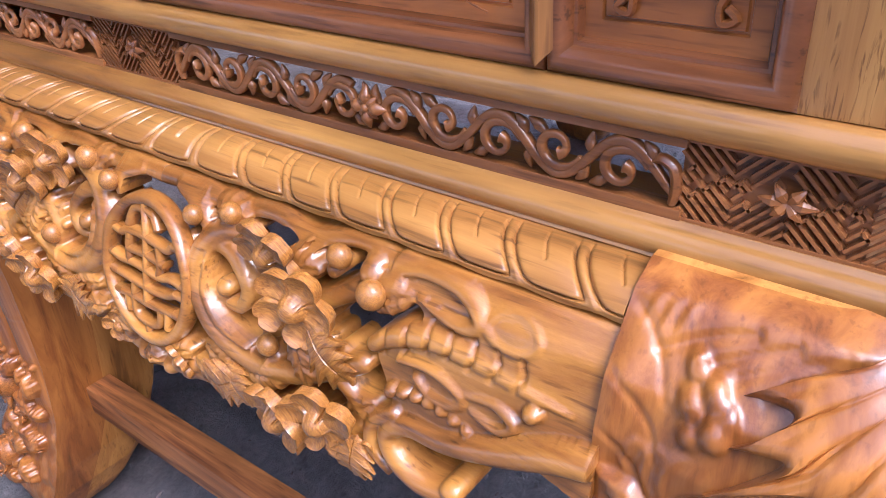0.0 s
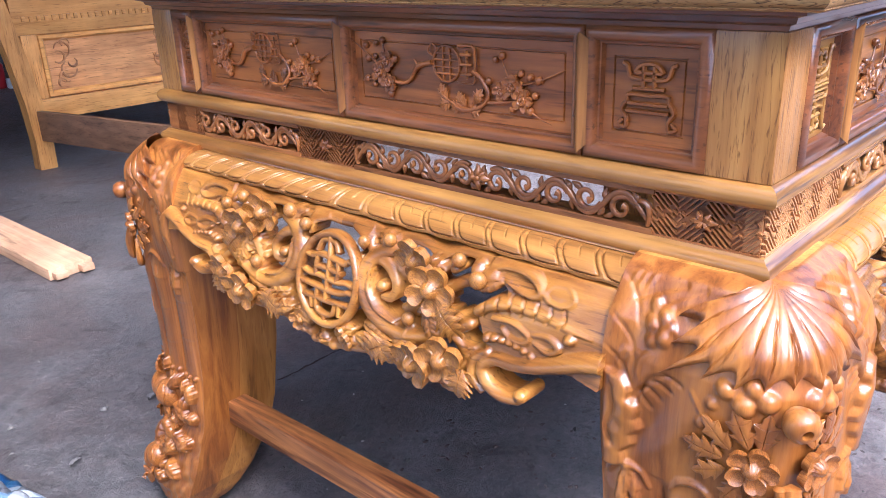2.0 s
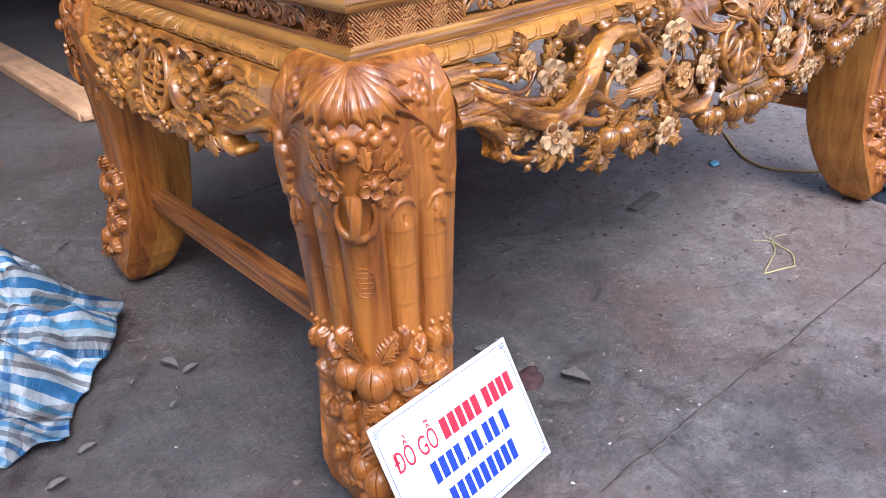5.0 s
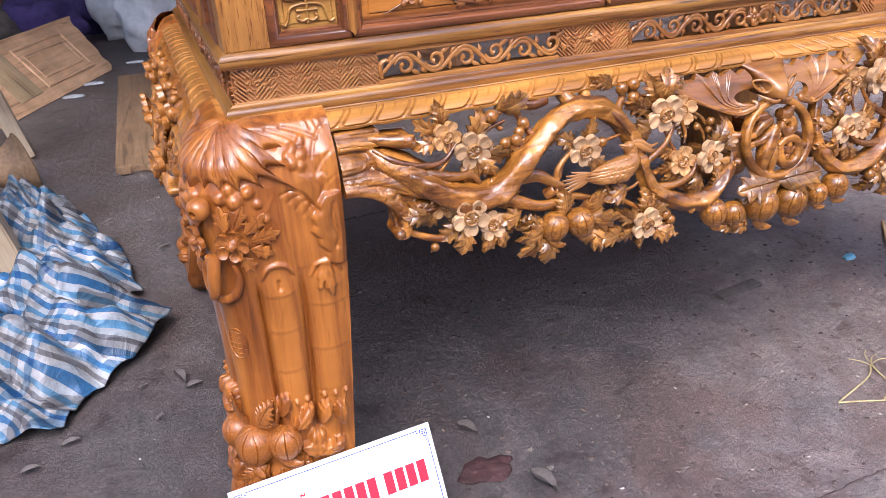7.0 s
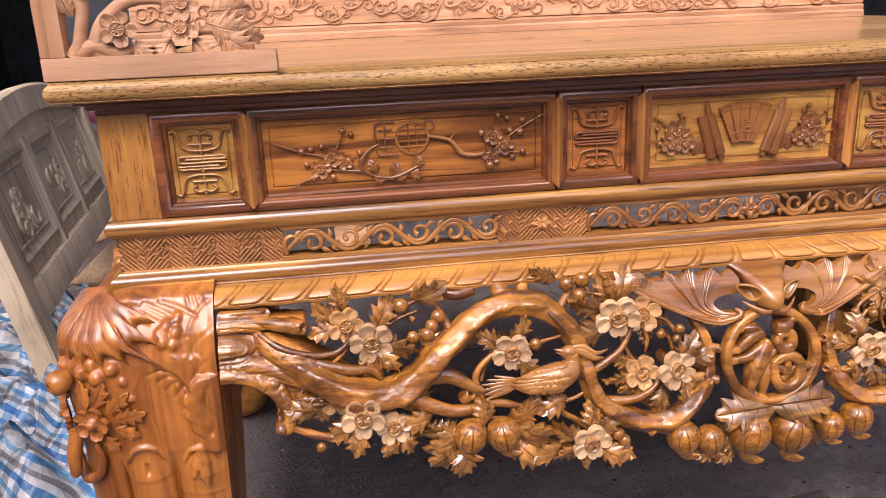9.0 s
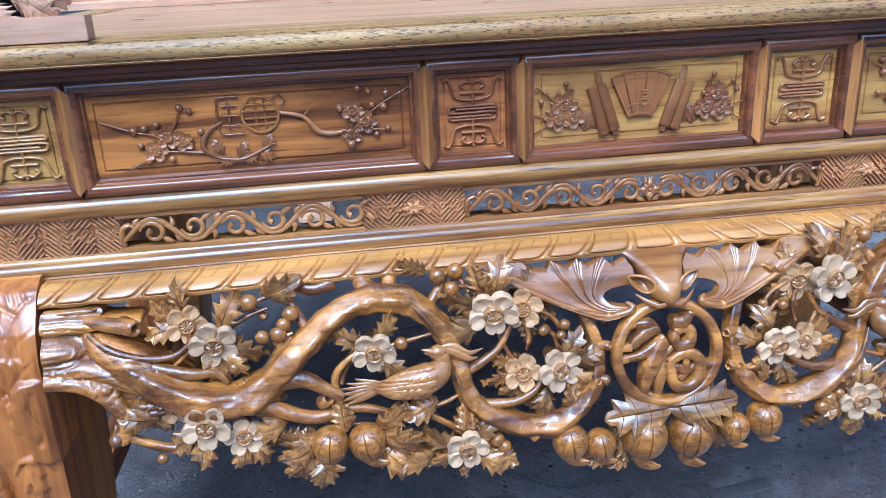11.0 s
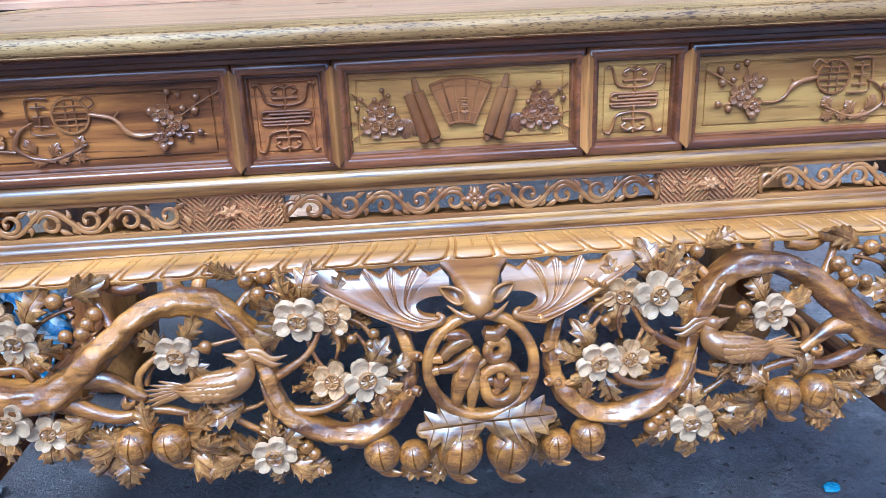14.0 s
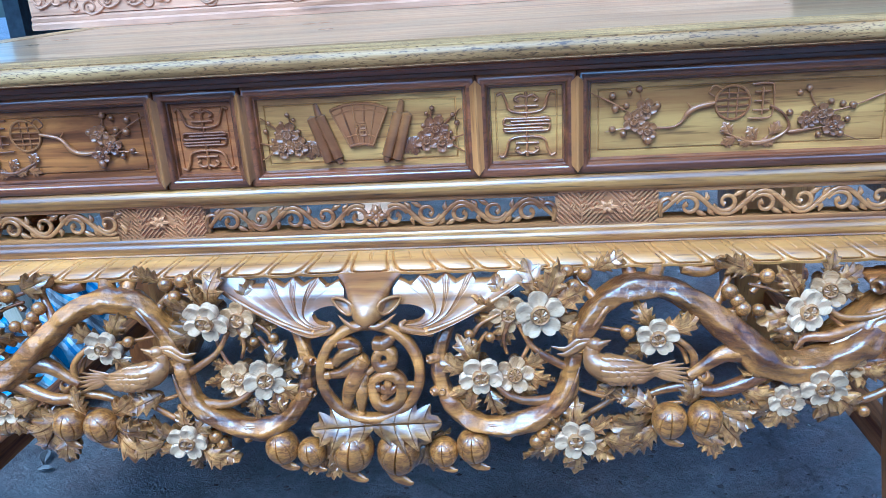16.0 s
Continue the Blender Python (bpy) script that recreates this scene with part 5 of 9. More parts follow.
PANEL_GOLD = wood("golden_panel_wood", (0.58, 0.31, 0.07), (0.34, 0.145, 0.03), "x", grain=22, coat=0.4, gloss=0.25)
CUTS = (0.077, 0.222, 0.718, 0.863, 1.240, 1.396, 1.892, L - 0.077)
FIELDS = (PANEL_GOLD, PANEL_X, DARK_PANEL, PANEL_GOLD, PANEL_GOLD, PANEL_GOLD, PANEL_X)
for k in range(7):
    a0, a1 = CUTS[k] + (0.0002 if k else 0), CUTS[k + 1] - (0.0002 if k < 6 else 0)
    kind = (0, 1, 0, 2, 0, 1, 0)[k]
    pan = frame_panel(FRONT, a0, a1, (DARK_X, FIELDS[k]), ("panel with raised long-life sign", "panel with relief of plum boughs and a seal", "panel with relief of fan, scrolls and blossom")[kind], 0.006 if kind == 0 else 0.009, 0.0225 if k else 0.026, 0.0225 if k < 6 else 0.026)
    if kind == 0:
        part("sign_relief", character(FRONT, (a0 + a1) / 2, 1.146, 0.090, 0.101), RELIEF if k == 4 else FIELDS[k], pan)
    elif kind == 1:
        scene_panel(FRONT, pan, a0, a1, 1 if k == 1 else -1, RELIEF)
    else:
        fan_panel(FRONT, pan, a0, a1, RELIEF)
for a in CUTS[1:-1]:
    mullion(FRONT, a, MULL)
SCUTS = (0.080, 0.249, 0.712, 1.152, D - 0.080)
for k in range(4):
    a0, a1 = SCUTS[k] + (0.0002 if k else 0), SCUTS[k + 1] - (0.0002 if k < 3 else 0)
    pan = frame_panel(SIDE, a0, a1, (DARK_Y, PANEL_Y), "panel with raised altar-stand sign" if k in (0, 3) else "panel with relief of plum boughs and a seal", 0.012, 0.0225 if k else 0.026, 0.0225 if k < 3 else 0.026)
    if k in (0, 3):
        part("sign_relief", censer(SIDE, (a0 + a1) / 2, 1.146, 0.070, 0.078), PANEL_Y, pan)
    else:
        scene_panel(SIDE, pan, a0, a1, 1, PANEL_Y)
for a in SCUTS[1:-1]:
    mullion(SIDE, a, MULL)
for rail, lab in ((box(0.08, L - 0.08, D - 0.03, D - 0.005, 1.064, 1.228), "plain rear panel"), (box(L - 0.03, L - 0.005, 0.083, D - 0.083, 1.064, 1.228), "plain end panel")):
    part("rear_panel", rail, PANEL_X, table, lab)

# ---------------------------------------------------------------- front apron: a pierced vine with birds, a bat, blossom and peaches
def mirrored(a, k):
    return a if k == 0 else 2 * MID - a


def arm(k):
    """One half of the winding vine, from the leg to the middle; k = 1 is the opposite half."""
    X = lambda *q: [FRONT.ap(mirrored(a, k), z, d) for a, z, d in q]
    gs = [tube(X((0.262, 0.838, -0.016), (0.298, 0.812, -0.004), (0.367, 0.778, 0.0), (0.438, 0.782, 0.0), (0.505, 0.842, 0.004), (0.562, 0.888, 0.006), (0.612, 0.902, 0.004), (0.668, 0.892, 0.0), (0.714, 0.846, -0.004),
                    (0.736, 0.786, -0.006), (0.754, 0.728, 0.0), (0.811, 0.688, 0.004), (0.881, 0.680, 0.004), (0.930, 0.716, 0.0), (0.950, 0.772, -0.004), (0.938, 0.834, -0.008), (0.905, 0.885, -0.01)),
               [0.017, 0.026, 0.028, 0.027, 0.023, 0.020, 0.021, 0.022, 0.019, 0.015, 0.017, 0.019, 0.018, 0.017, 0.014, 0.011, 0.007], 40, 12, flat=1.35, out=FRONT.n, bumps=0.24, seed=k, ridge=(5, -0.15, 0.04))]
    main = ((0.223, 0.856), (0.298, 0.812), (0.367, 0.778), (0.438, 0.782), (0.505, 0.842), (0.562, 0.888), (0.612, 0.902), (0.668, 0.892), (0.714, 0.846), (0.736, 0.786), (0.754, 0.728), (0.811, 0.688), (0.881, 0.680), (0.930, 0.716), (0.950, 0.772))
    for i0, i1, e0, e1, r in ((1, 5, -0.012, 0.010, 0.006), (5, 9, 0.012, -0.004, 0.005), (9, 13, -0.009, 0.008, 0.005)):
        run = smooth_path([Vector((a, z, 0)) for a, z in main[i0:i1]], 5)
        q = []
        for i, p in enumerate(run):
            f = i / (len(run) - 1)
            d = (run[min(i + 1, len(run) - 1)] - run[max(i - 1, 0)]).normalized()
            e = e0 + (e1 - e0) * f
            q.append((p.x - d.y * e, p.y + d.x * e, math.sqrt(max(0.0, 0.019 ** 2 - e * e)) - 0.001 + 0.002 * math.sin(9 * f)))
        gs.append(tube(X(*q), [0.001, r, r * 0.9, r, 0.001], 10, 1))
    gs.append(tube(X((0.205, 0.904, -0.010), (0.230, 0.902, -0.002), (0.25, 0.899, 0.002), (0.272, 0.897, 0.008)), [0.006, 0.010, 0.0115, 0.0115], 16, 6, bumps=0.1))
    gs.append(tube(X((0.215, 0.888, -0.004), (0.245, 0.868, 0.006), (0.290, 0.852, 0.006), (0.335, 0.852, 0.002), (0.365, 0.878, 0.004)), [0.004, 0.007, 0.006, 0.005, 0.004], 8, 6))
    gs.append(tube(X((0.300, 0.835, 0.0), (0.350, 0.822, 0.004), (0.385, 0.818, 0.0), (0.400, 0.800, 0.0)), [0.010, 0.009, 0.007, 0.004], 8, 5))
    # hanging bracket by the leg
    gs.append(tube(X((0.226, 0.808, -0.012), (0.244, 0.786, -0.004), (0.254, 0.756, 0.0), (0.247, 0.734, 0.0), (0.232, 0.738, 0.0)), [0.008, 0.011, 0.012, 0.010, 0.007], 14, 6, bumps=0.2, seed=9))
    gs.append(tube(X((0.250, 0.742, 0.0), (0.262, 0.732, 0.0), (0.308, 0.712, 0.0), (0.365, 0.712, 0.004), (0.395, 0.722, 0.0)), [0.008, 0.007, 0.007, 0.006, 0.003], 8, 5))
    # lower runners
    gs.append(tube(X((0.410, 0.785, 0.0), (0.470, 0.752, 0.004), (0.520, 0.735, 0.004), (0.570, 0.742, 0.0), (0.620, 0.730, 0.0), (0.660, 0.712, 0.0)), [0.014, 0.012, 0.010, 0.008, 0.006, 0.005], 16, 6, bumps=0.15))
    gs.append(tube(X((0.438, 0.790, 0.0), (0.500, 0.800, 0.008), (0.535, 0.782, 0.01), (0.560, 0.764, 0.01)), [0.016, 0.014, 0.010, 0.008], 16, 6, bumps=0.15))
    gs.append(tube(X((0.555, 0.752, 0.0), (0.552, 0.795, 0.006), (0.575, 0.822, 0.008), (0.600, 0.832, 0.006)), [0.007, 0.006, 0.005, 0.004], 8, 5))
    gs.append(tube(X((0.735, 0.770, -0.004), (0.770, 0.790, 0.0), (0.800, 0.812, 0.0), (0.820, 0.848, 0.0)), [0.008, 0.007, 0.005, 0.004], 8, 5))
    gs.append(tube(X((0.770, 0.722, 0.0), (0.815, 0.725, 0.008), (0.850, 0.742, 0.008), (0.868, 0.775, 0.004)), [0.010, 0.007, 0.005, 0.004], 8, 5))
    gs.append(tube(X((0.612, 0.905, -0.006), (0.600, 0.925, -0.014), (0.598, 0.935, -0.02)), [0.016, 0.014, 0.014], 8, 4))
    gs.append(tube(X((0.640, 0.900, -0.006), (0.645, 0.925, -0.014), (0.646, 0.935, -0.02)), [0.012, 0.011, 0.012], 8, 4))
    gs.append(tube(X((0.690, 0.872, -0.004), (0.720, 0.905, -0.01), (0.735, 0.930, -0.02)), [0.010, 0.007, 0.006], 8, 4))
    gs.append(tube(X((0.660, 0.735, 0.0), (0.690, 0.712, 0.0), (0.722, 0.690, 0.0), (0.742, 0.668, 0.004)), [0.006, 0.005, 0.005, 0.004], 8, 4))
    gs.append(tube(X((0.460, 0.885, -0.01), (0.435, 0.905, -0.006), (0.405, 0.900, 0.0)), [0.006, 0.005, 0.004], 8, 4))
    gs.append(tube(X((0.515, 0.870, -0.006), (0.495, 0.905, -0.008), (0.478, 0.930, -0.012)), [0.008, 0.006, 0.004], 8, 4))
    gs.append(tube(X((0.470, 0.935, -0.02), (0.525, 0.915, -0.012), (0.560, 0.920, -0.014)), [0.006, 0.010, 0.012], 8, 4))
    for q in (((0.800, 0.868), (0.800, 0.830), (0.815, 0.795), (0.836, 0.770)), ((0.833, 0.860), (0.845, 0.825), (0.840, 0.800)), ((0.885, 0.770), (0.868, 0.735), (0.855, 0.705)), ((0.740, 0.905), (0.765, 0.900), (0.790, 0.880)), ((0.715, 0.924), (0.745, 0.915), (0.760, 0.895)), ((0.870, 0.835), (0.884, 0.818), (0.890, 0.790)),
              ((0.625, 0.828), (0.660, 0.834), (0.700, 0.842)), ((0.560, 0.780), (0.570, 0.805), (0.598, 0.828)), ((0.520, 0.740), (0.535, 0.725), (0.560, 0.715), (0.590, 0.712)), ((0.640, 0.690), (0.690, 0.680), (0.735, 0.660)), ((0.735, 0.655), (0.770, 0.668), (0.800, 0.680)), ((0.355, 0.880), (0.345, 0.850), (0.320, 0.828)),
              ((0.390, 0.865), (0.395, 0.840), (0.385, 0.815)), ((0.430, 0.905), (0.470, 0.915), (0.500, 0.925)), ((0.400, 0.872), (0.430, 0.890), (0.465, 0.900)), ((0.410, 0.722), (0.440, 0.728), (0.480, 0.745)), ((0.895, 0.830), (0.880, 0.850), (0.850, 0.865)), ((0.700, 0.735), (0.660, 0.728), (0.640, 0.740)), ((0.690, 0.726), (0.720, 0.735), (0.745, 0.750))):
        gs.append(tube(X(*[(a, z, -0.002) for a, z in q]), [0.0045, 0.0035, 0.0028], 8, 5))
    s = 1 if k == 0 else -1
    for a, z, da, dz, r in ((0.279, 0.897, 1, 0.0, 0.0125), (0.845, 0.664, 0.7, -0.8, 0.009), (0.962, 0.800, 1, 0.2, 0.008), (0.958, 0.745, 1, -0.1, 0.008), (0.538, 0.765, 0.5, 0.7, 0.010), (0.512, 0.862, -0.4, 0.9, 0.010), (0.968, 0.845, 1, 0.5, 0.007), (0.690, 0.880, 0.8, 0.6, 0.008)):
        gs.append(hollow_end(FRONT, mirrored(a, k), z, s * da, dz, r, 0.012))
    for a, z, d in ((0.420, 0.786, 0.020), (0.585, 0.901, 0.024), (0.655, 0.899, 0.022), (0.726, 0.812, 0.012), (0.848, 0.682, 0.020), (0.944, 0.745, 0.014), (0.528, 0.868, 0.021), (0.340, 0.790, 0.020)):
        gs.append(hollow_end(FRONT, mirrored(a, k), z, s * 0.2, 0.25, 0.0065, d))
    return gs


def densify(pts, sub=5):
    return [(v.x, v.y) for v in smooth_path([Vector((a, z, 0)) for a, z in pts], sub, True)]


def end_plate(k):
    """The carved root of the vine beside the leg: swirls, flowing trunk, a horned branch and the scalloped lower arch."""
    a_s, z_s = np.arange(0.1530, 0.352, 0.0019), np.arange(0.712, 0.9225, 0.0019)
    A, Z = np.meshgrid(a_s, z_s)
    H = np.full(A.shape, -0.03)
    body = inside_poly(A, Z, densify([(0.12, 0.925), (0.215, 0.924), (0.236, 0.912), (0.206, 0.900), (0.232, 0.880), (0.285, 0.850), (0.335, 0.822), (0.345, 0.795), (0.300, 0.786), (0.276, 0.788), (0.264, 0.768), (0.260, 0.742), (0.246, 0.729), (0.230, 0.732), (0.234, 0.762), (0.220, 0.792), (0.196, 0.812), (0.12, 0.820)], 4))
    flow = np.sin(120 * (Z - 0.55 * (0.36 - A)) + 14 * A)
    H = np.where(body, -0.008 + 0.0004 * flow, H)
    S = lambda pts, r, lift=0.0: stroke_relief(H, A, Z, pts, r, lift)
    C = lambda pts, r=0.0016, depth=0.0022: cut_relief(H, A, Z, pts, r, depth)
    # upper branch: streaked root running out into the horn
    S([(0.130, 0.905), (0.170, 0.906), (0.205, 0.903), (0.240, 0.900), (0.284, 0.898)], [0.020, 0.019, 0.015, 0.011, 0.010], -0.012)
    S([(0.150, 0.921), (0.190, 0.920), (0.226, 0.917)], [0.007, 0.007, 0.001], -0.004)
    # belly that swells towards the trunk
    S([(0.205, 0.890), (0.232, 0.868), (0.268, 0.842), (0.310, 0.815), (0.352, 0.792)], [0.003, 0.022, 0.031, 0.028, 0.022], -0.014)
    S([(0.150, 0.846), (0.200, 0.842), (0.250, 0.822), (0.300, 0.800), (0.352, 0.782)], [0.014, 0.016, 0.017, 0.015, 0.012], -0.009)
    # nested loops beside the joint
    S([(0.135, 0.868), (0.170, 0.868), (0.192, 0.866)], [0.021, 0.021, 0.015], -0.012)
    for e, dp in ((0.0, 0.0026), (0.0085, 0.0020), (0.0165, 0.0016)):
        C([(0.140, 0.890 - 0.9 * e), (0.180 - e * 0.3, 0.890 - e), (0.208 - e, 0.880 - 0.5 * e), (0.212 - 1.2 * e, 0.868), (0.204 - e, 0.856 + 0.5 * e), (0.180 - 0.3 * e, 0.848 + e), (0.140, 0.848 + 0.9 * e)], 0.0020, dp)
    # scalloped arch below
    S([(0.130, 0.828), (0.178, 0.828), (0.220, 0.810), (0.244, 0.780), (0.250, 0.752), (0.240, 0.735)], [0.013, 0.013, 0.013, 0.011, 0.010, 0.008], -0.002)
    for q in range(6):
        f = q / 5
        knob_relief(H, A, Z, 0.166 + 0.078 * f, 0.842 - 0.040 * f * f, 0.0078 - 0.0016 * f, 0.0)
    knob_relief(H, A, Z, 0.238, 0.737, 0.011, 0.004)
    knob_relief(H, A, Z, 0.232, 0.812, 0.009, 0.003)
    leaf_relief(H, A, Z, 0.262, 0.782, 0.318, 0.772, 0.014, 0.002, 4, 0.005)
    for p in ([(0.160, 0.915), (0.196, 0.914), (0.225, 0.909)], [(0.158, 0.908), (0.192, 0.907), (0.228, 0.902)], [(0.156, 0.900), (0.186, 0.899), (0.214, 0.893)], [(0.268, 0.852), (0.284, 0.846), (0.291, 0.834), (0.284, 0.824)], [(0.276, 0.860), (0.296, 0.851), (0.303, 0.834), (0.295, 0.818)],
              [(0.236, 0.842), (0.275, 0.822), (0.325, 0.798)], [(0.180, 0.834), (0.225, 0.826), (0.262, 0.808)], [(0.206, 0.826), (0.211, 0.819), (0.208, 0.810)], [(0.219, 0.818), (0.224, 0.810), (0.219, 0.801)]):
        C(p)
    keep = body | (H > -0.004)
    if k:
        a_s, H, keep = (2 * MID - a_s)[::-1], H[:, ::-1], keep[:, ::-1]
    return pierced_sheet(FRONT, a_s, z_s, H, keep, -0.045)


halves = [arm(0), arm(1)]
apron = part("front_apron", joined(halves[0][0], halves[1][0]), AMBER_X, table, "amber vine carved through in deep relief", 60)
for k in (0, 1):
    part("scroll_plate", end_plate(k), AMBER_X, apron, "swirling carved root of the vine", 60)
    for geo in halves[k][1:]:
        part("twig", geo, AMBER_X, apron, "", 60)

for k in (0, 1):
    A = lambda a: mirrored(a, k)
    ang = lambda *q: q if k == 0 else tuple(180 - v for v in q)
    sh = 0.0 if k == 0 else 0.003
    for a, z, r, lv, d in ((0.350, 0.890, 0.026, ang(150, 195, 100), 0.002), (0.389, 0.867, 0.031, ang(-20, -55, -95, 60), 0.020), (0.611, 0.829, 0.029, ang(150, -50, 60), 0.016),
                           (0.790, 0.871, 0.034, ang(160, 110, 205, 75), 0.022), (0.838, 0.866, 0.028, ang(70, 25, -20, -75), 0.002), (0.885, 0.774, 0.031, ang(20, 60, -40), 0.022),
                           (0.832, 0.766, 0.027, ang(150, 195, 240, -80), 0.002), (0.328, 0.774, 0.026, ang(100, 190, 225), 0.003), (0.366, 0.749, 0.031, ang(215, 255), 0.024),
                           (0.414, 0.718, 0.026, ang(-20, -60, -100), 0.006), (0.738, 0.656, 0.030, ang(90, 150, 215, -85, -20, 45), 0.016)):
        blossoms(FRONT, apron, A(a) + sh, z, r, lv, d)
    buds(FRONT, apron, [(A(a), z) for a, z in ((0.439, 0.912), (0.470, 0.926), (0.486, 0.880), (0.497, 0.893), (0.478, 0.868), (0.786, 0.664), (0.797, 0.650), (0.715, 0.922), (0.742, 0.926), (0.733, 0.905), (0.652, 0.836), (0.455, 0.866), (0.505, 0.932))])
    buds(FRONT, apron, [(A(a), z) for a, z in ((0.866, 0.832), (0.893, 0.822), (0.899, 0.838), (0.412, 0.826), (0.402, 0.772), (0.298, 0.700), (0.770, 0.672))], 0.009)
    for a, z, r in ((0.536, 0.694, 0.0275), (0.590, 0.691, 0.028), (0.899, 0.647, 0.028), (0.948, 0.636, 0.024)):
        a = A(a)
        put("peach", FRUIT_ME, FRONT.basis(FRONT.ap(a, z, 0.012), rnd.uniform(-14, 14), r, 8), apron, "round carved peach")
    for a, z, q, s in ((0.520, 0.700, 200, 0.055), (0.515, 0.690, 232, 0.06), (0.530, 0.672, 258, 0.05), (0.560, 0.705, 95, 0.05), (0.605, 0.700, 35, 0.055), (0.610, 0.690, -8, 0.06), (0.606, 0.672, -45, 0.065), (0.630, 0.728, 10, 0.04),
                       (0.455, 0.918, 20, 0.055), (0.465, 0.868, -35, 0.05), (0.425, 0.752, 15, 0.05), (0.570, 0.860, 200, 0.04), (0.975, 0.655, -70, 0.055), (0.905, 0.700, 100, 0.04), (0.700, 0.742, 200, 0.05), (0.755, 0.640, -30, 0.05),
                       (0.480, 0.735, 195, 0.05), (0.395, 0.765, 40, 0.045), (0.765, 0.845, 190, 0.05)):
        qq = q if k == 0 else 180 - q
        put("leaf", rnd.choice(LEAF_MES), FRONT.basis(FRONT.ap(A(a), z, rnd.uniform(-0.006, 0.008)), qq, s * 1.15, rnd.uniform(-10, 12), rnd.uniform(-12, 12)), apron)

# pair of peaches hanging in the middle, under two broad leaves
for a, z, r in ((1.018, 0.643, 0.036), (1.094, 0.637, 0.036)):
    put("peach", FRUIT_ME, FRONT.basis(FRONT.ap(a, z, 0.014), rnd.uniform(-8, 8), r, 8), apron, "large carved peach")
BROAD_LEAF = mesh("broad_leaf", *leaf_geo(4, 0.10, 0.32, 0.0, 0.025), LEAFW, 40)
for s, roll, ln in ((-1, 184, 0.104), (1, 2, 0.112)):
    put("broad_leaf", BROAD_LEAF, FRONT.basis(FRONT.ap(MID - 0.002 + s * -0.004, 0.690, 0.020), roll, ln, -33 * s), apron, "broad drooping leaf with toothed edge")
    put("broad_leaf", BROAD_LEAF, FRONT.basis(FRONT.ap(MID - 0.002 + s * 0.010, 0.688, 0.012), roll - 24 * s, ln * 0.75, -34 * s), apron, "broad drooping leaf with toothed edge")
for a, z, q, s in ((1.005, 0.610, 215, 0.05), (1.125, 0.622, -25, 0.06), (1.128, 0.652, 10, 0.05), (0.972, 0.612, 200, 0.05)):
    put("leaf", LEAF_MES[0], FRONT.basis(FRONT.ap(a, z, -0.004), q, s, 5, 0), apron)
for k in (0, 1):
    for a, z, q, s in ((0.514, 0.700, 175, 0.056), (0.530, 0.670, 250, 0.052), (0.618, 0.686, -10, 0.062), (0.610, 0.670, -45, 0.058), 
                       (0.700, 0.925, 150, 0.05), (0.300, 0.760, 170, 0.055), (0.870, 0.740, -110, 0.05), (0.690, 0.650, 190, 0.06), (0.775, 0.640, -30, 0.05), (0.460, 0.700, 10, 0.055)):
        put("leaf", LEAF_MES[int(a * 1000) % 3], FRONT.basis(FRONT.ap(mirrored(a, k), z, 0.002), q if k == 0 else 180 - q, s, -8 + (a * 977 % 14), 0), apron)


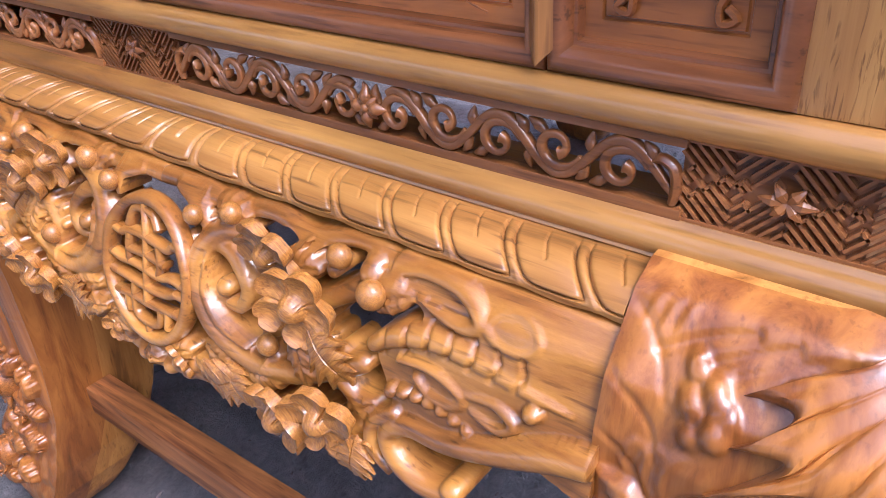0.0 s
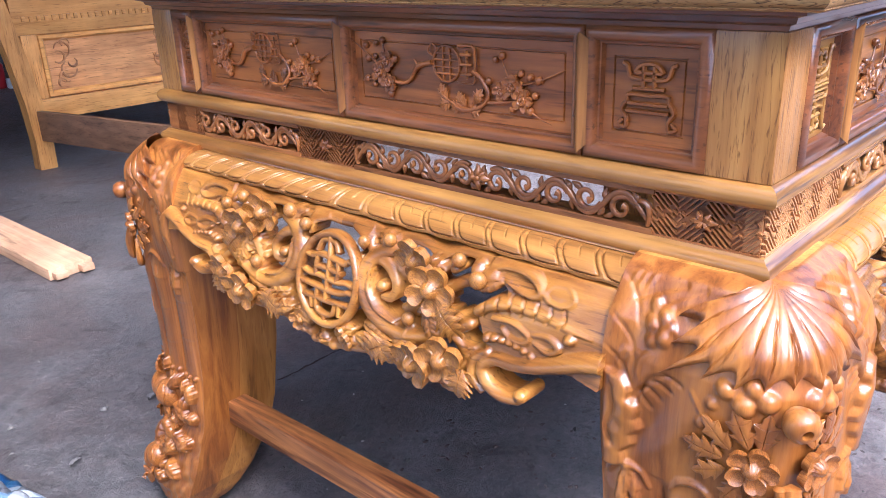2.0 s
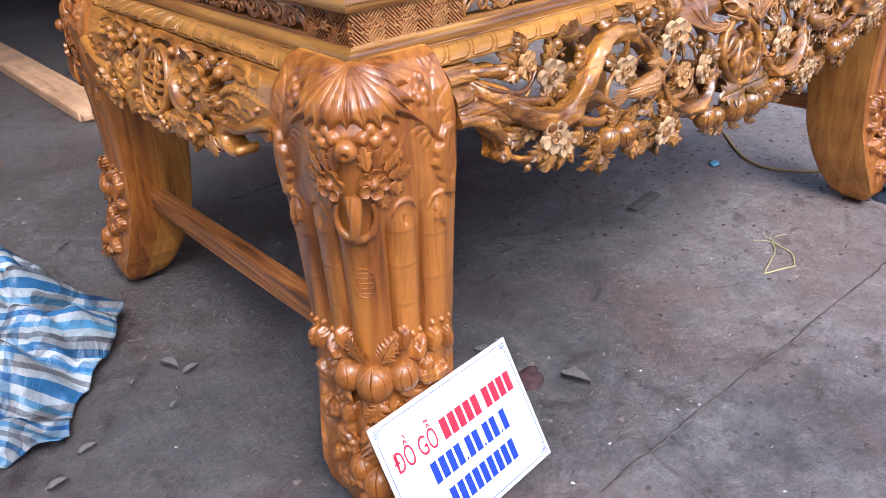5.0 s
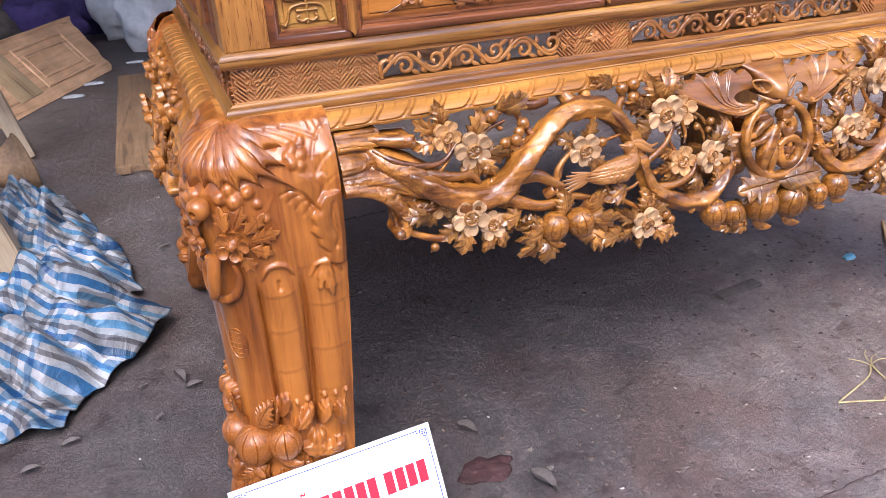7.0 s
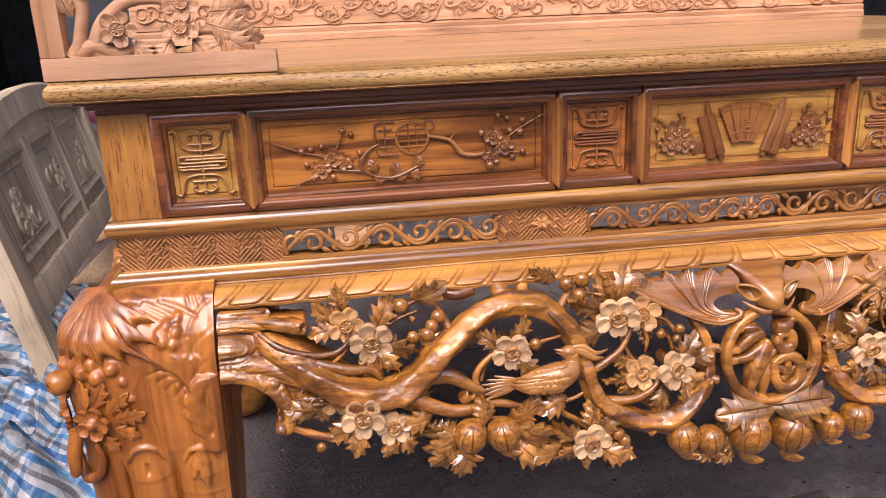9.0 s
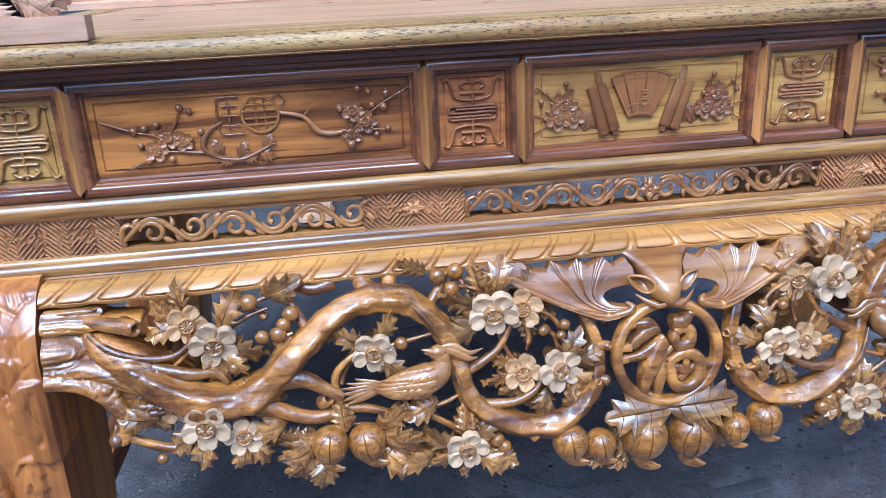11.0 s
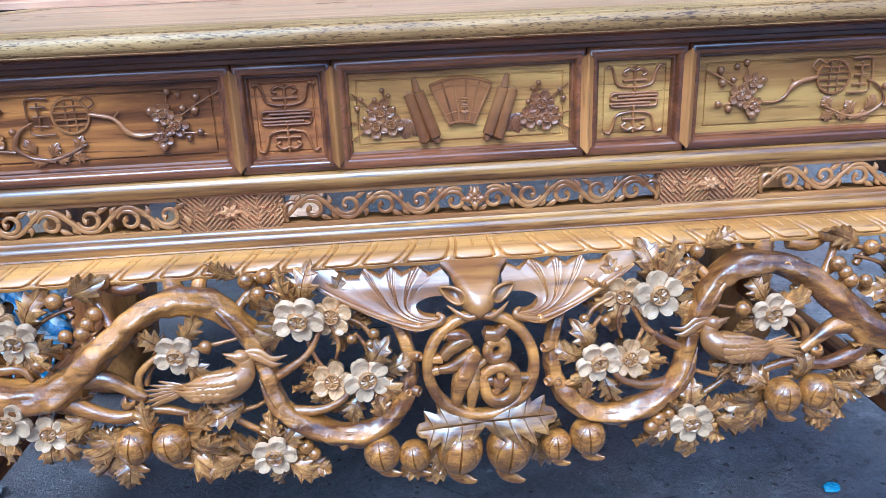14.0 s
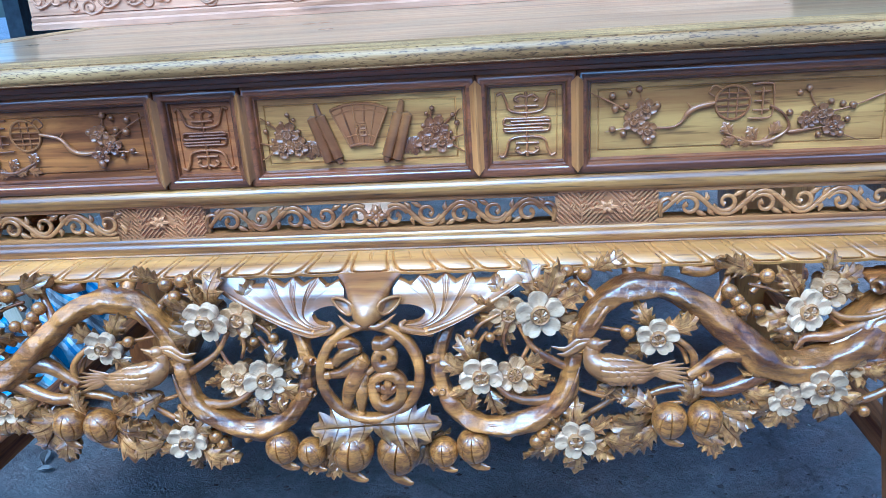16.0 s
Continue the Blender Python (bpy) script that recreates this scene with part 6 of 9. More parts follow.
# round medallion with the blessing sign
def medallion_front():
    c, cz, R = 1.056, 0.779, 0.0805
    P = lambda u, v, d=0.012: FRONT.ap(c + R * u, cz + R * v, d)
    gs = [tube([P(math.cos(2 * math.pi * q / 24), math.sin(2 * math.pi * q / 24)) for q in range(24)], 0.0085, 18, 2, True, flat=1.4, out=FRONT.n, square=0.75)]
    S = lambda r, *q: gs.append(tube([P(*v, 0.012) for v in q], [1.22 * w for w in r], 16, 5, out=FRONT.n, flat=1.3, square=0.7))
    S([0.006, 0.009, 0.006], (-0.62, 0.62), (-0.40, 0.62), (-0.22, 0.52))
    S([0.006, 0.009, 0.008, 0.006], (-0.72, 0.20), (-0.50, 0.42), (-0.28, 0.50), (-0.20, 0.42))
    S([0.005, 0.008, 0.008], (-0.80, -0.02), (-0.55, 0.02), (-0.30, 0.16), (-0.08, 0.32))
    S([0.010, 0.012, 0.005], (-0.12, 0.28), (-0.28, -0.05), (-0.45, -0.45), (-0.50, -0.78))
    S([0.005, 0.010, 0.004], (-0.10, -0.02), (-0.18, -0.38), (-0.22, -0.84))
    S([0.004, 0.005, 0.004], (-0.30, -0.10), (-0.05, 0.02), (0.10, 0.12))
    S([0.008, 0.010, 0.006], (0.10, 0.62), (0.30, 0.60), (0.46, 0.72))
    S([0.006, 0.008, 0.008, 0.007], (0.16, 0.40), (0.14, 0.22), (0.26, 0.12), (0.44, 0.20), (0.44, 0.42), (0.28, 0.48), (0.16, 0.40))
    S([0.007, 0.008, 0.008, 0.008, 0.006], (0.02, -0.20), (0.10, -0.62), (0.34, -0.74), (0.58, -0.58), (0.62, -0.22), (0.44, -0.04), (0.22, -0.06), (0.02, -0.20))
    S([0.005, 0.006, 0.004], (0.20, -0.30), (0.34, -0.42), (0.52, -0.30))
    S([0.005, 0.006, 0.004], (0.36, -0.12), (0.34, -0.40), (0.22, -0.56))
    S([0.006, 0.006], (0.24, 0.10), (0.26, 0.0), (0.24, -0.08))
    for p, q in (((-0.62, 0.62), (-0.75, 0.70)), ((-0.72, 0.2), (-0.98, 0.2)), ((-0.8, -0.02), (-1.0, -0.05)), ((-0.5, -0.78), (-0.58, -0.85)), ((0.46, 0.72), (0.6, 0.82)), ((0.62, -0.3), (0.95, -0.32)), ((-0.22, -0.84), (-0.25, -0.98)), ((0.34, -0.74), (0.36, -0.95)), ((0.3, 0.6), (0.28, 0.48)), ((0.2, -0.3), (0.06, -0.32))):
        S([0.006, 0.006], p, q)
    return gs


ring, *strokes = medallion_front()
part("medallion", ring, AMBER_X, apron, "round medallion with curling blessing sign", 60)
for geo in strokes:
    part("sign_stroke", geo, AMBER_X, apron, "", 60)


def bat():
    """Carved bat: fluted wings that sweep down to curled tips, a flat head with hollow ears and a short snout."""
    gs = []
    for s in (-1, 1):
        P = lambda a, z, d: FRONT.ap(MID - 0.002 + s * a, z, d)
        nt, nf = 170, 26
        inner = ((0.060, 0.861), (0.084, 0.863), (0.092, 0.874))
        outer = ((0.056, 0.858), (0.094, 0.843), (0.150, 0.862))
        rope_t = (0.0, 0.07, 0.13, 0.22, 0.37, 0.53, 0.75, 1.0)
        rope_a = (0.040, 0.040, 0.052, 0.084, 0.125, 0.166, 0.220, 0.282)
        rope_z = (0.884, 0.908, 0.922, 0.925, 0.926, 0.927, 0.929, 0.932)
        ribs = (0.22, 0.37, 0.53)
        V = []
        for i in range(nt):
            t = i / (nt - 1)
            line = [Vector((p[0] + (q[0] - p[0]) * t ** 0.9, p[1] + (q[1] - p[1]) * t, 0)) for p, q in zip(inner, outer)]
            end = Vector((float(np.interp(t, rope_t, rope_a)), float(np.interp(t, rope_t, rope_z)), 0))
            line.append(line[-1].lerp(end, 0.5) + Vector((0.006 - 0.004 * t, 0.004 - 0.005 * t, 0)))
            line = smooth_path(line + [end], 8)
            gap = min((abs(t - r) for r in ribs))
            cut = 0.0 if t > 0.72 or t < 0.12 else 0.13 * min(1, gap / 0.075) ** 0.6
            for j in range(nf):
                f = j / (nf - 1) * (1 - cut)
                x = f * (len(line) - 1)
                k = min(int(x), len(line) - 2)
                p = line[k].lerp(line[k + 1], x - k)
                groove = sum(math.exp(-((t - r + e * (0.3 + 0.7 * f)) / 0.0055) ** 2) for r in ribs for e in (-0.026, -0.006, 0.014)) * min(1, f * 4) * (1 - 0.4 * f)
                lip = math.exp(-((1 - t) / 0.10) ** 2)
                web = sum(math.exp(-((t - r) / 0.07) ** 2) for r in ribs)
                V.append(P(p.x, p.y, 0.002 + 0.018 * math.exp(-(f / 0.34) ** 2) + 0.009 * lip + 0.0012 * web - 0.0026 * groove))
        k = len(V)
        V = V + [v - FRONT.n * 0.014 for v in V]
        F = grid_faces(nf, nt)
        F = F + [tuple(q + k for q in f) for f in F]
        rim = [i * nf for i in range(nt)] + [(nt - 1) * nf + j for j in range(1, nf)] + [i * nf + nf - 1 for i in range(nt - 2, -1, -1)] + list(range(nf - 2, 0, -1))
        F += [(rim[i], rim[(i + 1) % len(rim)], rim[(i + 1) % len(rim)] + k, rim[i] + k) for i in range(len(rim))]
        gs.append((V, F))
        gs.append(tube([P(0.062, 0.866, 0.018), P(0.055, 0.862, 0.022), P(0.058, 0.855, 0.022), P(0.075, 0.849, 0.018), P(0.096, 0.846, 0.012), P(0.150, 0.864, 0.008), P(0.215, 0.896, 0.008), P(0.280, 0.930, 0.002)], [0.003, 0.005, 0.006, 0.006, 0.005, 0.0045, 0.0045, 0.003], 10, 6))
        # hollow ear: a raised rim round a deep bowl, leaning inwards
        em = FRONT.basis(FRONT.ap(MID - 0.002 + s * 0.037, 0.893, 0.024), s * 26, 1, 10, s * 24)
        ell = lambda q, r: (0.0205 * r * math.cos(q), 0.0110 * r * math.sin(q) * (1 - 0.35 * s * math.cos(q)))
        gs.append(tube([em @ Vector((*ell(q * 0.5236, 1.0), 0.001)) for q in range(12)], 0.0026, 8, 3, True))
        gs.append(([em @ Vector((*ell(q * 2 * math.pi / 24, r), -0.011 * (1 - r * r))) for r in (1.0, 0.9, 0.75, 0.55, 0.3, 0.05) for q in range(24)], grid_faces(24, 6, True)))
        gs.append(tube([P(0.002, 0.866, 0.034), P(0.016, 0.862, 0.034), P(0.032, 0.868, 0.028), P(0.046, 0.876, 0.018)], [0.003, 0.0042, 0.0035, 0.001], 10, 5, flat=0.5, out=FRONT.n))
    V, nu, nv = [], 33, 23
    for j in range(nv):
        f = j / (nv - 1)
        z = 0.930 - 0.066 * f
        half = float(np.interp(f, (0, 0.10, 0.25, 0.5, 0.75, 0.92, 1), (0.056, 0.050, 0.040, 0.033, 0.030, 0.026, 0.013)))
        for i in range(nu):
            q = -1 + 2 * i / (nu - 1)
            dome = 0.036 * math.sin(math.pi * min(1, 0.04 + 0.70 * f)) ** 1.3 * math.sqrt(max(0, 1 - q ** 2)) + 0.006 * math.exp(-((f - 0.3) / 0.2) ** 2) * math.exp(-((abs(q) - 0.55) / 0.3) ** 2)
            V.append(FRONT.ap(MID - 0.002 + q * half, z, 0.001 + dome + 0.014 * f * (1 - q * q)))
    k = len(V)
    gs.append((V + [v - FRONT.n * 0.03 for v in V], grid_faces(nu, nv) + [(i, i + nu, i + nu + k, i + k) for j in range(nv - 1) for i in (j * nu, j * nu + nu - 1)] + [(i, i + 1, i + 1 + k, i + k) for i in range((nv - 1) * nu, nv * nu - 1)]))
    return joined(*gs)


part("bat", bat(), BATW, apron, "carved bat with spread ribbed wings", 60)


def bird(k):
    """Carved bird on the vine: plump body, layered wing, tail fan, head turned back with a crest."""
    P = lambda a, z, d=0.02: FRONT.ap(mirrored(a, k), z, d)
    s = 1 if k == 0 else -1
    gs = [tube([P(0.604, 0.776, 0.016), P(0.625, 0.777, 0.018), P(0.655, 0.780, 0.020), P(0.685, 0.784, 0.020), P(0.706, 0.794, 0.018), P(0.714, 0.810, 0.016), P(0.712, 0.824, 0.018)], [0.008, 0.018, 0.026, 0.029, 0.025, 0.017, 0.014], 20, 6),
          moved(ball((0, 0, 0), 0.0148, (1.1, 0.95, 0.9), 16, 10), FRONT.basis(P(0.707, 0.830, 0.020), 10 * s)),
          tube([P(0.700, 0.834, 0.026), P(0.690, 0.838, 0.028), P(0.678, 0.841, 0.026)], [0.0075, 0.0045, 0.0008], 10, 4),
          tube([P(0.699, 0.830, 0.025), P(0.690, 0.832, 0.026), P(0.682, 0.833, 0.025)], [0.0055, 0.003, 0.0006], 8, 4),
          moved(ball((0, 0, 0), 0.0026, (1, 1, 0.7), 10, 6), FRONT.basis(P(0.703, 0.834, 0.0335)))]
    gs += [tube([P(0.715, 0.836, 0.020), P(0.738, 0.826 + e, 0.020), P(0.762, 0.812 + e, 0.020), P(0.780 + e, 0.812 + 1.5 * e, 0.018)], [0.006, 0.0085, 0.006, 0.0008], 10, 5, flat=0.5, out=FRONT.n) for e in (0.0, 0.010)]
    # wing: short coverts over long flight feathers, each with its own rounded edge
    for row, (a0, z0, da, dz, cnt, ln, wd, q) in enumerate(((0.698, 0.810, -0.0110, -0.0020, 5, 0.024, 0.0075, 202), (0.700, 0.799, -0.0120, -0.0014, 5, 0.026, 0.0080, 198), (0.700, 0.788, -0.0125, -0.0010, 5, 0.028, 0.0082, 194), (0.696, 0.777, -0.0130, -0.0006, 4, 0.028, 0.0080, 190), (0.688, 0.767, -0.0130, 0.0, 4, 0.026, 0.0070, 186))):
        for c in range(cnt):
            t = radians(q)
            a, z = a0 + da * c, z0 + dz * c
            body = float(np.interp(a, (0.604, 0.625, 0.655, 0.685, 0.706, 0.714), (0.008, 0.018, 0.026, 0.029, 0.025, 0.017)))
            off = z - float(np.interp(a, (0.604, 0.655, 0.685, 0.706, 0.714), (0.776, 0.780, 0.784, 0.794, 0.810)))
            d = 0.0215 + math.sqrt(max(0.0, body * body - off * off)) - 0.0012 * c
            gs.append(tube([P(a, z, d), P(a + 0.55 * ln * math.cos(t), z + 0.55 * ln * math.sin(t), d + 0.0015), P(a + ln * math.cos(t), z + ln * math.sin(t), d - 0.0035)], [wd * 0.7, wd, wd * 0.35], 12, 4, flat=0.34, out=FRONT.n))
    for a, z, q, ln in ((0.650, 0.796, 190, 0.050), (0.650, 0.789, 189, 0.058), (0.648, 0.782, 188, 0.062), (0.646, 0.775, 187, 0.056), (0.644, 0.768, 185, 0.046)):
        t = radians(q)
        gs.append(tube([P(a, z, 0.044), P(a + 0.5 * ln * math.cos(t), z + 0.5 * ln * math.sin(t), 0.038), P(a + ln * math.cos(t), z + ln * math.sin(t), 0.018)], [0.0045, 0.0066, 0.0008], 10, 5, flat=0.35, out=FRONT.n))
    for q, ln in ((166, 0.062), (174, 0.076), (181, 0.086), (188, 0.092), (195, 0.094), (202, 0.088)):
        t = radians(q)
        gs.append(tube([P(0.618, 0.777, 0.014), P(0.618 + 0.5 * ln * math.cos(t), 0.777 + 0.5 * ln * math.sin(t), 0.016), P(0.618 + ln * math.cos(t), 0.777 + ln * math.sin(t), 0.010)], [0.0035, 0.0062, 0.0012], 10, 5, flat=0.35, out=FRONT.n))
    for da in (0.0, 0.030):
        gs.append(tube([P(0.638 + da, 0.757, 0.016), P(0.646 + da, 0.738, 0.018), P(0.660 + da, 0.716 + 0.2 * da, 0.014)], [0.0055, 0.0028, 0.0018], 8, 4))
        gs += [tube([P(0.658 + da, 0.720 + 0.2 * da, 0.014), P(0.658 + da + e, 0.709 + 0.2 * da, 0.016)], [0.0018, 0.0009], 6, 1) for e in (-0.008, 0.0, 0.010)]
    c = P(0.684, 0.782, 0.006)
    V, F = joined(*gs)
    return [c + 0.82 * (v - c) for v in V], F


for k in (0, 1):
    part("bird", bird(k), BIRDW, apron, "carved bird with folded feathered wings", 40)

# rear apron, seen through the piercings
part("rear_apron", box(0.15, L - 0.15, D - 0.01, D + 0.03, 0.85, 0.92, 0.004), AMBER_X, table, "plain rear apron board")
part("end_apron", box(L - 0.01, L + 0.03, 0.15, D - 0.15, 0.85, 0.92, 0.004), AMBER_Y, table, "plain end apron board")


# ---------------------------------------------------------------- side apron
def side_board():
    """The pierced side apron carved from one board: end plates with horns and hooks, C-scrolls, leafy vine and garland."""
    a_s, z_s = np.arange(0.1435, D / 2 + 0.001, 0.0021), np.arange(0.668, 0.9225, 0.0021)
    A, Z = np.meshgrid(a_s, z_s)
    lump = np.array([[noise.noise(Vector((a * 42, z * 42, 1.7))) for a in a_s] for z in z_s])
    H = -0.022 + 0.006 * lump
    plate = inside_poly(A, Z, densify([(0.10, 0.94), (0.30, 0.94), (0.345, 0.914), (0.318, 0.895), (0.305, 0.880), (0.340, 0.862), (0.345, 0.838), (0.325, 0.800), (0.285, 0.772), (0.215, 0.798), (0.10, 0.80)], 4))
    H = np.where(plate, np.maximum(H, 0.002 + 0.003 * np.sin(40 * A + 20 * Z)), H)
    S = lambda pts, r, lift=0.0: stroke_relief(H, A, Z, pts, r, lift)
    K = lambda a, z, r, lift=0.0: knob_relief(H, A, Z, a, z, r, lift)
    Lf = lambda a0, z0, q, ln, wd, lift=0.0: leaf_relief(H, A, Z, a0, z0, a0 - ln * math.cos(radians(q)), z0 + ln * math.sin(radians(q)), wd, lift)
    # end plate: bean-shaped loops, ribbed horn, beads, bottom arm and hook
    S([(0.335, 0.910), (0.300, 0.917), (0.266, 0.912), (0.250, 0.898), (0.270, 0.890), (0.310, 0.898)], [0.003, 0.006, 0.007, 0.007, 0.005, 0.002], 0.0015)
    S([(0.246, 0.898), (0.236, 0.910), (0.214, 0.912), (0.200, 0.900), (0.212, 0.890), (0.232, 0.890), (0.246, 0.898)], [0.004, 0.005], 0.002)
    S([(0.345, 0.850), (0.322, 0.866), (0.290, 0.874), (0.250, 0.873), (0.205, 0.866), (0.165, 0.860)], [0.009, 0.010, 0.010, 0.009, 0.006, 0.001], 0.0)
    for q in range(7):
        cut_relief(H, A, Z, [(0.338 - q * 0.021, 0.842 + 0.022 * min(1, q / 2.5)), (0.333 - q * 0.021, 0.856 + 0.018 * min(1, q / 2)), (0.336 - q * 0.021, 0.872 + 0.014 * min(1, q / 2))], 0.0018, 0.004)
    S([(0.318, 0.846), (0.285, 0.850), (0.255, 0.838), (0.262, 0.826), (0.285, 0.826), (0.300, 0.836)], [0.004, 0.005, 0.0055, 0.005, 0.004], 0.003)
    S([(0.250, 0.842), (0.225, 0.846), (0.208, 0.834), (0.222, 0.824), (0.244, 0.830)], [0.004, 0.0055, 0.0055, 0.004], 0.003)
    for q in range(7):
        K(0.322 - q * 0.0125, 0.813 + 0.006 * math.sin(q * 0.6), 0.0072 - 0.0003 * q, 0.004)
    K(0.195, 0.852, 0.008, 0.003)
    S([(0.12, 0.838), (0.165, 0.828), (0.215, 0.806), (0.262, 0.790), (0.300, 0.786), (0.322, 0.768), (0.312, 0.745), (0.285, 0.732), (0.258, 0.735)], [0.014, 0.014, 0.013, 0.012, 0.011, 0.011, 0.012, 0.012, 0.010], 0.002)
    K(0.252, 0.744, 0.012, 0.004)
    S([(0.318, 0.792), (0.338, 0.772), (0.338, 0.745), (0.318, 0.722)], [0.007, 0.008, 0.008, 0.004], 0.004)
    # C-scrolls beside the medallion
    S([(0.512, 0.896), (0.548, 0.888), (0.572, 0.860), (0.568, 0.820), (0.540, 0.786), (0.495, 0.768), (0.445, 0.774), (0.400, 0.798), (0.355, 0.826)], [0.006, 0.012, 0.016, 0.018, 0.018, 0.015, 0.014, 0.014, 0.012], 0.0)
    S([(0.556, 0.868), (0.556, 0.828), (0.532, 0.798), (0.492, 0.784)], [0.002, 0.005, 0.005, 0.002], 0.012)
    S([(0.560, 0.880), (0.525, 0.872), (0.504, 0.848), (0.510, 0.822), (0.530, 0.818)], [0.010, 0.011, 0.011, 0.010, 0.008], -0.002)
    K(0.532, 0.838, 0.012, 0.002)
    S([(0.430, 0.858), (0.455, 0.832), (0.470, 0.804), (0.460, 0.782)], [0.012, 0.011, 0.010, 0.008], 0.0)
    S([(0.335, 0.900), (0.375, 0.885), (0.410, 0.865), (0.452, 0.852)], [0.012, 0.011, 0.010, 0.009], -0.004)
    S([(0.335, 0.912), (0.385, 0.918), (0.440, 0.908), (0.490, 0.916), (0.545, 0.908), (0.600, 0.916), (0.655, 0.916)], [0.006, 0.008, 0.007, 0.009, 0.007, 0.011, 0.012], -0.008)
    S([(0.575, 0.892), (0.590, 0.905), (0.620, 0.914)], [0.009, 0.010, 0.009], -0.002)
    # garland along the lower edge
    S([(0.300, 0.735), (0.345, 0.728), (0.395, 0.712), (0.460, 0.708), (0.530, 0.712), (0.600, 0.698), (0.655, 0.690)], [0.008, 0.009, 0.010, 0.010, 0.010, 0.011, 0.013], -0.004)
    S([(0.375, 0.796), (0.352, 0.774), (0.362, 0.748), (0.388, 0.722)], [0.010, 0.009, 0.009, 0.007], 0.0)
    S([(0.562, 0.800), (0.552, 0.762), (0.565, 0.728)], [0.009, 0.009, 0.008], -0.004)
    for a0, z0, q, ln, wd, lift in ((0.436, 0.846, -70, 0.075, 0.024, 0.006), (0.402, 0.852, 200, 0.060, 0.022, 0.002), (0.470, 0.880, 10, 0.060, 0.022, 0.0), (0.480, 0.842, -40, 0.055, 0.02, -0.004), (0.500, 0.752, 15, 0.065, 0.022, 0.004), (0.470, 0.752, 210, 0.05, 0.02, 0.0), (0.530, 0.745, -35, 0.060, 0.022, 0.002),
                                  (0.560, 0.762, -20, 0.060, 0.022, 0.004), (0.590, 0.742, 160, 0.055, 0.02, 0.002), (0.575, 0.735, -15, 0.075, 0.024, 0.006), (0.625, 0.720, 25, 0.050, 0.02, 0.006), (0.630, 0.735, 150, 0.050, 0.02, 0.002), (0.600, 0.772, 60, 0.045, 0.018, 0.0), (0.395, 0.745, -30, 0.055, 0.02, 0.002),
                                  (0.370, 0.762, 40, 0.045, 0.018, -0.002), (0.420, 0.735, 200, 0.055, 0.02, 0.0), (0.450, 0.725, -10, 0.060, 0.020, 0.004), (0.640, 0.700, 180, 0.060, 0.02, 0.006), (0.515, 0.905, 170, 0.05, 0.017, -0.002), (0.590, 0.880, 80, 0.04, 0.016, -0.004), (0.360, 0.880, 20, 0.05, 0.018, -0.004), (0.415, 0.800, 60, 0.04, 0.018, 0.0), (0.350, 0.720, 190, 0.05, 0.016, 0.0)):
        Lf(a0, z0, q, ln, wd, lift)
    for a, z, r in ((0.610, 0.712, 0.013), (0.585, 0.716, 0.012), (0.598, 0.700, 0.012), (0.655, 0.706, 0.014), (0.632, 0.690, 0.012), (0.545, 0.722, 0.011), (0.500, 0.726, 0.010), (0.358, 0.735, 0.010), (0.595, 0.870, 0.009), (0.588, 0.792, 0.010), (0.480, 0.815, 0.008), (0.378, 0.828, 0.010), (0.362, 0.905, 0.011), (0.398, 0.897, 0.010)):
        K(a, z, r, 0.0)
    # what is cut away: the outline below and the openings
    low = np.interp(A, (0.14, 0.19, 0.225, 0.25, 0.30, 0.34, 0.40, 0.47, 0.55, 0.60, 0.66), (0.824, 0.806, 0.786, 0.730, 0.716, 0.714, 0.704, 0.696, 0.700, 0.686, 0.676)) + 0.008 * np.abs(np.sin(A * 75))
    keep = (Z > low) | (H > -0.003)
    ring = ((A - 0.650) / 0.064) ** 2 + ((np.where(Z < 0.86, 0.86 - 0.84 * (0.86 - Z), Z) - 0.826) / 0.066) ** 2 < 1
    H[ring] = -0.05
    gaps = ring.copy()
    for hole in ([(0.345, 0.895), (0.375, 0.902), (0.430, 0.900), (0.470, 0.908), (0.430, 0.888), (0.385, 0.878)], [(0.520, 0.862), (0.548, 0.866), (0.552, 0.835), (0.530, 0.806), (0.500, 0.800), (0.490, 0.818)], [(0.575, 0.895), (0.600, 0.905), (0.625, 0.904), (0.600, 0.885)], [(0.360, 0.815), (0.400, 0.790), (0.395, 0.760), (0.370, 0.750), (0.350, 0.775)],
                 [(0.430, 0.762), (0.480, 0.756), (0.470, 0.735), (0.420, 0.728)], [(0.575, 0.800), (0.590, 0.790), (0.590, 0.760), (0.570, 0.755)], [(0.465, 0.870), (0.500, 0.885), (0.500, 0.850), (0.480, 0.835)], [(0.300, 0.770), (0.330, 0.768), (0.345, 0.740), (0.330, 0.726), (0.318, 0.745)], [(0.205, 0.792), (0.262, 0.777), (0.292, 0.772), (0.294, 0.756), (0.262, 0.764), (0.232, 0.768)], [(0.405, 0.850), (0.425, 0.845), (0.445, 0.815), (0.435, 0.790), (0.400, 0.808), (0.385, 0.832)], [(0.510, 0.755), (0.535, 0.765), (0.545, 0.735), (0.515, 0.728)]):
        gaps |= inside_poly(A, Z, densify(hole, 4))
    keep &= ~(gaps & (H < 0.003))
    keep &= ~ring
    keep &= (H > -0.0125) | (plate & ~gaps)
    z_s = np.where(z_s < 0.86, 0.86 - 0.84 * (0.86 - z_s), z_s)
    return a_s, z_s, H, keep


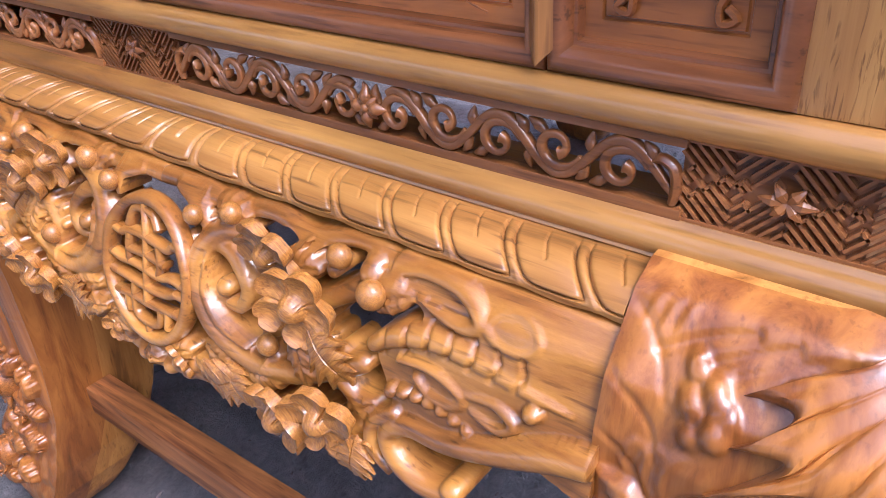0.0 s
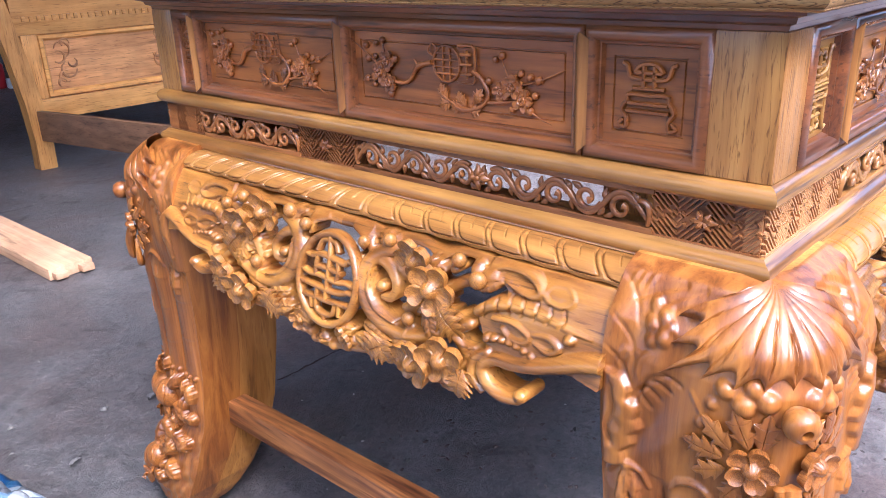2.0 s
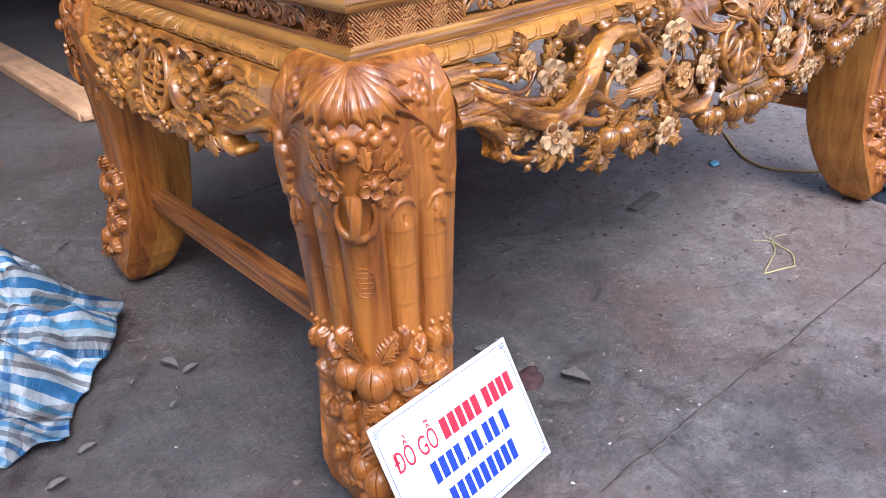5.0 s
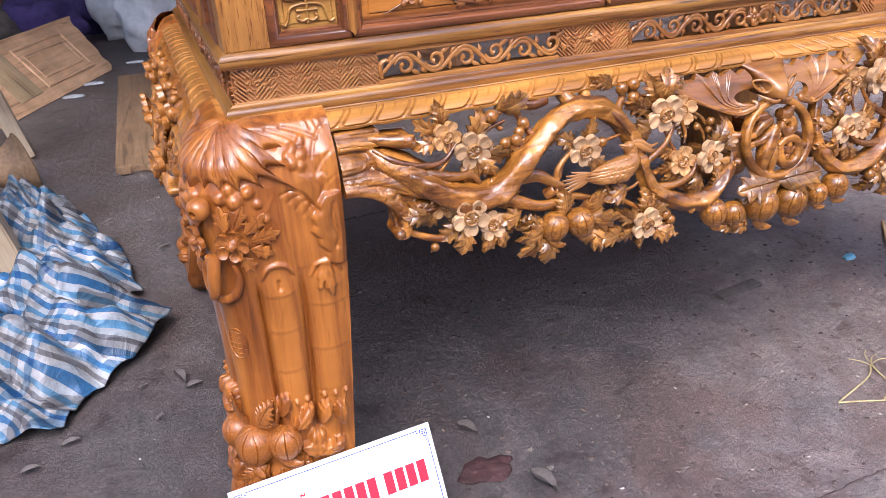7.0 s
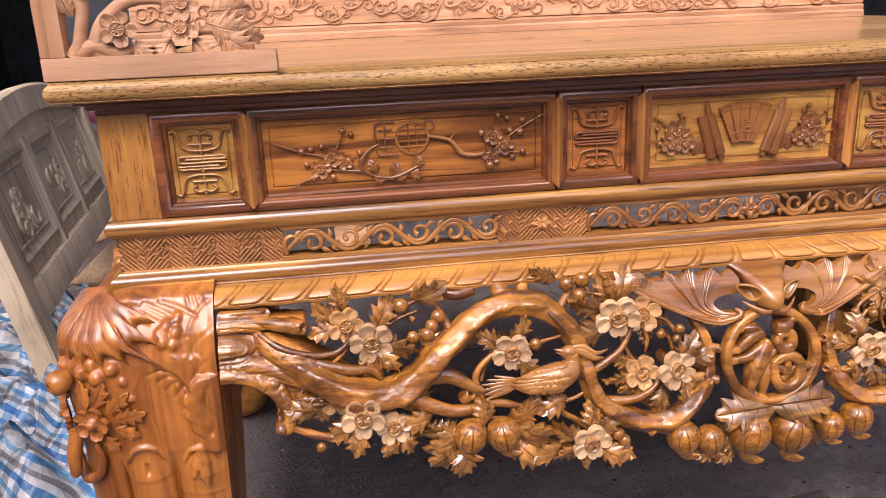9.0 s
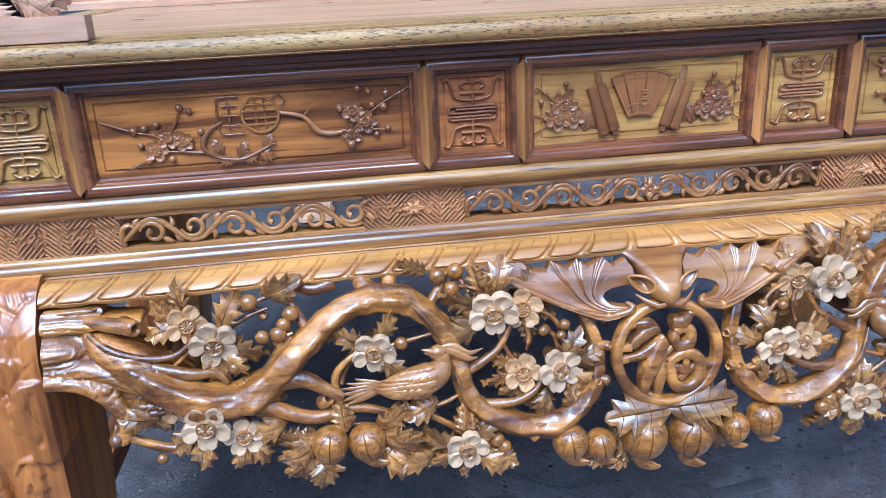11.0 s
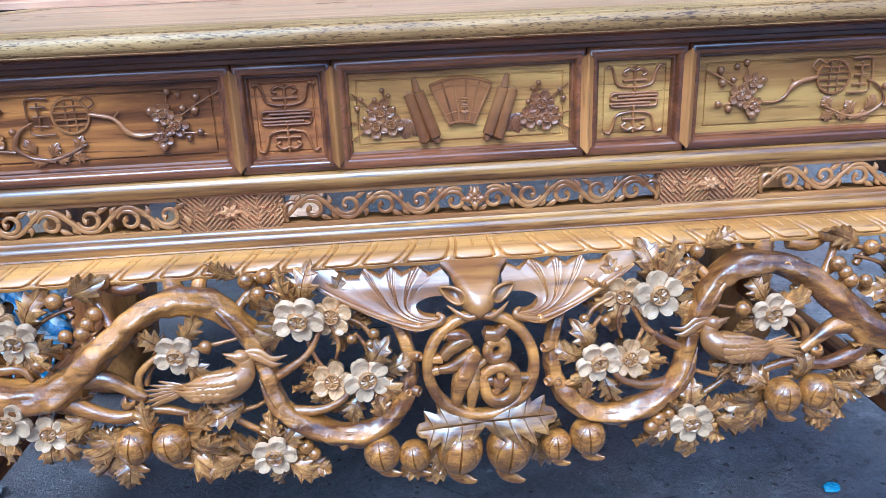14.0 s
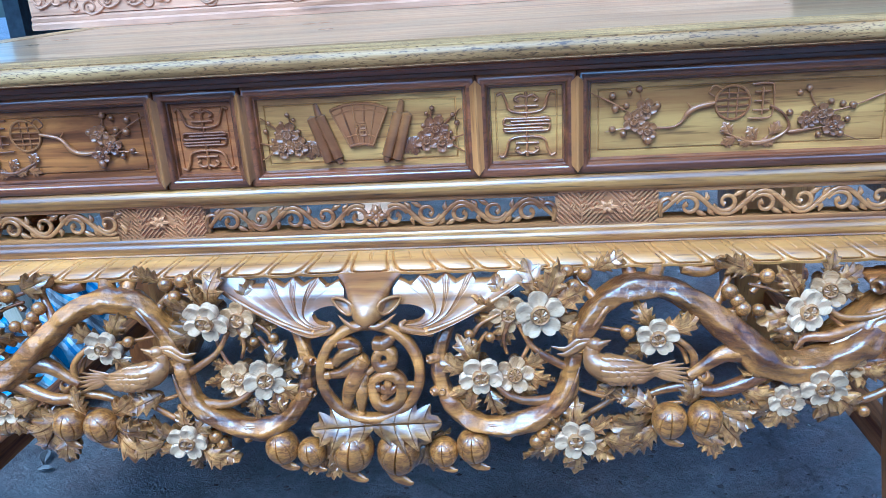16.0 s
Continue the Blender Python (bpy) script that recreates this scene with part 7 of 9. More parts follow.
a_s, z_s, H, keep = side_board()
side_apron = part("side_apron", pierced_sheet(SIDE, a_s, z_s, H, keep), AMBER_Y, table, "honey-brown apron pierced with blossom and scrolls", 70)
half = part("apron_half", pierced_sheet(SIDE, D - a_s[::-1], z_s, H[:, ::-1], keep[:, ::-1]), AMBER_Y, side_apron, "mirrored half of the carved side apron", 70)
SIDE_LEAF = mesh("leaf", *leaf_geo(4, 0.14, 0.40, 0.1, 0.10), AMBER_Y, 40)
for k in (0, 1):
    A = lambda a: a if k == 0 else D - a
    for a, z, r, d, bend in ((0.465, 0.897, 0.038, 0.020, 10), (0.420, 0.868, 0.040, 0.026, -8), (0.437, 0.756, 0.040, 0.024, 8), (0.384, 0.778, 0.039, 0.026, -10), (0.345, 0.755, 0.016, 0.01, 0), (0.600, 0.742, 0.022, 0.014, 20)):
        put("flower", BLOOM_SIDE_ME, SIDE.basis(SIDE.ap(A(a), z, d - 0.002), a * 1000 % 72, r, 12, bend if k else -bend), side_apron)
    buds(SIDE, side_apron, [(A(a), z) for a, z in ((0.532, 0.910), (0.392, 0.910), (0.350, 0.893), (0.582, 0.898), (0.464, 0.811))], 0.0125, 0.012)
    for a, z, q, s in ((0.412, 0.850, -42, 0.062), (0.350, 0.770, -100, 0.045), (0.500, 0.765, -150, 0.055), (0.520, 0.775, -60, 0.05)):
        put("leaf", SIDE_LEAF, SIDE.basis(SIDE.ap(A(a), z, 0.016), q if k == 0 else 180 - q, s, -8), side_apron)


def medallion_side():
    c, cz, ra, rz = 0.648, 0.826, 0.071, 0.072
    P = lambda u, v, d=0.012: SIDE.ap(c - ra * u, cz + rz * v, d)
    gs = [tube([P(math.cos(2 * math.pi * q / 24), math.sin(2 * math.pi * q / 24)) for q in range(24)], 0.0068, 14, 2, True, flat=1.5, out=SIDE.n, square=0.75)]
    S = lambda *q: gs.append(tube([P(*v, 0.012) for v in q], 0.0048, 12, 4, out=SIDE.n, flat=1.5, square=0.75))
    S((-0.45, 0.55), (-0.35, 0.80), (-0.1, 0.84), (0.12, 0.80), (0.26, 0.62))
    S((-0.1, 0.84), (0.0, 0.5), (0.0, 0.0), (0.0, -0.5))
    S((-0.62, 0.42), (-0.3, 0.50), (0.1, 0.48), (0.5, 0.44), (0.62, 0.52))
    S((-0.45, 0.22), (0.0, 0.24), (0.45, 0.20))
    S((-0.84, 0.06), (-0.6, 0.02), (-0.3, 0.04), (0.3, 0.0), (0.6, 0.05), (0.84, 0.02))
    S((-0.70, -0.20), (-0.4, -0.22), (0.0, -0.24), (0.45, -0.22), (0.70, -0.14))
    S((-0.62, -0.48), (-0.3, -0.46), (0.0, -0.48), (0.4, -0.46), (0.66, -0.44))
    S((-0.30, -0.22), (-0.32, -0.46), (-0.28, -0.72), (0.0, -0.80), (0.28, -0.72), (0.34, -0.46))
    S((0.30, 0.42), (0.34, 0.2), (0.30, 0.0))
    S((-0.42, 0.44), (-0.44, 0.22), (-0.40, 0.02))
    S((-0.5, -0.5), (-0.46, -0.74))
    S((0.5, -0.48), (0.48, -0.74))
    for p, q in (((-0.84, 0.06), (-1, 0.06)), ((0.84, 0.02), (1, 0.02)), ((-0.1, 0.84), (-0.1, 1)), ((0, -0.8), (0, -1)), ((-0.7, -0.2), (-0.97, -0.2)), ((0.7, -0.14), (0.98, -0.14)), ((-0.62, -0.48), (-0.85, -0.5)), ((0.66, -0.44), (0.88, -0.46)), ((-0.62, 0.42), (-0.88, 0.45)), ((0.62, 0.52), (0.85, 0.52))):
        S(p, q)
    return gs


ring, *strokes = medallion_side()
part("medallion", ring, AMBER_Y, side_apron, "oval medallion with pierced long-life sign", 60)
for geo in strokes:
    part("sign_stroke", geo, AMBER_Y, side_apron, "", 60)


# ---------------------------------------------------------------- legs
def leg_out(z):
    return float(np.interp(z, (0, 0.012, 0.04, 0.09, 0.20, 0.30, 0.42, 0.50, 0.60, 0.70, 0.80, 0.86, 0.90, 0.93, 0.950, 0.9615), (0.070, 0.100, 0.128, 0.136, 0.110, 0.088, 0.080, 0.080, 0.082, 0.088, 0.095, 0.094, 0.082, 0.060, 0.044, 0.020)))


def leg_in(z):
    return float(np.interp(z, (0, 0.008, 0.03, 0.06, 0.11, 0.18, 0.30, 0.45, 0.60, 0.75, 0.9615), (-0.02, 0.005, 0.033, 0.052, 0.076, 0.096, 0.118, 0.132, 0.142, 0.148, 0.149)))


def leg_point(u, z, lift=0.0):
    """Point and outward normal on the leg's carved outside; u runs 0 (inner edge, long side) .. 0.5 (corner) .. 1."""
    def at(u, z):
        o, i = leg_out(z), leg_in(z)
        r = min(0.075, 0.45 * (o + i))
        st = o + i - r
        total = 2 * st + r * math.pi / 2
        s = u * total
        if s < st:
            return Vector((i - s, -o, z))
        if s > total - st:
            return Vector((-o, i - (total - s), z))
        q = (s - st) / r
        return Vector((-o + r - r * math.sin(q), -o + r - r * math.cos(q), z))
    p = at(u, z)
    du = at(min(1, u + 0.01), z) - at(max(0, u - 0.01), z)
    dz = at(u, z + 0.004) - at(u, z - 0.004)
    n = dz.cross(du).normalized()
    if n.dot(Vector((-1, -1, 0)) + (Vector((0, -1, 0)) if u < 0.5 else Vector((-1, 0, 0)))) < 0:
        n = -n
    return p + n * lift, n


def flute(u, z):
    """Bundled bamboo canes with nodes on the lower shaft, and soft swirls above."""
    f = float(np.interp(z, (0.30, 0.36, 0.66, 0.705), (0, 1, 1, 0)))
    h = 0.0
    if f > 0:
        best = -0.012
        for c, w, top, nodes in ((0.5, 0.125, 0.72, ()), (0.285, 0.085, 0.700, (0.66, 0.585, 0.50)), (0.715, 0.085, 0.700, (0.66, 0.585, 0.50)), (0.09, 0.100, 0.690, (0.625, 0.53, 0.44)), (0.91, 0.100, 0.690, (0.625, 0.53, 0.44))):
            q = (u - c) / w
            if abs(q) < 1 and z < top + 0.01:
                cap = math.sqrt(max(0.0, 1 - (max(0, z - top + 0.03) / 0.04) ** 2))
                v = -0.012 + 0.0200 * math.sqrt(1 - q * q) * cap
                for zn in nodes:
                    zc = zn + 0.006 * q * q
                    v += 0.0008 * math.exp(-((z - zc) / 0.0034) ** 2) - 0.0006 * math.exp(-((z - zc + 0.008) / 0.004) ** 2)
                best = max(best, v)
        h += f * best
    if z > 0.72:
        g = float(np.interp(z, (0.72, 0.76, 0.90, 0.94), (0, 1, 1, 0)))
        e = abs(u - 0.5)
        h += g * 0.003 * math.sin(e * 34 + (z - 0.8) * 40) * float(np.interp(e, (0.2, 0.34), (0, 1)))
    if z < 0.34:
        h += 0.006 * noise.noise(Vector((u * 14, z * 40, 3))) * float(np.interp(z, (0.0, 0.04, 0.3, 0.34), (0.2, 1, 1, 0)))
    edge = min(u, 1 - u)
    return h * float(np.interp(edge, (0, 0.02), (0.2, 1)))


def leg_relief(sv, zv):
    """Carving on the leg's outside; S is the way round from the corner edge, the same to both sides."""
    S, Z = np.meshgrid(np.abs(sv), zv)
    H = np.zeros(S.shape)
    # berries under the shoulder leaf and a bunch beside it
    for a, z, r in ((0.026, 0.854, 0.013), (0.050, 0.846, 0.014), (0.072, 0.858, 0.012), (0.040, 0.868, 0.012), (0.152, 0.912, 0.011), (0.168, 0.904, 0.011), (0.150, 0.892, 0.012), (0.166, 0.922, 0.010), (0.166, 0.886, 0.010), (0.142, 0.904, 0.009), (0.086, 0.836, 0.009), (0.096, 0.808, 0.009)):
        knob_relief(H, S, Z, a, z, r, -0.003)
    stroke_relief(H, S, Z, [(0.112, 0.842), (0.094, 0.814), (0.076, 0.790)], [0.002, 0.003, 0.002], 0.0)
    # swirls cut beside the inner edge
    for t in range(3):
        stroke_relief(H, S, Z, [(0.155 + 0.016 * t, 0.872 - 0.01 * t), (0.172 + 0.014 * t, 0.866), (0.180 + 0.014 * t, 0.845), (0.170 + 0.014 * t, 0.822)], [0.001, 0.004, 0.004, 0.001], -0.0015)
    for t in range(3):
        stroke_relief(H, S, Z, [(0.165 + 0.012 * t, 0.955), (0.180 + 0.014 * t, 0.945), (0.190 + 0.014 * t, 0.925)], [0.001, 0.004, 0.001], -0.0015)
    for t in (0, 2, 4):
        cut_relief(H, S, Z, [(0.232, 0.944 - 0.019 * t), (0.212, 0.938 - 0.021 * t), (0.194, 0.920 - 0.021 * t), (0.186, 0.896 - 0.020 * t)], 0.0018, 0.003)
    for t in range(4):
        cut_relief(H, S, Z, [(0.125 + 0.012 * t, 0.842 - 0.014 * t), (0.145 + 0.010 * t, 0.848 - 0.010 * t), (0.166 + 0.006 * t, 0.838 - 0.010 * t), (0.176 + 0.003 * t, 0.816 - 0.012 * t)], 0.0020, 0.004)
    for s0, s1, dz in ((0.030, 0.105, 0.0), (0.060, 0.140, -0.004), (0.095, 0.168, -0.006), (0.125, 0.200, -0.004), (0.050, 0.120, -0.009)):
        cut_relief(H, S, Z, [(s0, 0.947 + 0.3 * dz), (0.5 * (s0 + s1), 0.941 + dz), (s1, 0.927 + dz)], 0.0020, 0.0036)
    # bracket with knobs where the apron's lower curve runs in
    rim = 0.190 - 0.007 * np.abs(np.sin(math.pi * (Z - 0.700) / 0.027)) + 0.012 * np.cos((Z - 0.70) * 42)
    plate = (S > rim) & (Z > 0.700) & (Z < 0.834)
    H[:] = np.where(plate, np.maximum(H, 0.0085 + 0.003 * np.sin(np.clip((S - rim) / 0.03, 0, 1) * math.pi)), H)
    cut_relief(H, S, Z, [(0.212, 0.815), (0.208, 0.785), (0.216, 0.755), (0.210, 0.735)], 0.003, 0.005)
    # rings and crossed leaves on the canes
    for a, z in ((0.098, 0.700), (0.188, 0.690)):
        stroke_relief(H, S, Z, [(a - 0.030, z - 0.006), (a - 0.018, z + 0.012), (a, z + 0.018), (a + 0.018, z + 0.012), (a + 0.030, z - 0.006)], [0.002, 0.004, 0.0045, 0.004, 0.002], 0.002)
    cut_relief(H, S, Z, [(0.098, 0.684), (0.098, 0.672)], 0.003, 0.008)
    leaf_relief(H, S, Z, 0.190, 0.712, 0.196, 0.640, 0.012, 0.005, 3, 0.004)
    leaf_relief(H, S, Z, 0.186, 0.708, 0.172, 0.655, 0.009, 0.005, 2, 0.003)
    for a in (0.082, 0.098, 0.114, 0.170, 0.186, 0.202):
        stroke_relief(H, S, Z, [(a, 0.375), (a + 0.002, 0.40), (a + 0.6 * (a - (0.098 if a < 0.14 else 0.186)), 0.425)], [0.003, 0.0035, 0.002], 0.003)
        knob_relief(H, S, Z, a + 0.6 * (a - (0.098 if a < 0.14 else 0.186)), 0.428, 0.006, 0.003)
    # tangle of leaves round the foot
    for a0, z0, q, ln, wd in ((0.05, 0.40, 60, 0.06, 0.018), (0.09, 0.375, 40, 0.06, 0.02), (0.15, 0.37, 70, 0.05, 0.018), (0.20, 0.36, 100, 0.05, 0.018), (0.10, 0.33, -20, 0.07, 0.022), (0.15, 0.30, 20, 0.06, 0.02), (0.05, 0.28, -40, 0.07, 0.022), (0.02, 0.25, -80, 0.07, 0.02), (0.10, 0.25, -10, 0.07, 0.022), (0.14, 0.22, 30, 0.06, 0.02),
                              (0.06, 0.20, 10, 0.07, 0.022), (0.02, 0.17, -60, 0.06, 0.02), (0.10, 0.17, -30, 0.07, 0.02), (0.05, 0.12, 0, 0.06, 0.02), (0.0, 0.31, -90, 0.06, 0.022)):
        leaf_relief(H, S, Z, a0, z0, a0 + ln * math.cos(radians(q)), z0 + ln * math.sin(radians(q)), wd, 0.008, 4, 0.010)
    for a, z, r in ((0.140, 0.340, 0.020), (0.115, 0.285, 0.014), (0.08, 0.225, 0.016), (0.075, 0.15, 0.014)):
        knob_relief(H, S, Z, a, z, r, 0.002)
    G = np.pad(H, 1, mode="edge")  # soften the cuts a little, as sanding does
    return (4 * H + G[:-2, 1:-1] + G[2:, 1:-1] + G[1:-1, :-2] + G[1:-1, 2:]) / 8


def leg_mesh():
    nu, zs = 190, [0.9615 * j / 380 for j in range(381)]
    ring = nu + 1 + 7
    sv = np.array([(0.5 - i / nu) * 0.46 for i in range(nu + 1)])
    R = leg_relief(sv, np.array(zs))
    V = []
    for j, z in enumerate(zs):
        for i in range(nu + 1):
            u = i / nu
            p, n = leg_point(u, z)
            V.append(p + n * (flute(u, z) + float(R[j, i]) * min(1.0, min(i, nu - i) / 4) * min(1.0, (0.9615 - z) / 0.01)))
        i_ = leg_in(z)
        a, b = V[-1].copy(), V[-1 - nu].copy()
        fl = float(np.interp(z, (0.0, 0.03, 0.12, 0.26), (0.04, 0.05, 0.045, 0.010)))
        V.append(Vector((a.x * 0.5 + (i_ - fl) * 0.5, i_, z)))
        for q in range(5):
            V.append(Vector((i_ - fl + fl * math.sin(q * math.pi / 8), i_ - fl + fl * math.cos(q * math.pi / 8), z)))
        V.append(Vector((i_, b.y * 0.5 + (i_ - fl) * 0.5, z)))
    F = grid_faces(ring, len(zs), True) + [tuple(range(ring)), tuple(range((len(zs) - 1) * ring, len(zs) * ring))]
    me = mesh("leg", V, F, LEG_Z, 70)
    me.materials.append(LEG_IN)
    me.polygons.foreach_set("material_index", [int(sum(v % ring >= nu for v in f) > 2) for f in F])
    return me


def leg_frame(u, z, roll=0.0, s=1.0, lift=0.0, tip=0.0):
    p, n = leg_point(u, z, lift)
    up = (Vector((0, 0, 1)) - n * n.z).normalized()
    m = Matrix((up.cross(n), up, n)).transposed().to_4x4() @ Euler((radians(tip), 0, radians(roll))).to_matrix().to_4x4()
    return Matrix.Translation(p) @ m @ Matrix.Scale(s, 4)


def along(pts, r, n=8, sub=5, lift=0.004, flat=1.0):
    return tube([leg_point(u, z, lift + (e[0] if e else 0))[0] for u, z, *e in pts], r, n, sub)


LEG_BLOOM, LEG_FRUIT = cupped_bloom(LEG_Z), fruit_mesh(LEG_Z, "peach")
LEG_LEAVES = [mesh("leaf", *leaf_geo(t, b, f, w, 0.06), LEG_Z, 35) for t, b, f, w in ((5, 0.14, 0.36, 0.1), (6, 0.10, 0.26, -0.2))]



def draped_leaf(side, s0, z0, q, ln, teeth, fat, lift=0.006, upper=1.0, bow=0.04):
    """A carved leaf laid on the leg's skin from s0, z0 towards the angle q; s runs round from the corner edge."""
    V, F = leaf_geo(teeth, bow, fat, 0.0, 0.09)
    c, d, out = math.cos(radians(q)), math.sin(radians(q)), []
    for v in V:
        y = v.y * (upper if v.y > 0 else 1.0)
        s, z = s0 + ln * (v.x * c - y * d), min(0.957, z0 + ln * (v.x * d + y * c))
        p, n = leg_point(min(0.995, max(0.005, 0.5 - side * s / 0.46)), z)
        out.append(p + n * (lift + ln * v.z))
    return out, (F if side < 0 else [tuple(reversed(f)) for f in F])


def shoulder_leaf(side):
    """A broad lobed leaf draped over the leg's shoulder: pointed fingers from one root, long cut veins, edges turned under."""
    root = (0.0, 0.955)
    tips = ((0.0, 0.868), (0.032, 0.862), (0.064, 0.858), (0.102, 0.860), (0.156, 0.850), (0.146, 0.886), (0.136, 0.916))
    V, nr, per = [], 22, 16
    cols = []
    for (s0, z0), (s1, z1) in zip(tips, tips[1:]):
        cols += [(i / per, (s0, z0), (s1, z1)) for i in range(per)]
    cols.append((0.0, tips[-1], tips[-1]))
    for f, p, q in cols:
        cut = (0.15 + 0.9 * p[0]) * math.sin(math.pi * min(1.0, f / 0.86 if f < 0.43 else 0.5 + (f - 0.43) / 1.14)) ** 0.7
        es, ez = p[0] + (q[0] - p[0]) * f, p[1] + (q[1] - p[1]) * f
        es, ez = es + (root[0] - es) * cut, ez + (root[1] - ez) * cut
        for j in range(nr):
            r = j / (nr - 1)
            g = r * (1 - cut)
            bent = f + 0.10 * math.sin(7.0 * g + 40 * p[0])
            on = min(bent % 1.0, 1 - bent % 1.0)
            vein = math.exp(-(on / 0.055) ** 2) * min(1.0, max(0.0, (g - 0.32) / 0.25)) * (r < 0.95)
            side_vein = math.exp(-((on - 0.16 - 0.14 * g) / 0.05) ** 2) * min(1.0, max(0.0, (g - 0.58) / 0.15)) * (r < 0.9)
            h = 0.006 + 0.011 * math.sin(math.pi * min(1, g * 0.9 + 0.1)) ** 0.8 + 0.0022 * math.sin(math.pi * on) * g - 0.0034 * vein - 0.0020 * side_vein
            if j == nr - 1:
                h = -0.001
            elif j == nr - 2:
                h -= 0.003
            s, z = root[0] + (es - root[0]) * r, root[1] + (ez - root[1]) * r + 0.006 * math.sin(math.pi * r)
            p3, n = leg_point(min(0.995, max(0.005, 0.5 - side * s / 0.46)), min(0.958, z))
            V.append(p3 + n * h)
    F = grid_faces(nr, len(cols))
    return V, (F if side < 0 else [tuple(reversed(f)) for f in F])


LEG_PARTS = []
for side in (1, -1):
    LEG_PARTS.append(("leaf", mesh("leaf", *shoulder_leaf(side), LEG_Z, 60), Matrix()))
    for spec in ((0.028, 0.798, 96, 0.044, 2, 0.26), (0.040, 0.798, 66, 0.046, 2, 0.26), (0.058, 0.790, 40, 0.046, 2, 0.24), (0.066, 0.776, 8, 0.048, 3, 0.26), (0.062, 0.760, -24, 0.040, 2, 0.28), (0.044, 0.748, -60, 0.034, 2, 0.3)):
        LEG_PARTS.append(("leaf", mesh("leaf", *draped_leaf(side, *spec), LEG_Z, 40), Matrix()))
for u, z, r in ((0.425, 0.774, 0.030), (0.575, 0.774, 0.030), (0.30, 0.285, 0.028), (0.70, 0.285, 0.028), (0.36, 0.20, 0.026), (0.64, 0.20, 0.026)):
    LEG_PARTS.append(("flower", LEG_BLOOM, leg_frame(u, z, u * 500, r, 0.009)))
for u, z, r in ((0.5, 0.345, 0.040), (0.36, 0.350, 0.034), (0.64, 0.350, 0.034), (0.5, 0.135, 0.036), (0.42, 0.16, 0.03), (0.58, 0.16, 0.03)):
    LEG_PARTS.append(("peach", LEG_FRUIT, leg_frame(u, z, 0, r, 0.006)))
for u, z, q, s in ((0.47, 0.385, 60, 0.07), (0.53, 0.385, 120, 0.07), (0.44, 0.30, 220, 0.06), (0.56, 0.30, -40, 0.06), (0.5, 0.24, 270, 0.08), (0.40, 0.10, 200, 0.07), (0.60, 0.10, -20, 0.07)):
    LEG_PARTS.append(("leaf", LEG_LEAVES[int(s * 100) % 2], leg_frame(u, z, q, s, 0.012, -18)))
relief = [along([(0.565, 0.735, 0.004), (0.575, 0.71, 0.006), (0.555, 0.682, 0.008), (0.50, 0.668, 0.010), (0.445, 0.682, 0.008), (0.425, 0.71, 0.006), (0.435, 0.735, 0.004)], [0.004, 0.006, 0.008, 0.009, 0.008, 0.006, 0.004]),
          along([(0.49, 0.755, 0.010), (0.492, 0.725, 0.022), (0.500, 0.692, 0.026), (0.515, 0.680, 0.026)], [0.011, 0.012, 0.010, 0.005]), along([(0.515, 0.755, 0.010), (0.508, 0.725, 0.018), (0.502, 0.705, 0.022)], [0.007, 0.006, 0.003])]
LEG_PARTS.append(("drop", mesh("drop", *joined(*relief), LEG_Z, 50), Matrix()))
seal = [along([(0.5 + 0.045 * math.cos(t * 0.524), 0.57 + 0.032 * math.sin(t * 0.524)) for t in range(13)], 0.0012, 5, 2, 0.0085)]
seal += [along([(0.5 - 0.04 + 0.02 * j, 0.57 - 0.024 * s * (1 - abs(j - 2) * 0.3)), (0.5 - 0.04 + 0.02 * j, 0.57 + 0.024 * s * (1 - abs(j - 2) * 0.3))], 0.0009, 5, 4, 0.0085) for j in range(5) for s in (1,)]
seal += [along([(0.5 - 0.042, 0.57 + 0.011 * j), (0.5, 0.57 + 0.011 * j), (0.5 + 0.042, 0.57 + 0.011 * j)], 0.0009, 5, 4, 0.0085) for j in (-2, -1, 0, 1, 2)]
LEG_PARTS.append(("seal", mesh("seal", *joined(*seal), LEG_Z, 50), Matrix()))
p0, n0 = leg_point(0.5, 0.842, 0.020)
stub = lathe([(0.012, -0.016), (0.0185, -0.006), (0.0195, 0.003), (0.0165, 0.012), (0.010, 0.0165), (0.0062, 0.0160), (0.0055, 0.008), (0.0005, 0.006)], 18)
LEG_PARTS.append(("knob", mesh("knob", *moved(stub, Matrix.Translation(p0) @ (n0 + Vector((0.0, 0.0, -0.25))).normalized().to_track_quat("Z", "Y").to_matrix().to_4x4()), LEG_Z, 50), Matrix()))

LEG_ME = leg_mesh()
for at, turn in (((0, 0), 0), ((L, 0), 90), ((L, D), 180), ((0, D), -90)):
    leg = put("leg", LEG_ME, pose(*at, 0, 0, 0, turn), table, "orange-brown cabriole leg carved with bamboo, leaves and peaches")
    for name, me, m in LEG_PARTS:
        put(name, me, m, leg)

# rough battens tied between the legs
for x in (0.004, L - 0.004):
    V, F = box(x - 0.024, x + 0.024, 0.11, D - 0.115, 0.280, 0.342, 0.003)
    V = [v + Vector((0, 0, 0.030 * (1 - (v.y - 0.15) / 1.0))) for v in V]
    part("stretcher", (V, F), BATTEN, table, "rough dark-streaked wooden stretcher")

# ---------------------------------------------------------------- things on the table
def raw_flower(parent, m):
    put("flower", RAW_BLOOM, m, parent)


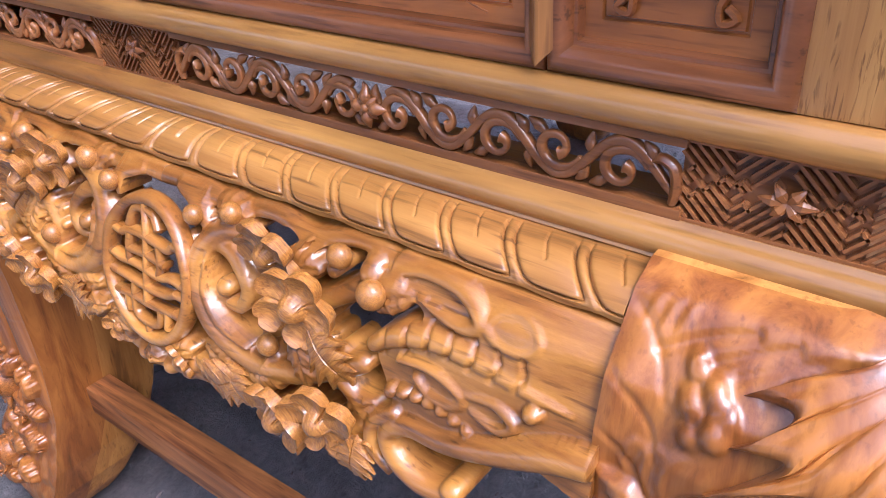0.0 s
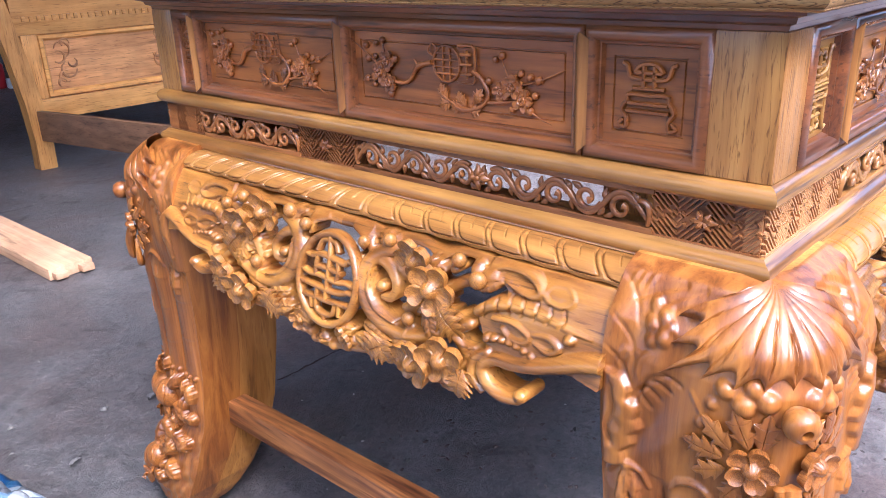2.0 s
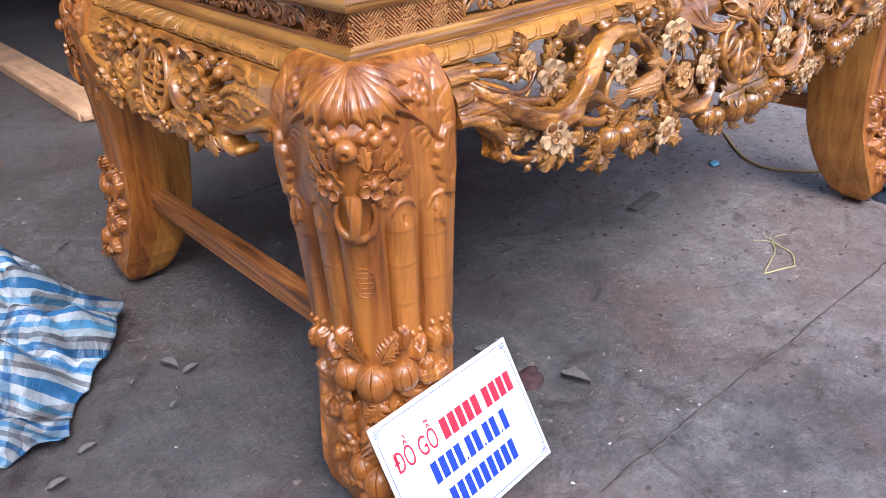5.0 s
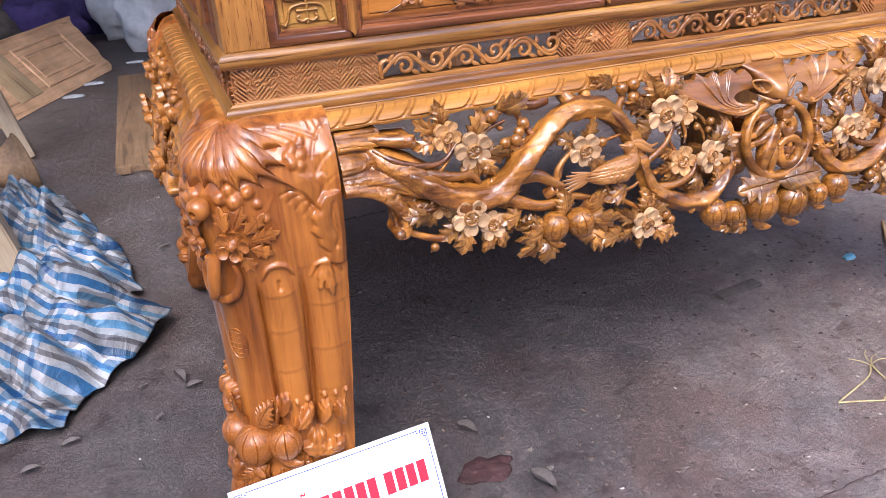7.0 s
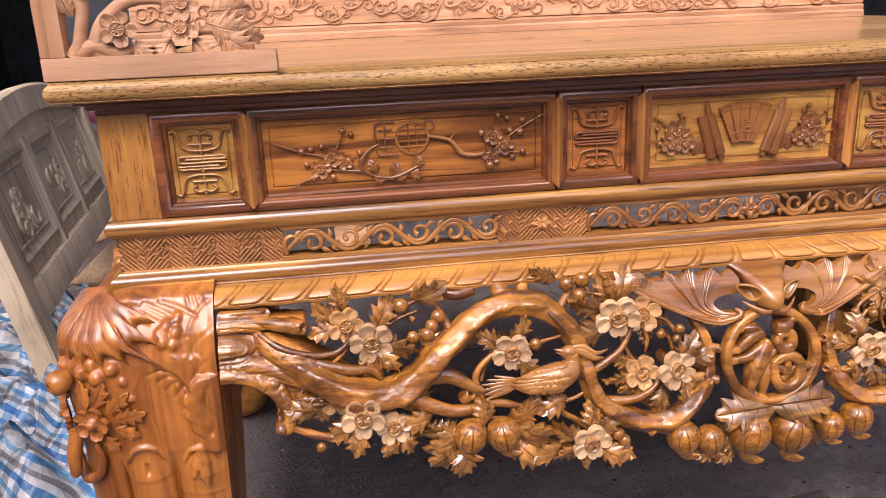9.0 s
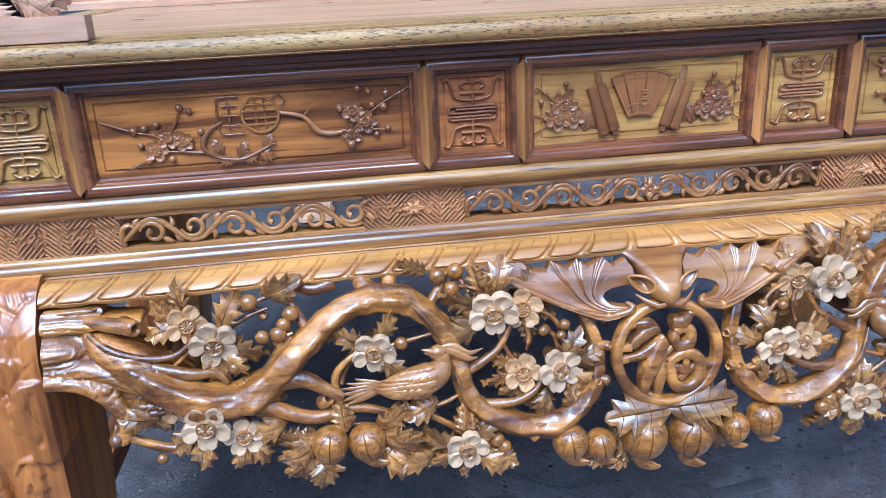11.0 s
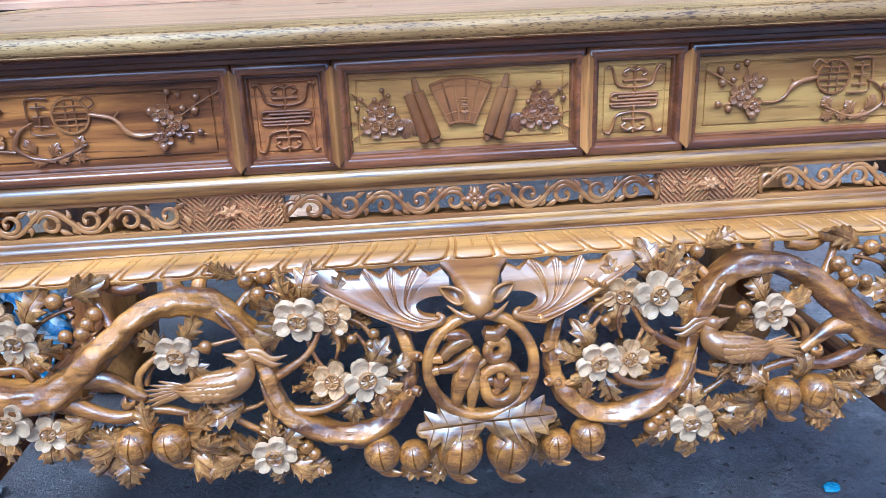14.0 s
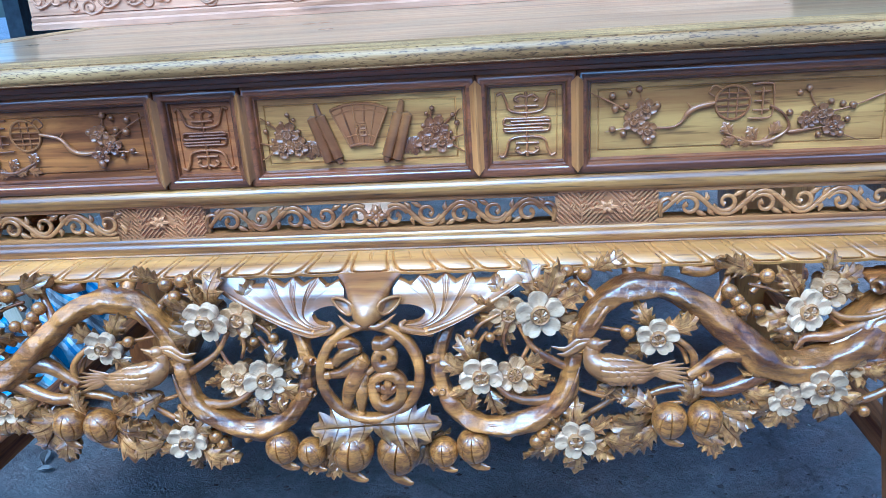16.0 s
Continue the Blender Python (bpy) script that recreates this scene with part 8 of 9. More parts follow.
RAW_BLOOM = blossom_mesh(RAW_X, "flower")
RAW_LEAF = mesh("leaf", *leaf_geo(5, 0.14, 0.34, 0.2), RAW_X, 35)
bracket = thing("corner_bracket", "unfinished pale bracket carved with blossom standing on the tabletop", "bracket")
yb = -0.022
part("base_strip", box(-0.044, 0.282, yb - 0.018, yb + 0.018, 1.2835, 1.3155, 0.002), RAW_X, bracket)
part("upright", box(-0.044, -0.010, yb - 0.016, yb + 0.018, 1.3160, 1.52, 0.002), RAW_Z, bracket)
B = lambda x, z, d=0.0: Vector((x, yb - d, z))
vg = [tube([B(0.00, 1.316), B(0.012, 1.345, 0.004), B(0.02, 1.39, 0.006), B(-0.004, 1.44, 0.0), B(0.01, 1.49)], [0.012, 0.010, 0.009, 0.008, 0.006], 10, 6, bumps=0.3),
      tube([B(0.035, 1.316), B(0.04, 1.35, 0.004), B(0.075, 1.385, 0.006), B(0.12, 1.39, 0.006), B(0.15, 1.375, 0.004)], [0.013, 0.012, 0.010, 0.007, 0.004], 10, 6, bumps=0.3),
      tube([B(0.09, 1.385), B(0.10, 1.43, 0.004), B(0.15, 1.46, 0.004)], [0.008, 0.007, 0.004], 8, 5), tube([B(0.15, 1.335), B(0.19, 1.345, 0.004), B(0.235, 1.328, 0.002)], [0.004, 0.006, 0.003], 8, 5),
      tube([B(0.0, 1.318), B(0.03, 1.328, 0.004), B(0.06, 1.320, 0.004), B(0.09, 1.324)], [0.010, 0.012, 0.010, 0.006], 8, 5, bumps=0.5)]
part("branch", joined(*vg), RAW_X, bracket, "", 55)
face_m = lambda x, z, d, roll, s: FRONT.basis(Vector((x, yb - d, z)), roll, s, 6, 0)
for x, z, r in ((0.066, 1.352, 0.026), (0.151, 1.352, 0.027), (0.156, 1.385, 0.026), (0.03, 1.42, 0.026), (0.10, 1.45, 0.024)):
    raw_flower(bracket, face_m(x, z, 0.018, x * 700, r))
for x, z, q, s in ((0.085, 1.335, -60, 0.045), (0.05, 1.335, 230, 0.04), (0.135, 1.335, 240, 0.05), (0.165, 1.335, -50, 0.05), (0.185, 1.355, -15, 0.07), (0.19, 1.37, 5, 0.06), (0.20, 1.345, -35, 0.06), (0.005, 1.37, 110, 0.05), (0.10, 1.40, 60, 0.05), (0.215, 1.34, -8, 0.05)):
    put("leaf", RAW_LEAF, face_m(x, z, 0.006, q, s), bracket)

backboard = thing("back_panel", "unfinished pale carved panel standing across the back of the tabletop", "panel")
yk = 1.205
part("bottom_rail", FRONT.geo(sweep_x([(-yk - 0.02, 1.2835), (-yk + 0.014, 1.2835), (-yk + 0.014, 1.300), (-yk + 0.008, 1.306), (-yk + 0.010, 1.318), (-yk - 0.002, 1.326), (-yk - 0.02, 1.326)], -0.19, 2.10, 0)), RAW_X, backboard)
part("field", box(-0.19, 2.10, yk - 0.004, yk + 0.018, 1.3265, 1.56), RAW_X, backboard)
rr = random.Random(3)
clouds = []
for i in range(90):
    x0, z0 = -0.15 + 2.22 * (i / 90) + rr.uniform(-0.01, 0.01), 1.342 + 0.055 * rr.random()
    s = rr.choice((-1, 1))
    R = rr.uniform(0.012, 0.024)
    clouds.append(tube([Vector((x0 + s * R * (1 - q / 16) * math.cos(q * 0.62 + i), yk - 0.006, z0 + R * (1 - q / 16) * math.sin(q * 0.62 + i))) for q in range(12)], 0.0032, 6, 1))
    if i % 3 == 0:
        clouds.append(tube([Vector((x0 - 0.02, yk - 0.006, z0 - 0.01)), Vector((x0 + 0.005, yk - 0.008, z0 - 0.022)), Vector((x0 + 0.04, yk - 0.006, z0 - 0.006)), Vector((x0 + 0.055, yk - 0.006, z0 + 0.03))], [0.002, 0.0045, 0.0035, 0.002], 6, 4))
part("cloud_relief", joined(*clouds), RAW_X, backboard, "shallow cloud and dragon scrolls")

# ---------------------------------------------------------------- sign leaning on the leg
CARD = plain("white_printed_card", (0.80, 0.80, 0.80), 0.45, noise_scale=60, spread=0.04, bump=0.05)
REDINK = plain("red_ink", (0.62, 0.02, 0.05), 0.5, noise_scale=60, spread=0.1, bump=0.0)
BLUEINK = plain("blue_ink", (0.02, 0.05, 0.40), 0.5, noise_scale=60, spread=0.1, bump=0.0)
sx = Vector((0.406, 0.052, -0.012)).normalized()
sd = Vector((-0.012, -0.147, -0.258))
sd = (sd - sx * sd.dot(sx)).normalized()
sn = sx.cross(-sd).normalized()
SIGN_M = Matrix((sx, -sd, sn)).transposed().to_4x4()
SIGN_M.translation = Vector((-0.138, -0.130, 0.300))
sign = new("sign")
tagged(sign, "white printed sign with red and blue lettering leaning on a leg", "sign")
sign.matrix_basis = SIGN_M
part("board", box(0, 0.418, -0.292, 0, -0.003, 0.0, 0.0008), CARD, sign)


def flat_bar(x0, x1, y0, y1, h=0.0006):
    return box(x0, x1, y0, y1, 0.0001, h)


txt = bpy.data.curves.new("lettering", "FONT")
txt.body, txt.size, txt.extrude = "ĐỒ GỖ", 0.058, 0.0004
txt_ob = new("lettering_source", txt)
dg = bpy.context.evaluated_depsgraph_get()
tme = bpy.data.meshes.new_from_object(txt_ob.evaluated_get(dg))
bpy.data.objects.remove(txt_ob)
tv = [v.co.copy() for v in tme.vertices]
tw = max(v.x for v in tv) - min(v.x for v in tv)
part("lettering", ([Vector((0.026 + (v.x - min(w.x for w in tv)) * 0.118 / tw, -0.112 + v.y, 0.0006 + v.z)) for v in tv], [tuple(p.vertices) for p in tme.polygons]), REDINK, sign, "red capital letters")
x = 0.162
for n_letters in (5, 4):
    for i in range(n_letters):
        part("letter_bar", flat_bar(x, x + 0.0185, -0.112, -0.068), REDINK, sign)
        x += 0.0245
    x += 0.012
x = 0.10
for i in range(12):
    part("figure_bar", flat_bar(x, x + (0.004 if i in (4, 7, 10) else 0.017), -0.178, -0.178 + (0.006 if i in (4, 7, 10) else 0.045)), BLUEINK, sign)
    x += 0.010 if i in (4, 7, 10) else 0.0235
x = 0.12
for i in range(9):
    part("figure_bar", flat_bar(x, x + 0.017, -0.246, -0.201), BLUEINK, sign)
    x += 0.0235
for q in (flat_bar(0.030, 0.388, -0.011, -0.0095), flat_bar(0.030, 0.388, -0.2825, -0.281), flat_bar(0.009, 0.0105, -0.262, -0.030), flat_bar(0.4075, 0.409, -0.262, -0.030)):
    part("border_line", q, BLUEINK, sign)
for cx, ax in ((0.009, 1), (0.409, -1)):
    for cy, ay in ((-0.010, -1), (-0.282, 1)):
        cg = []
        for i, (x0, y0, x1, y1) in enumerate(((0, 0, 14, 1.5), (0, 0, 1.5, 14), (14, 0, 15.5, 8), (0, 14, 8, 15.5), (4, 4, 12, 5.5), (4, 4, 5.5, 12), (8, 7, 9.5, 15), (7, 8, 15, 9.5), (4, 18, 5.5, 24), (18, 4, 24, 5.5))):
            xa, xb = sorted((cx + ax * x0 * 0.001, cx + ax * x1 * 0.001))
            ya, yb2 = sorted((cy + ay * y0 * 0.001, cy + ay * y1 * 0.001))
            cg.append(flat_bar(xa, xb, ya, yb2))
        part("corner_motif", joined(*cg), BLUEINK, sign)

# ---------------------------------------------------------------- floor on the near side: tarpaulin, headboard, basket
ys = (0.60, 0.68, 0.80, 0.95, 1.15, 1.19, 1.24, 1.32, 1.42, 1.65, 2.05, 2.55)
xr = (-0.56, -0.51, -0.45, -0.32, -0.195, -0.22, -0.39, -0.41, -0.30, -0.33, -0.46, -0.62)
nu_, nv_ = 120, 150
V, UV = [], []
for j in range(nv_):
    t = j / (nv_ - 1)
    y = 0.60 + 1.95 * t
    x1 = float(np.interp(y, ys, xr))
    for i in range(nu_):
        f = i / (nu_ - 1)
        x = -1.45 + (x1 + 1.45) * f
        yy = y + 0.05 * math.sin(x * 6) * f
        p = Vector((x, yy, 0))
        e = min(1, (1 - f) * 5) * min(1, t * 7) * min(1, (1 - t) * 7)
        big = abs(noise.noise(p * 2.4 + Vector((4, 1, 0)))) * 0.24
        fold = abs(noise.noise(Vector((x * 3 + y * 4.4, (y - x) * 1.6, 2)))) * 0.22
        fine_ = abs(noise.noise(Vector((x * 4 - y * 9, x * 7 + y * 3, 5)))) * 0.17 + abs(noise.noise(Vector((x * 13 + y * 6, y * 15 - x * 5, 7)))) * 0.07 + (0.5 + noise.noise(p * 11)) * 0.028 + abs(noise.noise(p * 26)) * 0.012
        z = 0.008 + e * (big + fold) + (0.35 + 0.65 * e) * fine_
        z += e * (0.05 * (1 - abs(noise.noise(Vector((x * 5 + y * 2, y * 6 - x * 2, 8)))) * 4) if abs(noise.noise(Vector((x * 5 + y * 2, y * 6 - x * 2, 8)))) < 0.25 else 0.0)
        if 0.9 < y < 1.25:
            z += 0.05 * f ** 3 * math.sin((y - 0.9) / 0.35 * math.pi)
        V.append(Vector((x + 0.03 * noise.noise(p * 7), yy + 0.03 * noise.noise(p * 7 + Vector((9, 0, 0))), z)))
        UV.append((0.75 * x + 0.75 * y + 0.16 * noise.noise(p * 3) + 0.9 * z, 0.6 * y - 0.6 * x + 0.3 * noise.noise(p * 2)))
tarp = new("tarpaulin", mesh("tarpaulin", V, grid_faces(nu_, nv_), TARP, 180, UV))
tagged(tarp, "crumpled blue, white and grey striped plastic tarpaulin on the floor", "tarpaulin")
sol = tarp.modifiers.new("thickness", "SOLIDIFY")
sol.thickness = 0.002
TRIM = plain("yellow_green_piping", (0.48, 0.44, 0.10), 0.6, noise_scale=40, spread=0.3)
TRIMR = plain("red_edging", (0.42, 0.05, 0.05), 0.7, noise_scale=40, spread=0.3)
edge = [V[i] + Vector((0, -0.004, 0.003)) for i in range(0, nu_ // 2 + 8, 3)]
part("hem", tube(edge, 0.004, 8, 2), TRIM, tarp, "yellow-green piped hem")
part("edging", tube([p + Vector((0, 0.016, 0.004)) for p in edge], 0.005, 8, 2, flat=0.5), TRIMR, tarp, "dull red edging strip")

# headboard leaning away from the table
hx = Vector((-0.1, 0.995, 0)).normalized()
hs = Vector((-0.995, -0.1, 0)).normalized()
th = radians(12)
hu = Vector((0, 0, 1)) * math.cos(th) + hs * math.sin(th)
hn = hx.cross(hu)
HB = Matrix((hx, -hn, hu)).transposed().to_4x4()
HB.translation = Vector((-0.640, 1.530, 0.012))
hb = new("headboard")
tagged(hb, "unvarnished grey-brown bed headboard with recessed panels, leaning over the tarpaulin", "headboard")
hb.matrix_basis = HB
def hbox(x0, x1, z0, z1, y0, y1, b=0.004):
    return box(x0, x1, y0, y1, z0, z1, b)
part("leg_post", hbox(-0.12, 0.0, 0.0, 0.95, -0.03, 0.05), GREYW, hb)
part("leg_post", hbox(1.80, 1.90, 0.0, 0.95, -0.03, 0.05), GREYW, hb)
part("lower_rail", hbox(0.0, 1.80, 0.34, 0.47, -0.015, 0.03), GREYW, hb)
part("field", hbox(0.0, 1.80, 0.47, 1.0, 0.012, 0.028), GREYW, hb)
V, F = [], []
for i in range(25):
    f = i / 24
    x = -0.12 + 2.02 * f
    zt = 0.96 + 0.16 * math.sin(math.pi * f) ** 0.7
    zb = 0.90 + 0.10 * math.sin(math.pi * f)
    V += [Vector((x, -0.025, zb)), Vector((x, -0.025, zt - 0.012)), Vector((x, -0.012, zt)), Vector((x, 0.03, zt)), Vector((x, 0.03, zb))]
F = grid_faces(5, 25) + [(i * 5, i * 5 + 4, i * 5 + 9, i * 5 + 5) for i in range(24)] + [(0, 1, 2, 3, 4), tuple(range(120, 125))]
part("crest_rail", (V, F), GREYW, hb, "", 40)
for x0, x1 in ((0.06, 0.62), (0.68, 1.14), (1.20, 1.74)):
    V, F = [], []
    for e, d in ((0.0, 0.012), (0.008, -0.006), (0.022, -0.010), (0.032, 0.0), (0.045, 0.006), (0.060, 0.006), (0.066, 0.000), (0.072, 0.006)):
        for u, w in ((x0 + e, 0.52 + e), (x1 - e, 0.52 + e), (x1 - e, 0.91 - e), (x0 + e, 0.91 - e)):
            V.append(Vector((u, d, w)))
    for k in range(7):
        F += [(k * 4 + q, k * 4 + (q + 1) % 4, k * 4 + 4 + (q + 1) % 4, k * 4 + 4 + q) for q in range(4)]
    F.append((28, 29, 30, 31))
    part("panel_moulding", (V, F), GREYW, hb, "", 25)
for x in (0.62, 1.14):
    part("divider", hbox(x + 0.006, x + 0.054, 0.47, 0.93, -0.012, 0.02), GREYW, hb)
rs = random.Random(8)
for xc in (0.34, 0.91, 1.47):
    gs = []
    for q in range(9):
        cx, cz, R = xc + rs.uniform(-0.10, 0.10), 0.68 + rs.uniform(-0.06, 0.08), rs.uniform(0.02, 0.05)
        gs.append(tube([Vector((cx + R * math.cos(k * 0.6 + q), 0.002, cz + R * math.sin(k * 0.6 + q))) for k in range(8)], [0.004, 0.009, 0.004], 6, 2))
    for g in gs:
        part("carved_spray", g, GREYW, hb)

# woven cone basket with a red lining
STRAW = plain("woven_bamboo", (0.24, 0.15, 0.08), 0.7, noise_scale=60, spread=0.45, bump=0.6, dist=0.004)
REDC = plain("dark_red_cloth", (0.20, 0.02, 0.035), 0.9, noise_scale=25, spread=0.4)
cone = thing("conical_hat", "worn woven bamboo conical hat with a red lining", "hat", at=(-0.76, 2.78, 0.066), rz=0)
V, F = [], []
n = 48
for j in range(17):
    f = j / 16
    for i in range(n):
        a = 2 * math.pi * i / n
        r = 0.150 * f * (1 + 0.012 * ((i + j) % 2))
        V.append(Vector((r * math.cos(a), r * math.sin(a), -0.26 * f + 0.26)))
geo = (V, grid_faces(n, 17, True))
TILT_HAT = Matrix.Translation((0, 0, 0.075)) @ Matrix.Rotation(radians(20), 4, "Z") @ Matrix.Rotation(radians(-98), 4, "Y")
part("woven_cone", moved(geo, TILT_HAT), STRAW, cone, "", 15)
part("rim", moved(tube([Vector((0.151 * math.cos(q * 0.3927), 0.151 * math.sin(q * 0.3927), 0.0)) for q in range(16)], 0.006, 8, 3, True), TILT_HAT), STRAW, cone)
V2 = [v * 0.94 - Vector((0, 0, 0.004)) for v in V]
part("lining", moved((V2, [tuple(reversed(f)) for f in geo[1]]), TILT_HAT), REDC, cone, "dark red cloth lining")


# ---------------------------------------------------------------- boards on the floor
def plank(name, label, p0, p1, width, thick, mat, z=0.0, tenon=True):
    a, b = Vector((*p0, z)), Vector((*p1, z))
    ln = (b - a).length
    ob = new(name)
    tagged(ob, label, "board")
    ob.matrix_basis = Matrix.Translation(a) @ (b - a).to_track_quat("Y", "Z").to_matrix().to_4x4()
    part("plank", box(-width / 2, width / 2, 0, ln, 0.001, thick, 0.003), mat, ob)
    if tenon:
        for s in (-1, 1):
            part("tenon", box(s * width * 0.30 - 0.028, s * width * 0.30 + 0.028, -0.045, -0.0005, thick * 0.2, thick * 0.75, 0.002), mat, ob)
    return ob


plank("loose_board", "bare pale plank with tenons lying on the floor", (0.435, 3.22), (0.39, 5.9), 0.20, 0.055, PINE)
plank("loose_board", "dull brown plank lying flat on the floor", (-0.262, 2.81), (-0.228, 5.05), 0.225, 0.045, BROWNB)

# carved panel propped on the rubbish
pa, pb = Vector((-0.95, 4.32, 0.006)), Vector((-0.39, 5.54, 0.006))
px_ = (pb - pa).normalized()
ps = Vector((-px_.y, px_.x, 0))
pu = Vector((0, 0, 1)) * math.cos(radians(40)) + ps * math.sin(radians(40))
PM = Matrix((px_, -px_.cross(pu), pu)).transposed().to_4x4()
PM.translation = pa
propped = new("propped_panel")
tagged(propped, "raw pale wooden panel with a rough end, propped on rubbish", "panel")
propped.matrix_basis = PM
PALE = wood("pale_panel_wood", (0.72, 0.46, 0.26), (0.62, 0.37, 0.195), "x", rough=0.6, coat=0.0, pores=0.15)
rj = random.Random(2)
top_line = [(-0.75, 0.0), (1.33, 0.0)] + [(1.36 + 0.03 * rj.random() + 0.10 * k / 14, 0.52 * k / 14) for k in range(1, 14)] + [(1.52, 0.53), (-0.75, 0.53)]
n = len(top_line)
V = [Vector((x, 0.0, z)) for x, z in top_line] + [Vector((x, 0.03, z)) for x, z in top_line]
part("board", (V, [tuple(range(n)), tuple(range(n, 2 * n))] + [(i, (i + 1) % n, (i + 1) % n + n, i + n) for i in range(n)]), PALE, propped, "", 20)
for x0, x1 in ((-0.60, 0.02), (0.50, 1.20)):
    V, F = [], []
    for e, d in ((0.0, -0.001), (0.006, -0.012), (0.02, -0.012), (0.03, -0.002), (0.07, -0.002), (0.075, -0.008), (0.09, -0.002)):
        for u, w in ((x0 + e, 0.09 + e), (x1 - e, 0.09 + e), (x1 - e, 0.44 - e), (x0 + e, 0.44 - e)):
            V.append(Vector((u, d, w)))
    for k in range(6):
        F += [(k * 4 + q, k * 4 + (q + 1) % 4, k * 4 + 4 + (q + 1) % 4, k * 4 + 4 + q) for q in range(4)]
    part("panel_moulding", (V, F), PALE, propped, "", 25)
LIGHTP = wood("light_insert_wood", (0.58, 0.43, 0.24), (0.5, 0.34, 0.18), "z", rough=0.6, coat=0.0)
part("divider", box(0.12, 0.40, -0.006, 0.0, 0.08, 0.46, 0.002), LIGHTP, propped, "lighter upright insert")
part("crest_curl", tube([Vector((0.10, -0.004, 0.47)), Vector((0.14, -0.006, 0.43)), Vector((0.24, -0.006, 0.41)), Vector((0.33, -0.006, 0.43)), Vector((0.36, -0.004, 0.47))], 0.006, 6, 4), PALE, propped)

# ---------------------------------------------------------------- bed at the back of the workshop
YEL = wood("yellow_varnished_wood", (0.70, 0.335, 0.085), (0.58, 0.25, 0.055), "x", rough=0.4, coat=0.2)
YELZ = wood("yellow_varnished_upright", (0.70, 0.335, 0.085), (0.58, 0.25, 0.055), "z", rough=0.4, coat=0.2)
TAN = wood("tan_carved_panel", (0.62, 0.29, 0.10), (0.48, 0.20, 0.06), "x", rough=0.5, coat=0.1)
DKB = wood("dark_brown_rail", (0.22, 0.11, 0.055), (0.15, 0.07, 0.033), "y", rough=0.45, coat=0.15)
bed = thing("bed_frame", "yellow varnished bed frame with carved headboard panel and dark side rail", "bed", at=(1.13, 5.42, 0))
V = []
for z, x in ((0.0, 0.03), (0.20, 0.035), (0.45, 0.02), (0.75, -0.02), (1.10, -0.08), (1.35, -0.14)):
    V += [Vector((x, -0.06, z)), Vector((x + 0.115, -0.06, z)), Vector((x + 0.115, 0.05, z)), Vector((x, 0.05, z))]
part("post", (V, grid_faces(4, 6, True) + [(0, 1, 2, 3), (20, 21, 22, 23)]), YELZ, bed, "", 40)
part("lower_rail", box(0.137, 1.9, -0.02, 0.03, 0.33, 0.47, 0.004), YEL, bed)
part("upper_rail", box(0.06, 1.9, -0.02, 0.03, 0.90, 1.30, 0.004), YEL, bed)
part("stile", box(0.095, 0.20, -0.018, 0.028, 0.472, 0.899, 0.004), YELZ, bed)
part("field", box(0.20, 1.9, 0.0, 0.02, 0.472, 0.899), TAN, bed)
V, F = [], []
for e, d in ((0.0, -0.001), (0.008, -0.022), (0.03, -0.024), (0.045, -0.004)):
    for u, w in ((0.20 + e, 0.475 + e), (1.30 - e, 0.475 + e), (1.30 - e, 0.90 - e), (0.20 + e, 0.90 - e)):
        V.append(Vector((u, d, w)))
for k in range(3):
    F += [(k * 4 + q, k * 4 + (q + 1) % 4, k * 4 + 4 + (q + 1) % 4, k * 4 + 4 + q) for q in range(4)]
part("panel_moulding", (V, F), YEL, bed, "", 25)
for i in range(34):
    part("dentil", box(0.12 + i * 0.05, 0.145 + i * 0.05, -0.034, -0.0205, 0.985, 1.02, 0.003), YEL, bed)
gs = []
for s, x0 in ((1, 0.30), (-1, 1.16)):
    for q in range(7):
        R = 0.03 + 0.012 * (q % 3)
        cx, cz = x0 + s * (0.02 + 0.03 * (q % 4)), 0.56 + 0.045 * q
        gs.append(tube([Vector((cx + R * math.cos(k * 0.6 + q), -0.006, cz + R * math.sin(k * 0.6 + q))) for k in range(8)], [0.004, 0.010, 0.004], 6, 2))
for g in gs:
    part("carved_spray", g, TAN, bed)
V, F = box(-0.022, 0.022, -2.3, -0.062, 0.20, 0.405, 0.004)
part("side_rail", moved((V, F), Matrix.Translation((0.085, 0, 0)) @ Matrix.Rotation(radians(11.5), 4, "Z")), DKB, bed, "dark brown side rail")

# ---------------------------------------------------------------- clutter far behind
GREYP = plain("light_grey_paint", (0.42, 0.44, 0.44), 0.6, noise_scale=8, spread=0.15)
pillar = part("pillar", box(-2.75, -1.85, 9.0, 9.25, 0, 4.6, 0.01), GREYP)
tagged(pillar, "light grey painted pillar with a dark edge strip", "pillar", kind="structure")
strip = part("edge_strip", box(-2.80, -2.752, 8.97, 9.27, 0, 4.6, 0.004), WALLM, pillar)


def heap(name, label, category, c, size, mat, seed, lump=0.35):
    """A slumped bundle of cloth or plastic with folds."""
    V0, F0 = ball((0, 0, 0), 1, (1, 1, 1), 36, 24)
    V = []
    for v in V0:
        k = 1 + lump * noise.noise(v * 1.7 + Vector((seed, 0, 0))) + 0.16 * abs(noise.noise(v * 5 + Vector((0, seed, 0)))) + 0.05 * noise.noise(v * 14)
        w = v * k
        V.append(Vector((c[0] + size[0] * w.x, c[1] + size[1] * w.y, max(0.002, c[2] + size[2] * w.z))))
    ob = part(name, (V, F0), mat, None, "", 60)
    return tagged(ob, label, category)


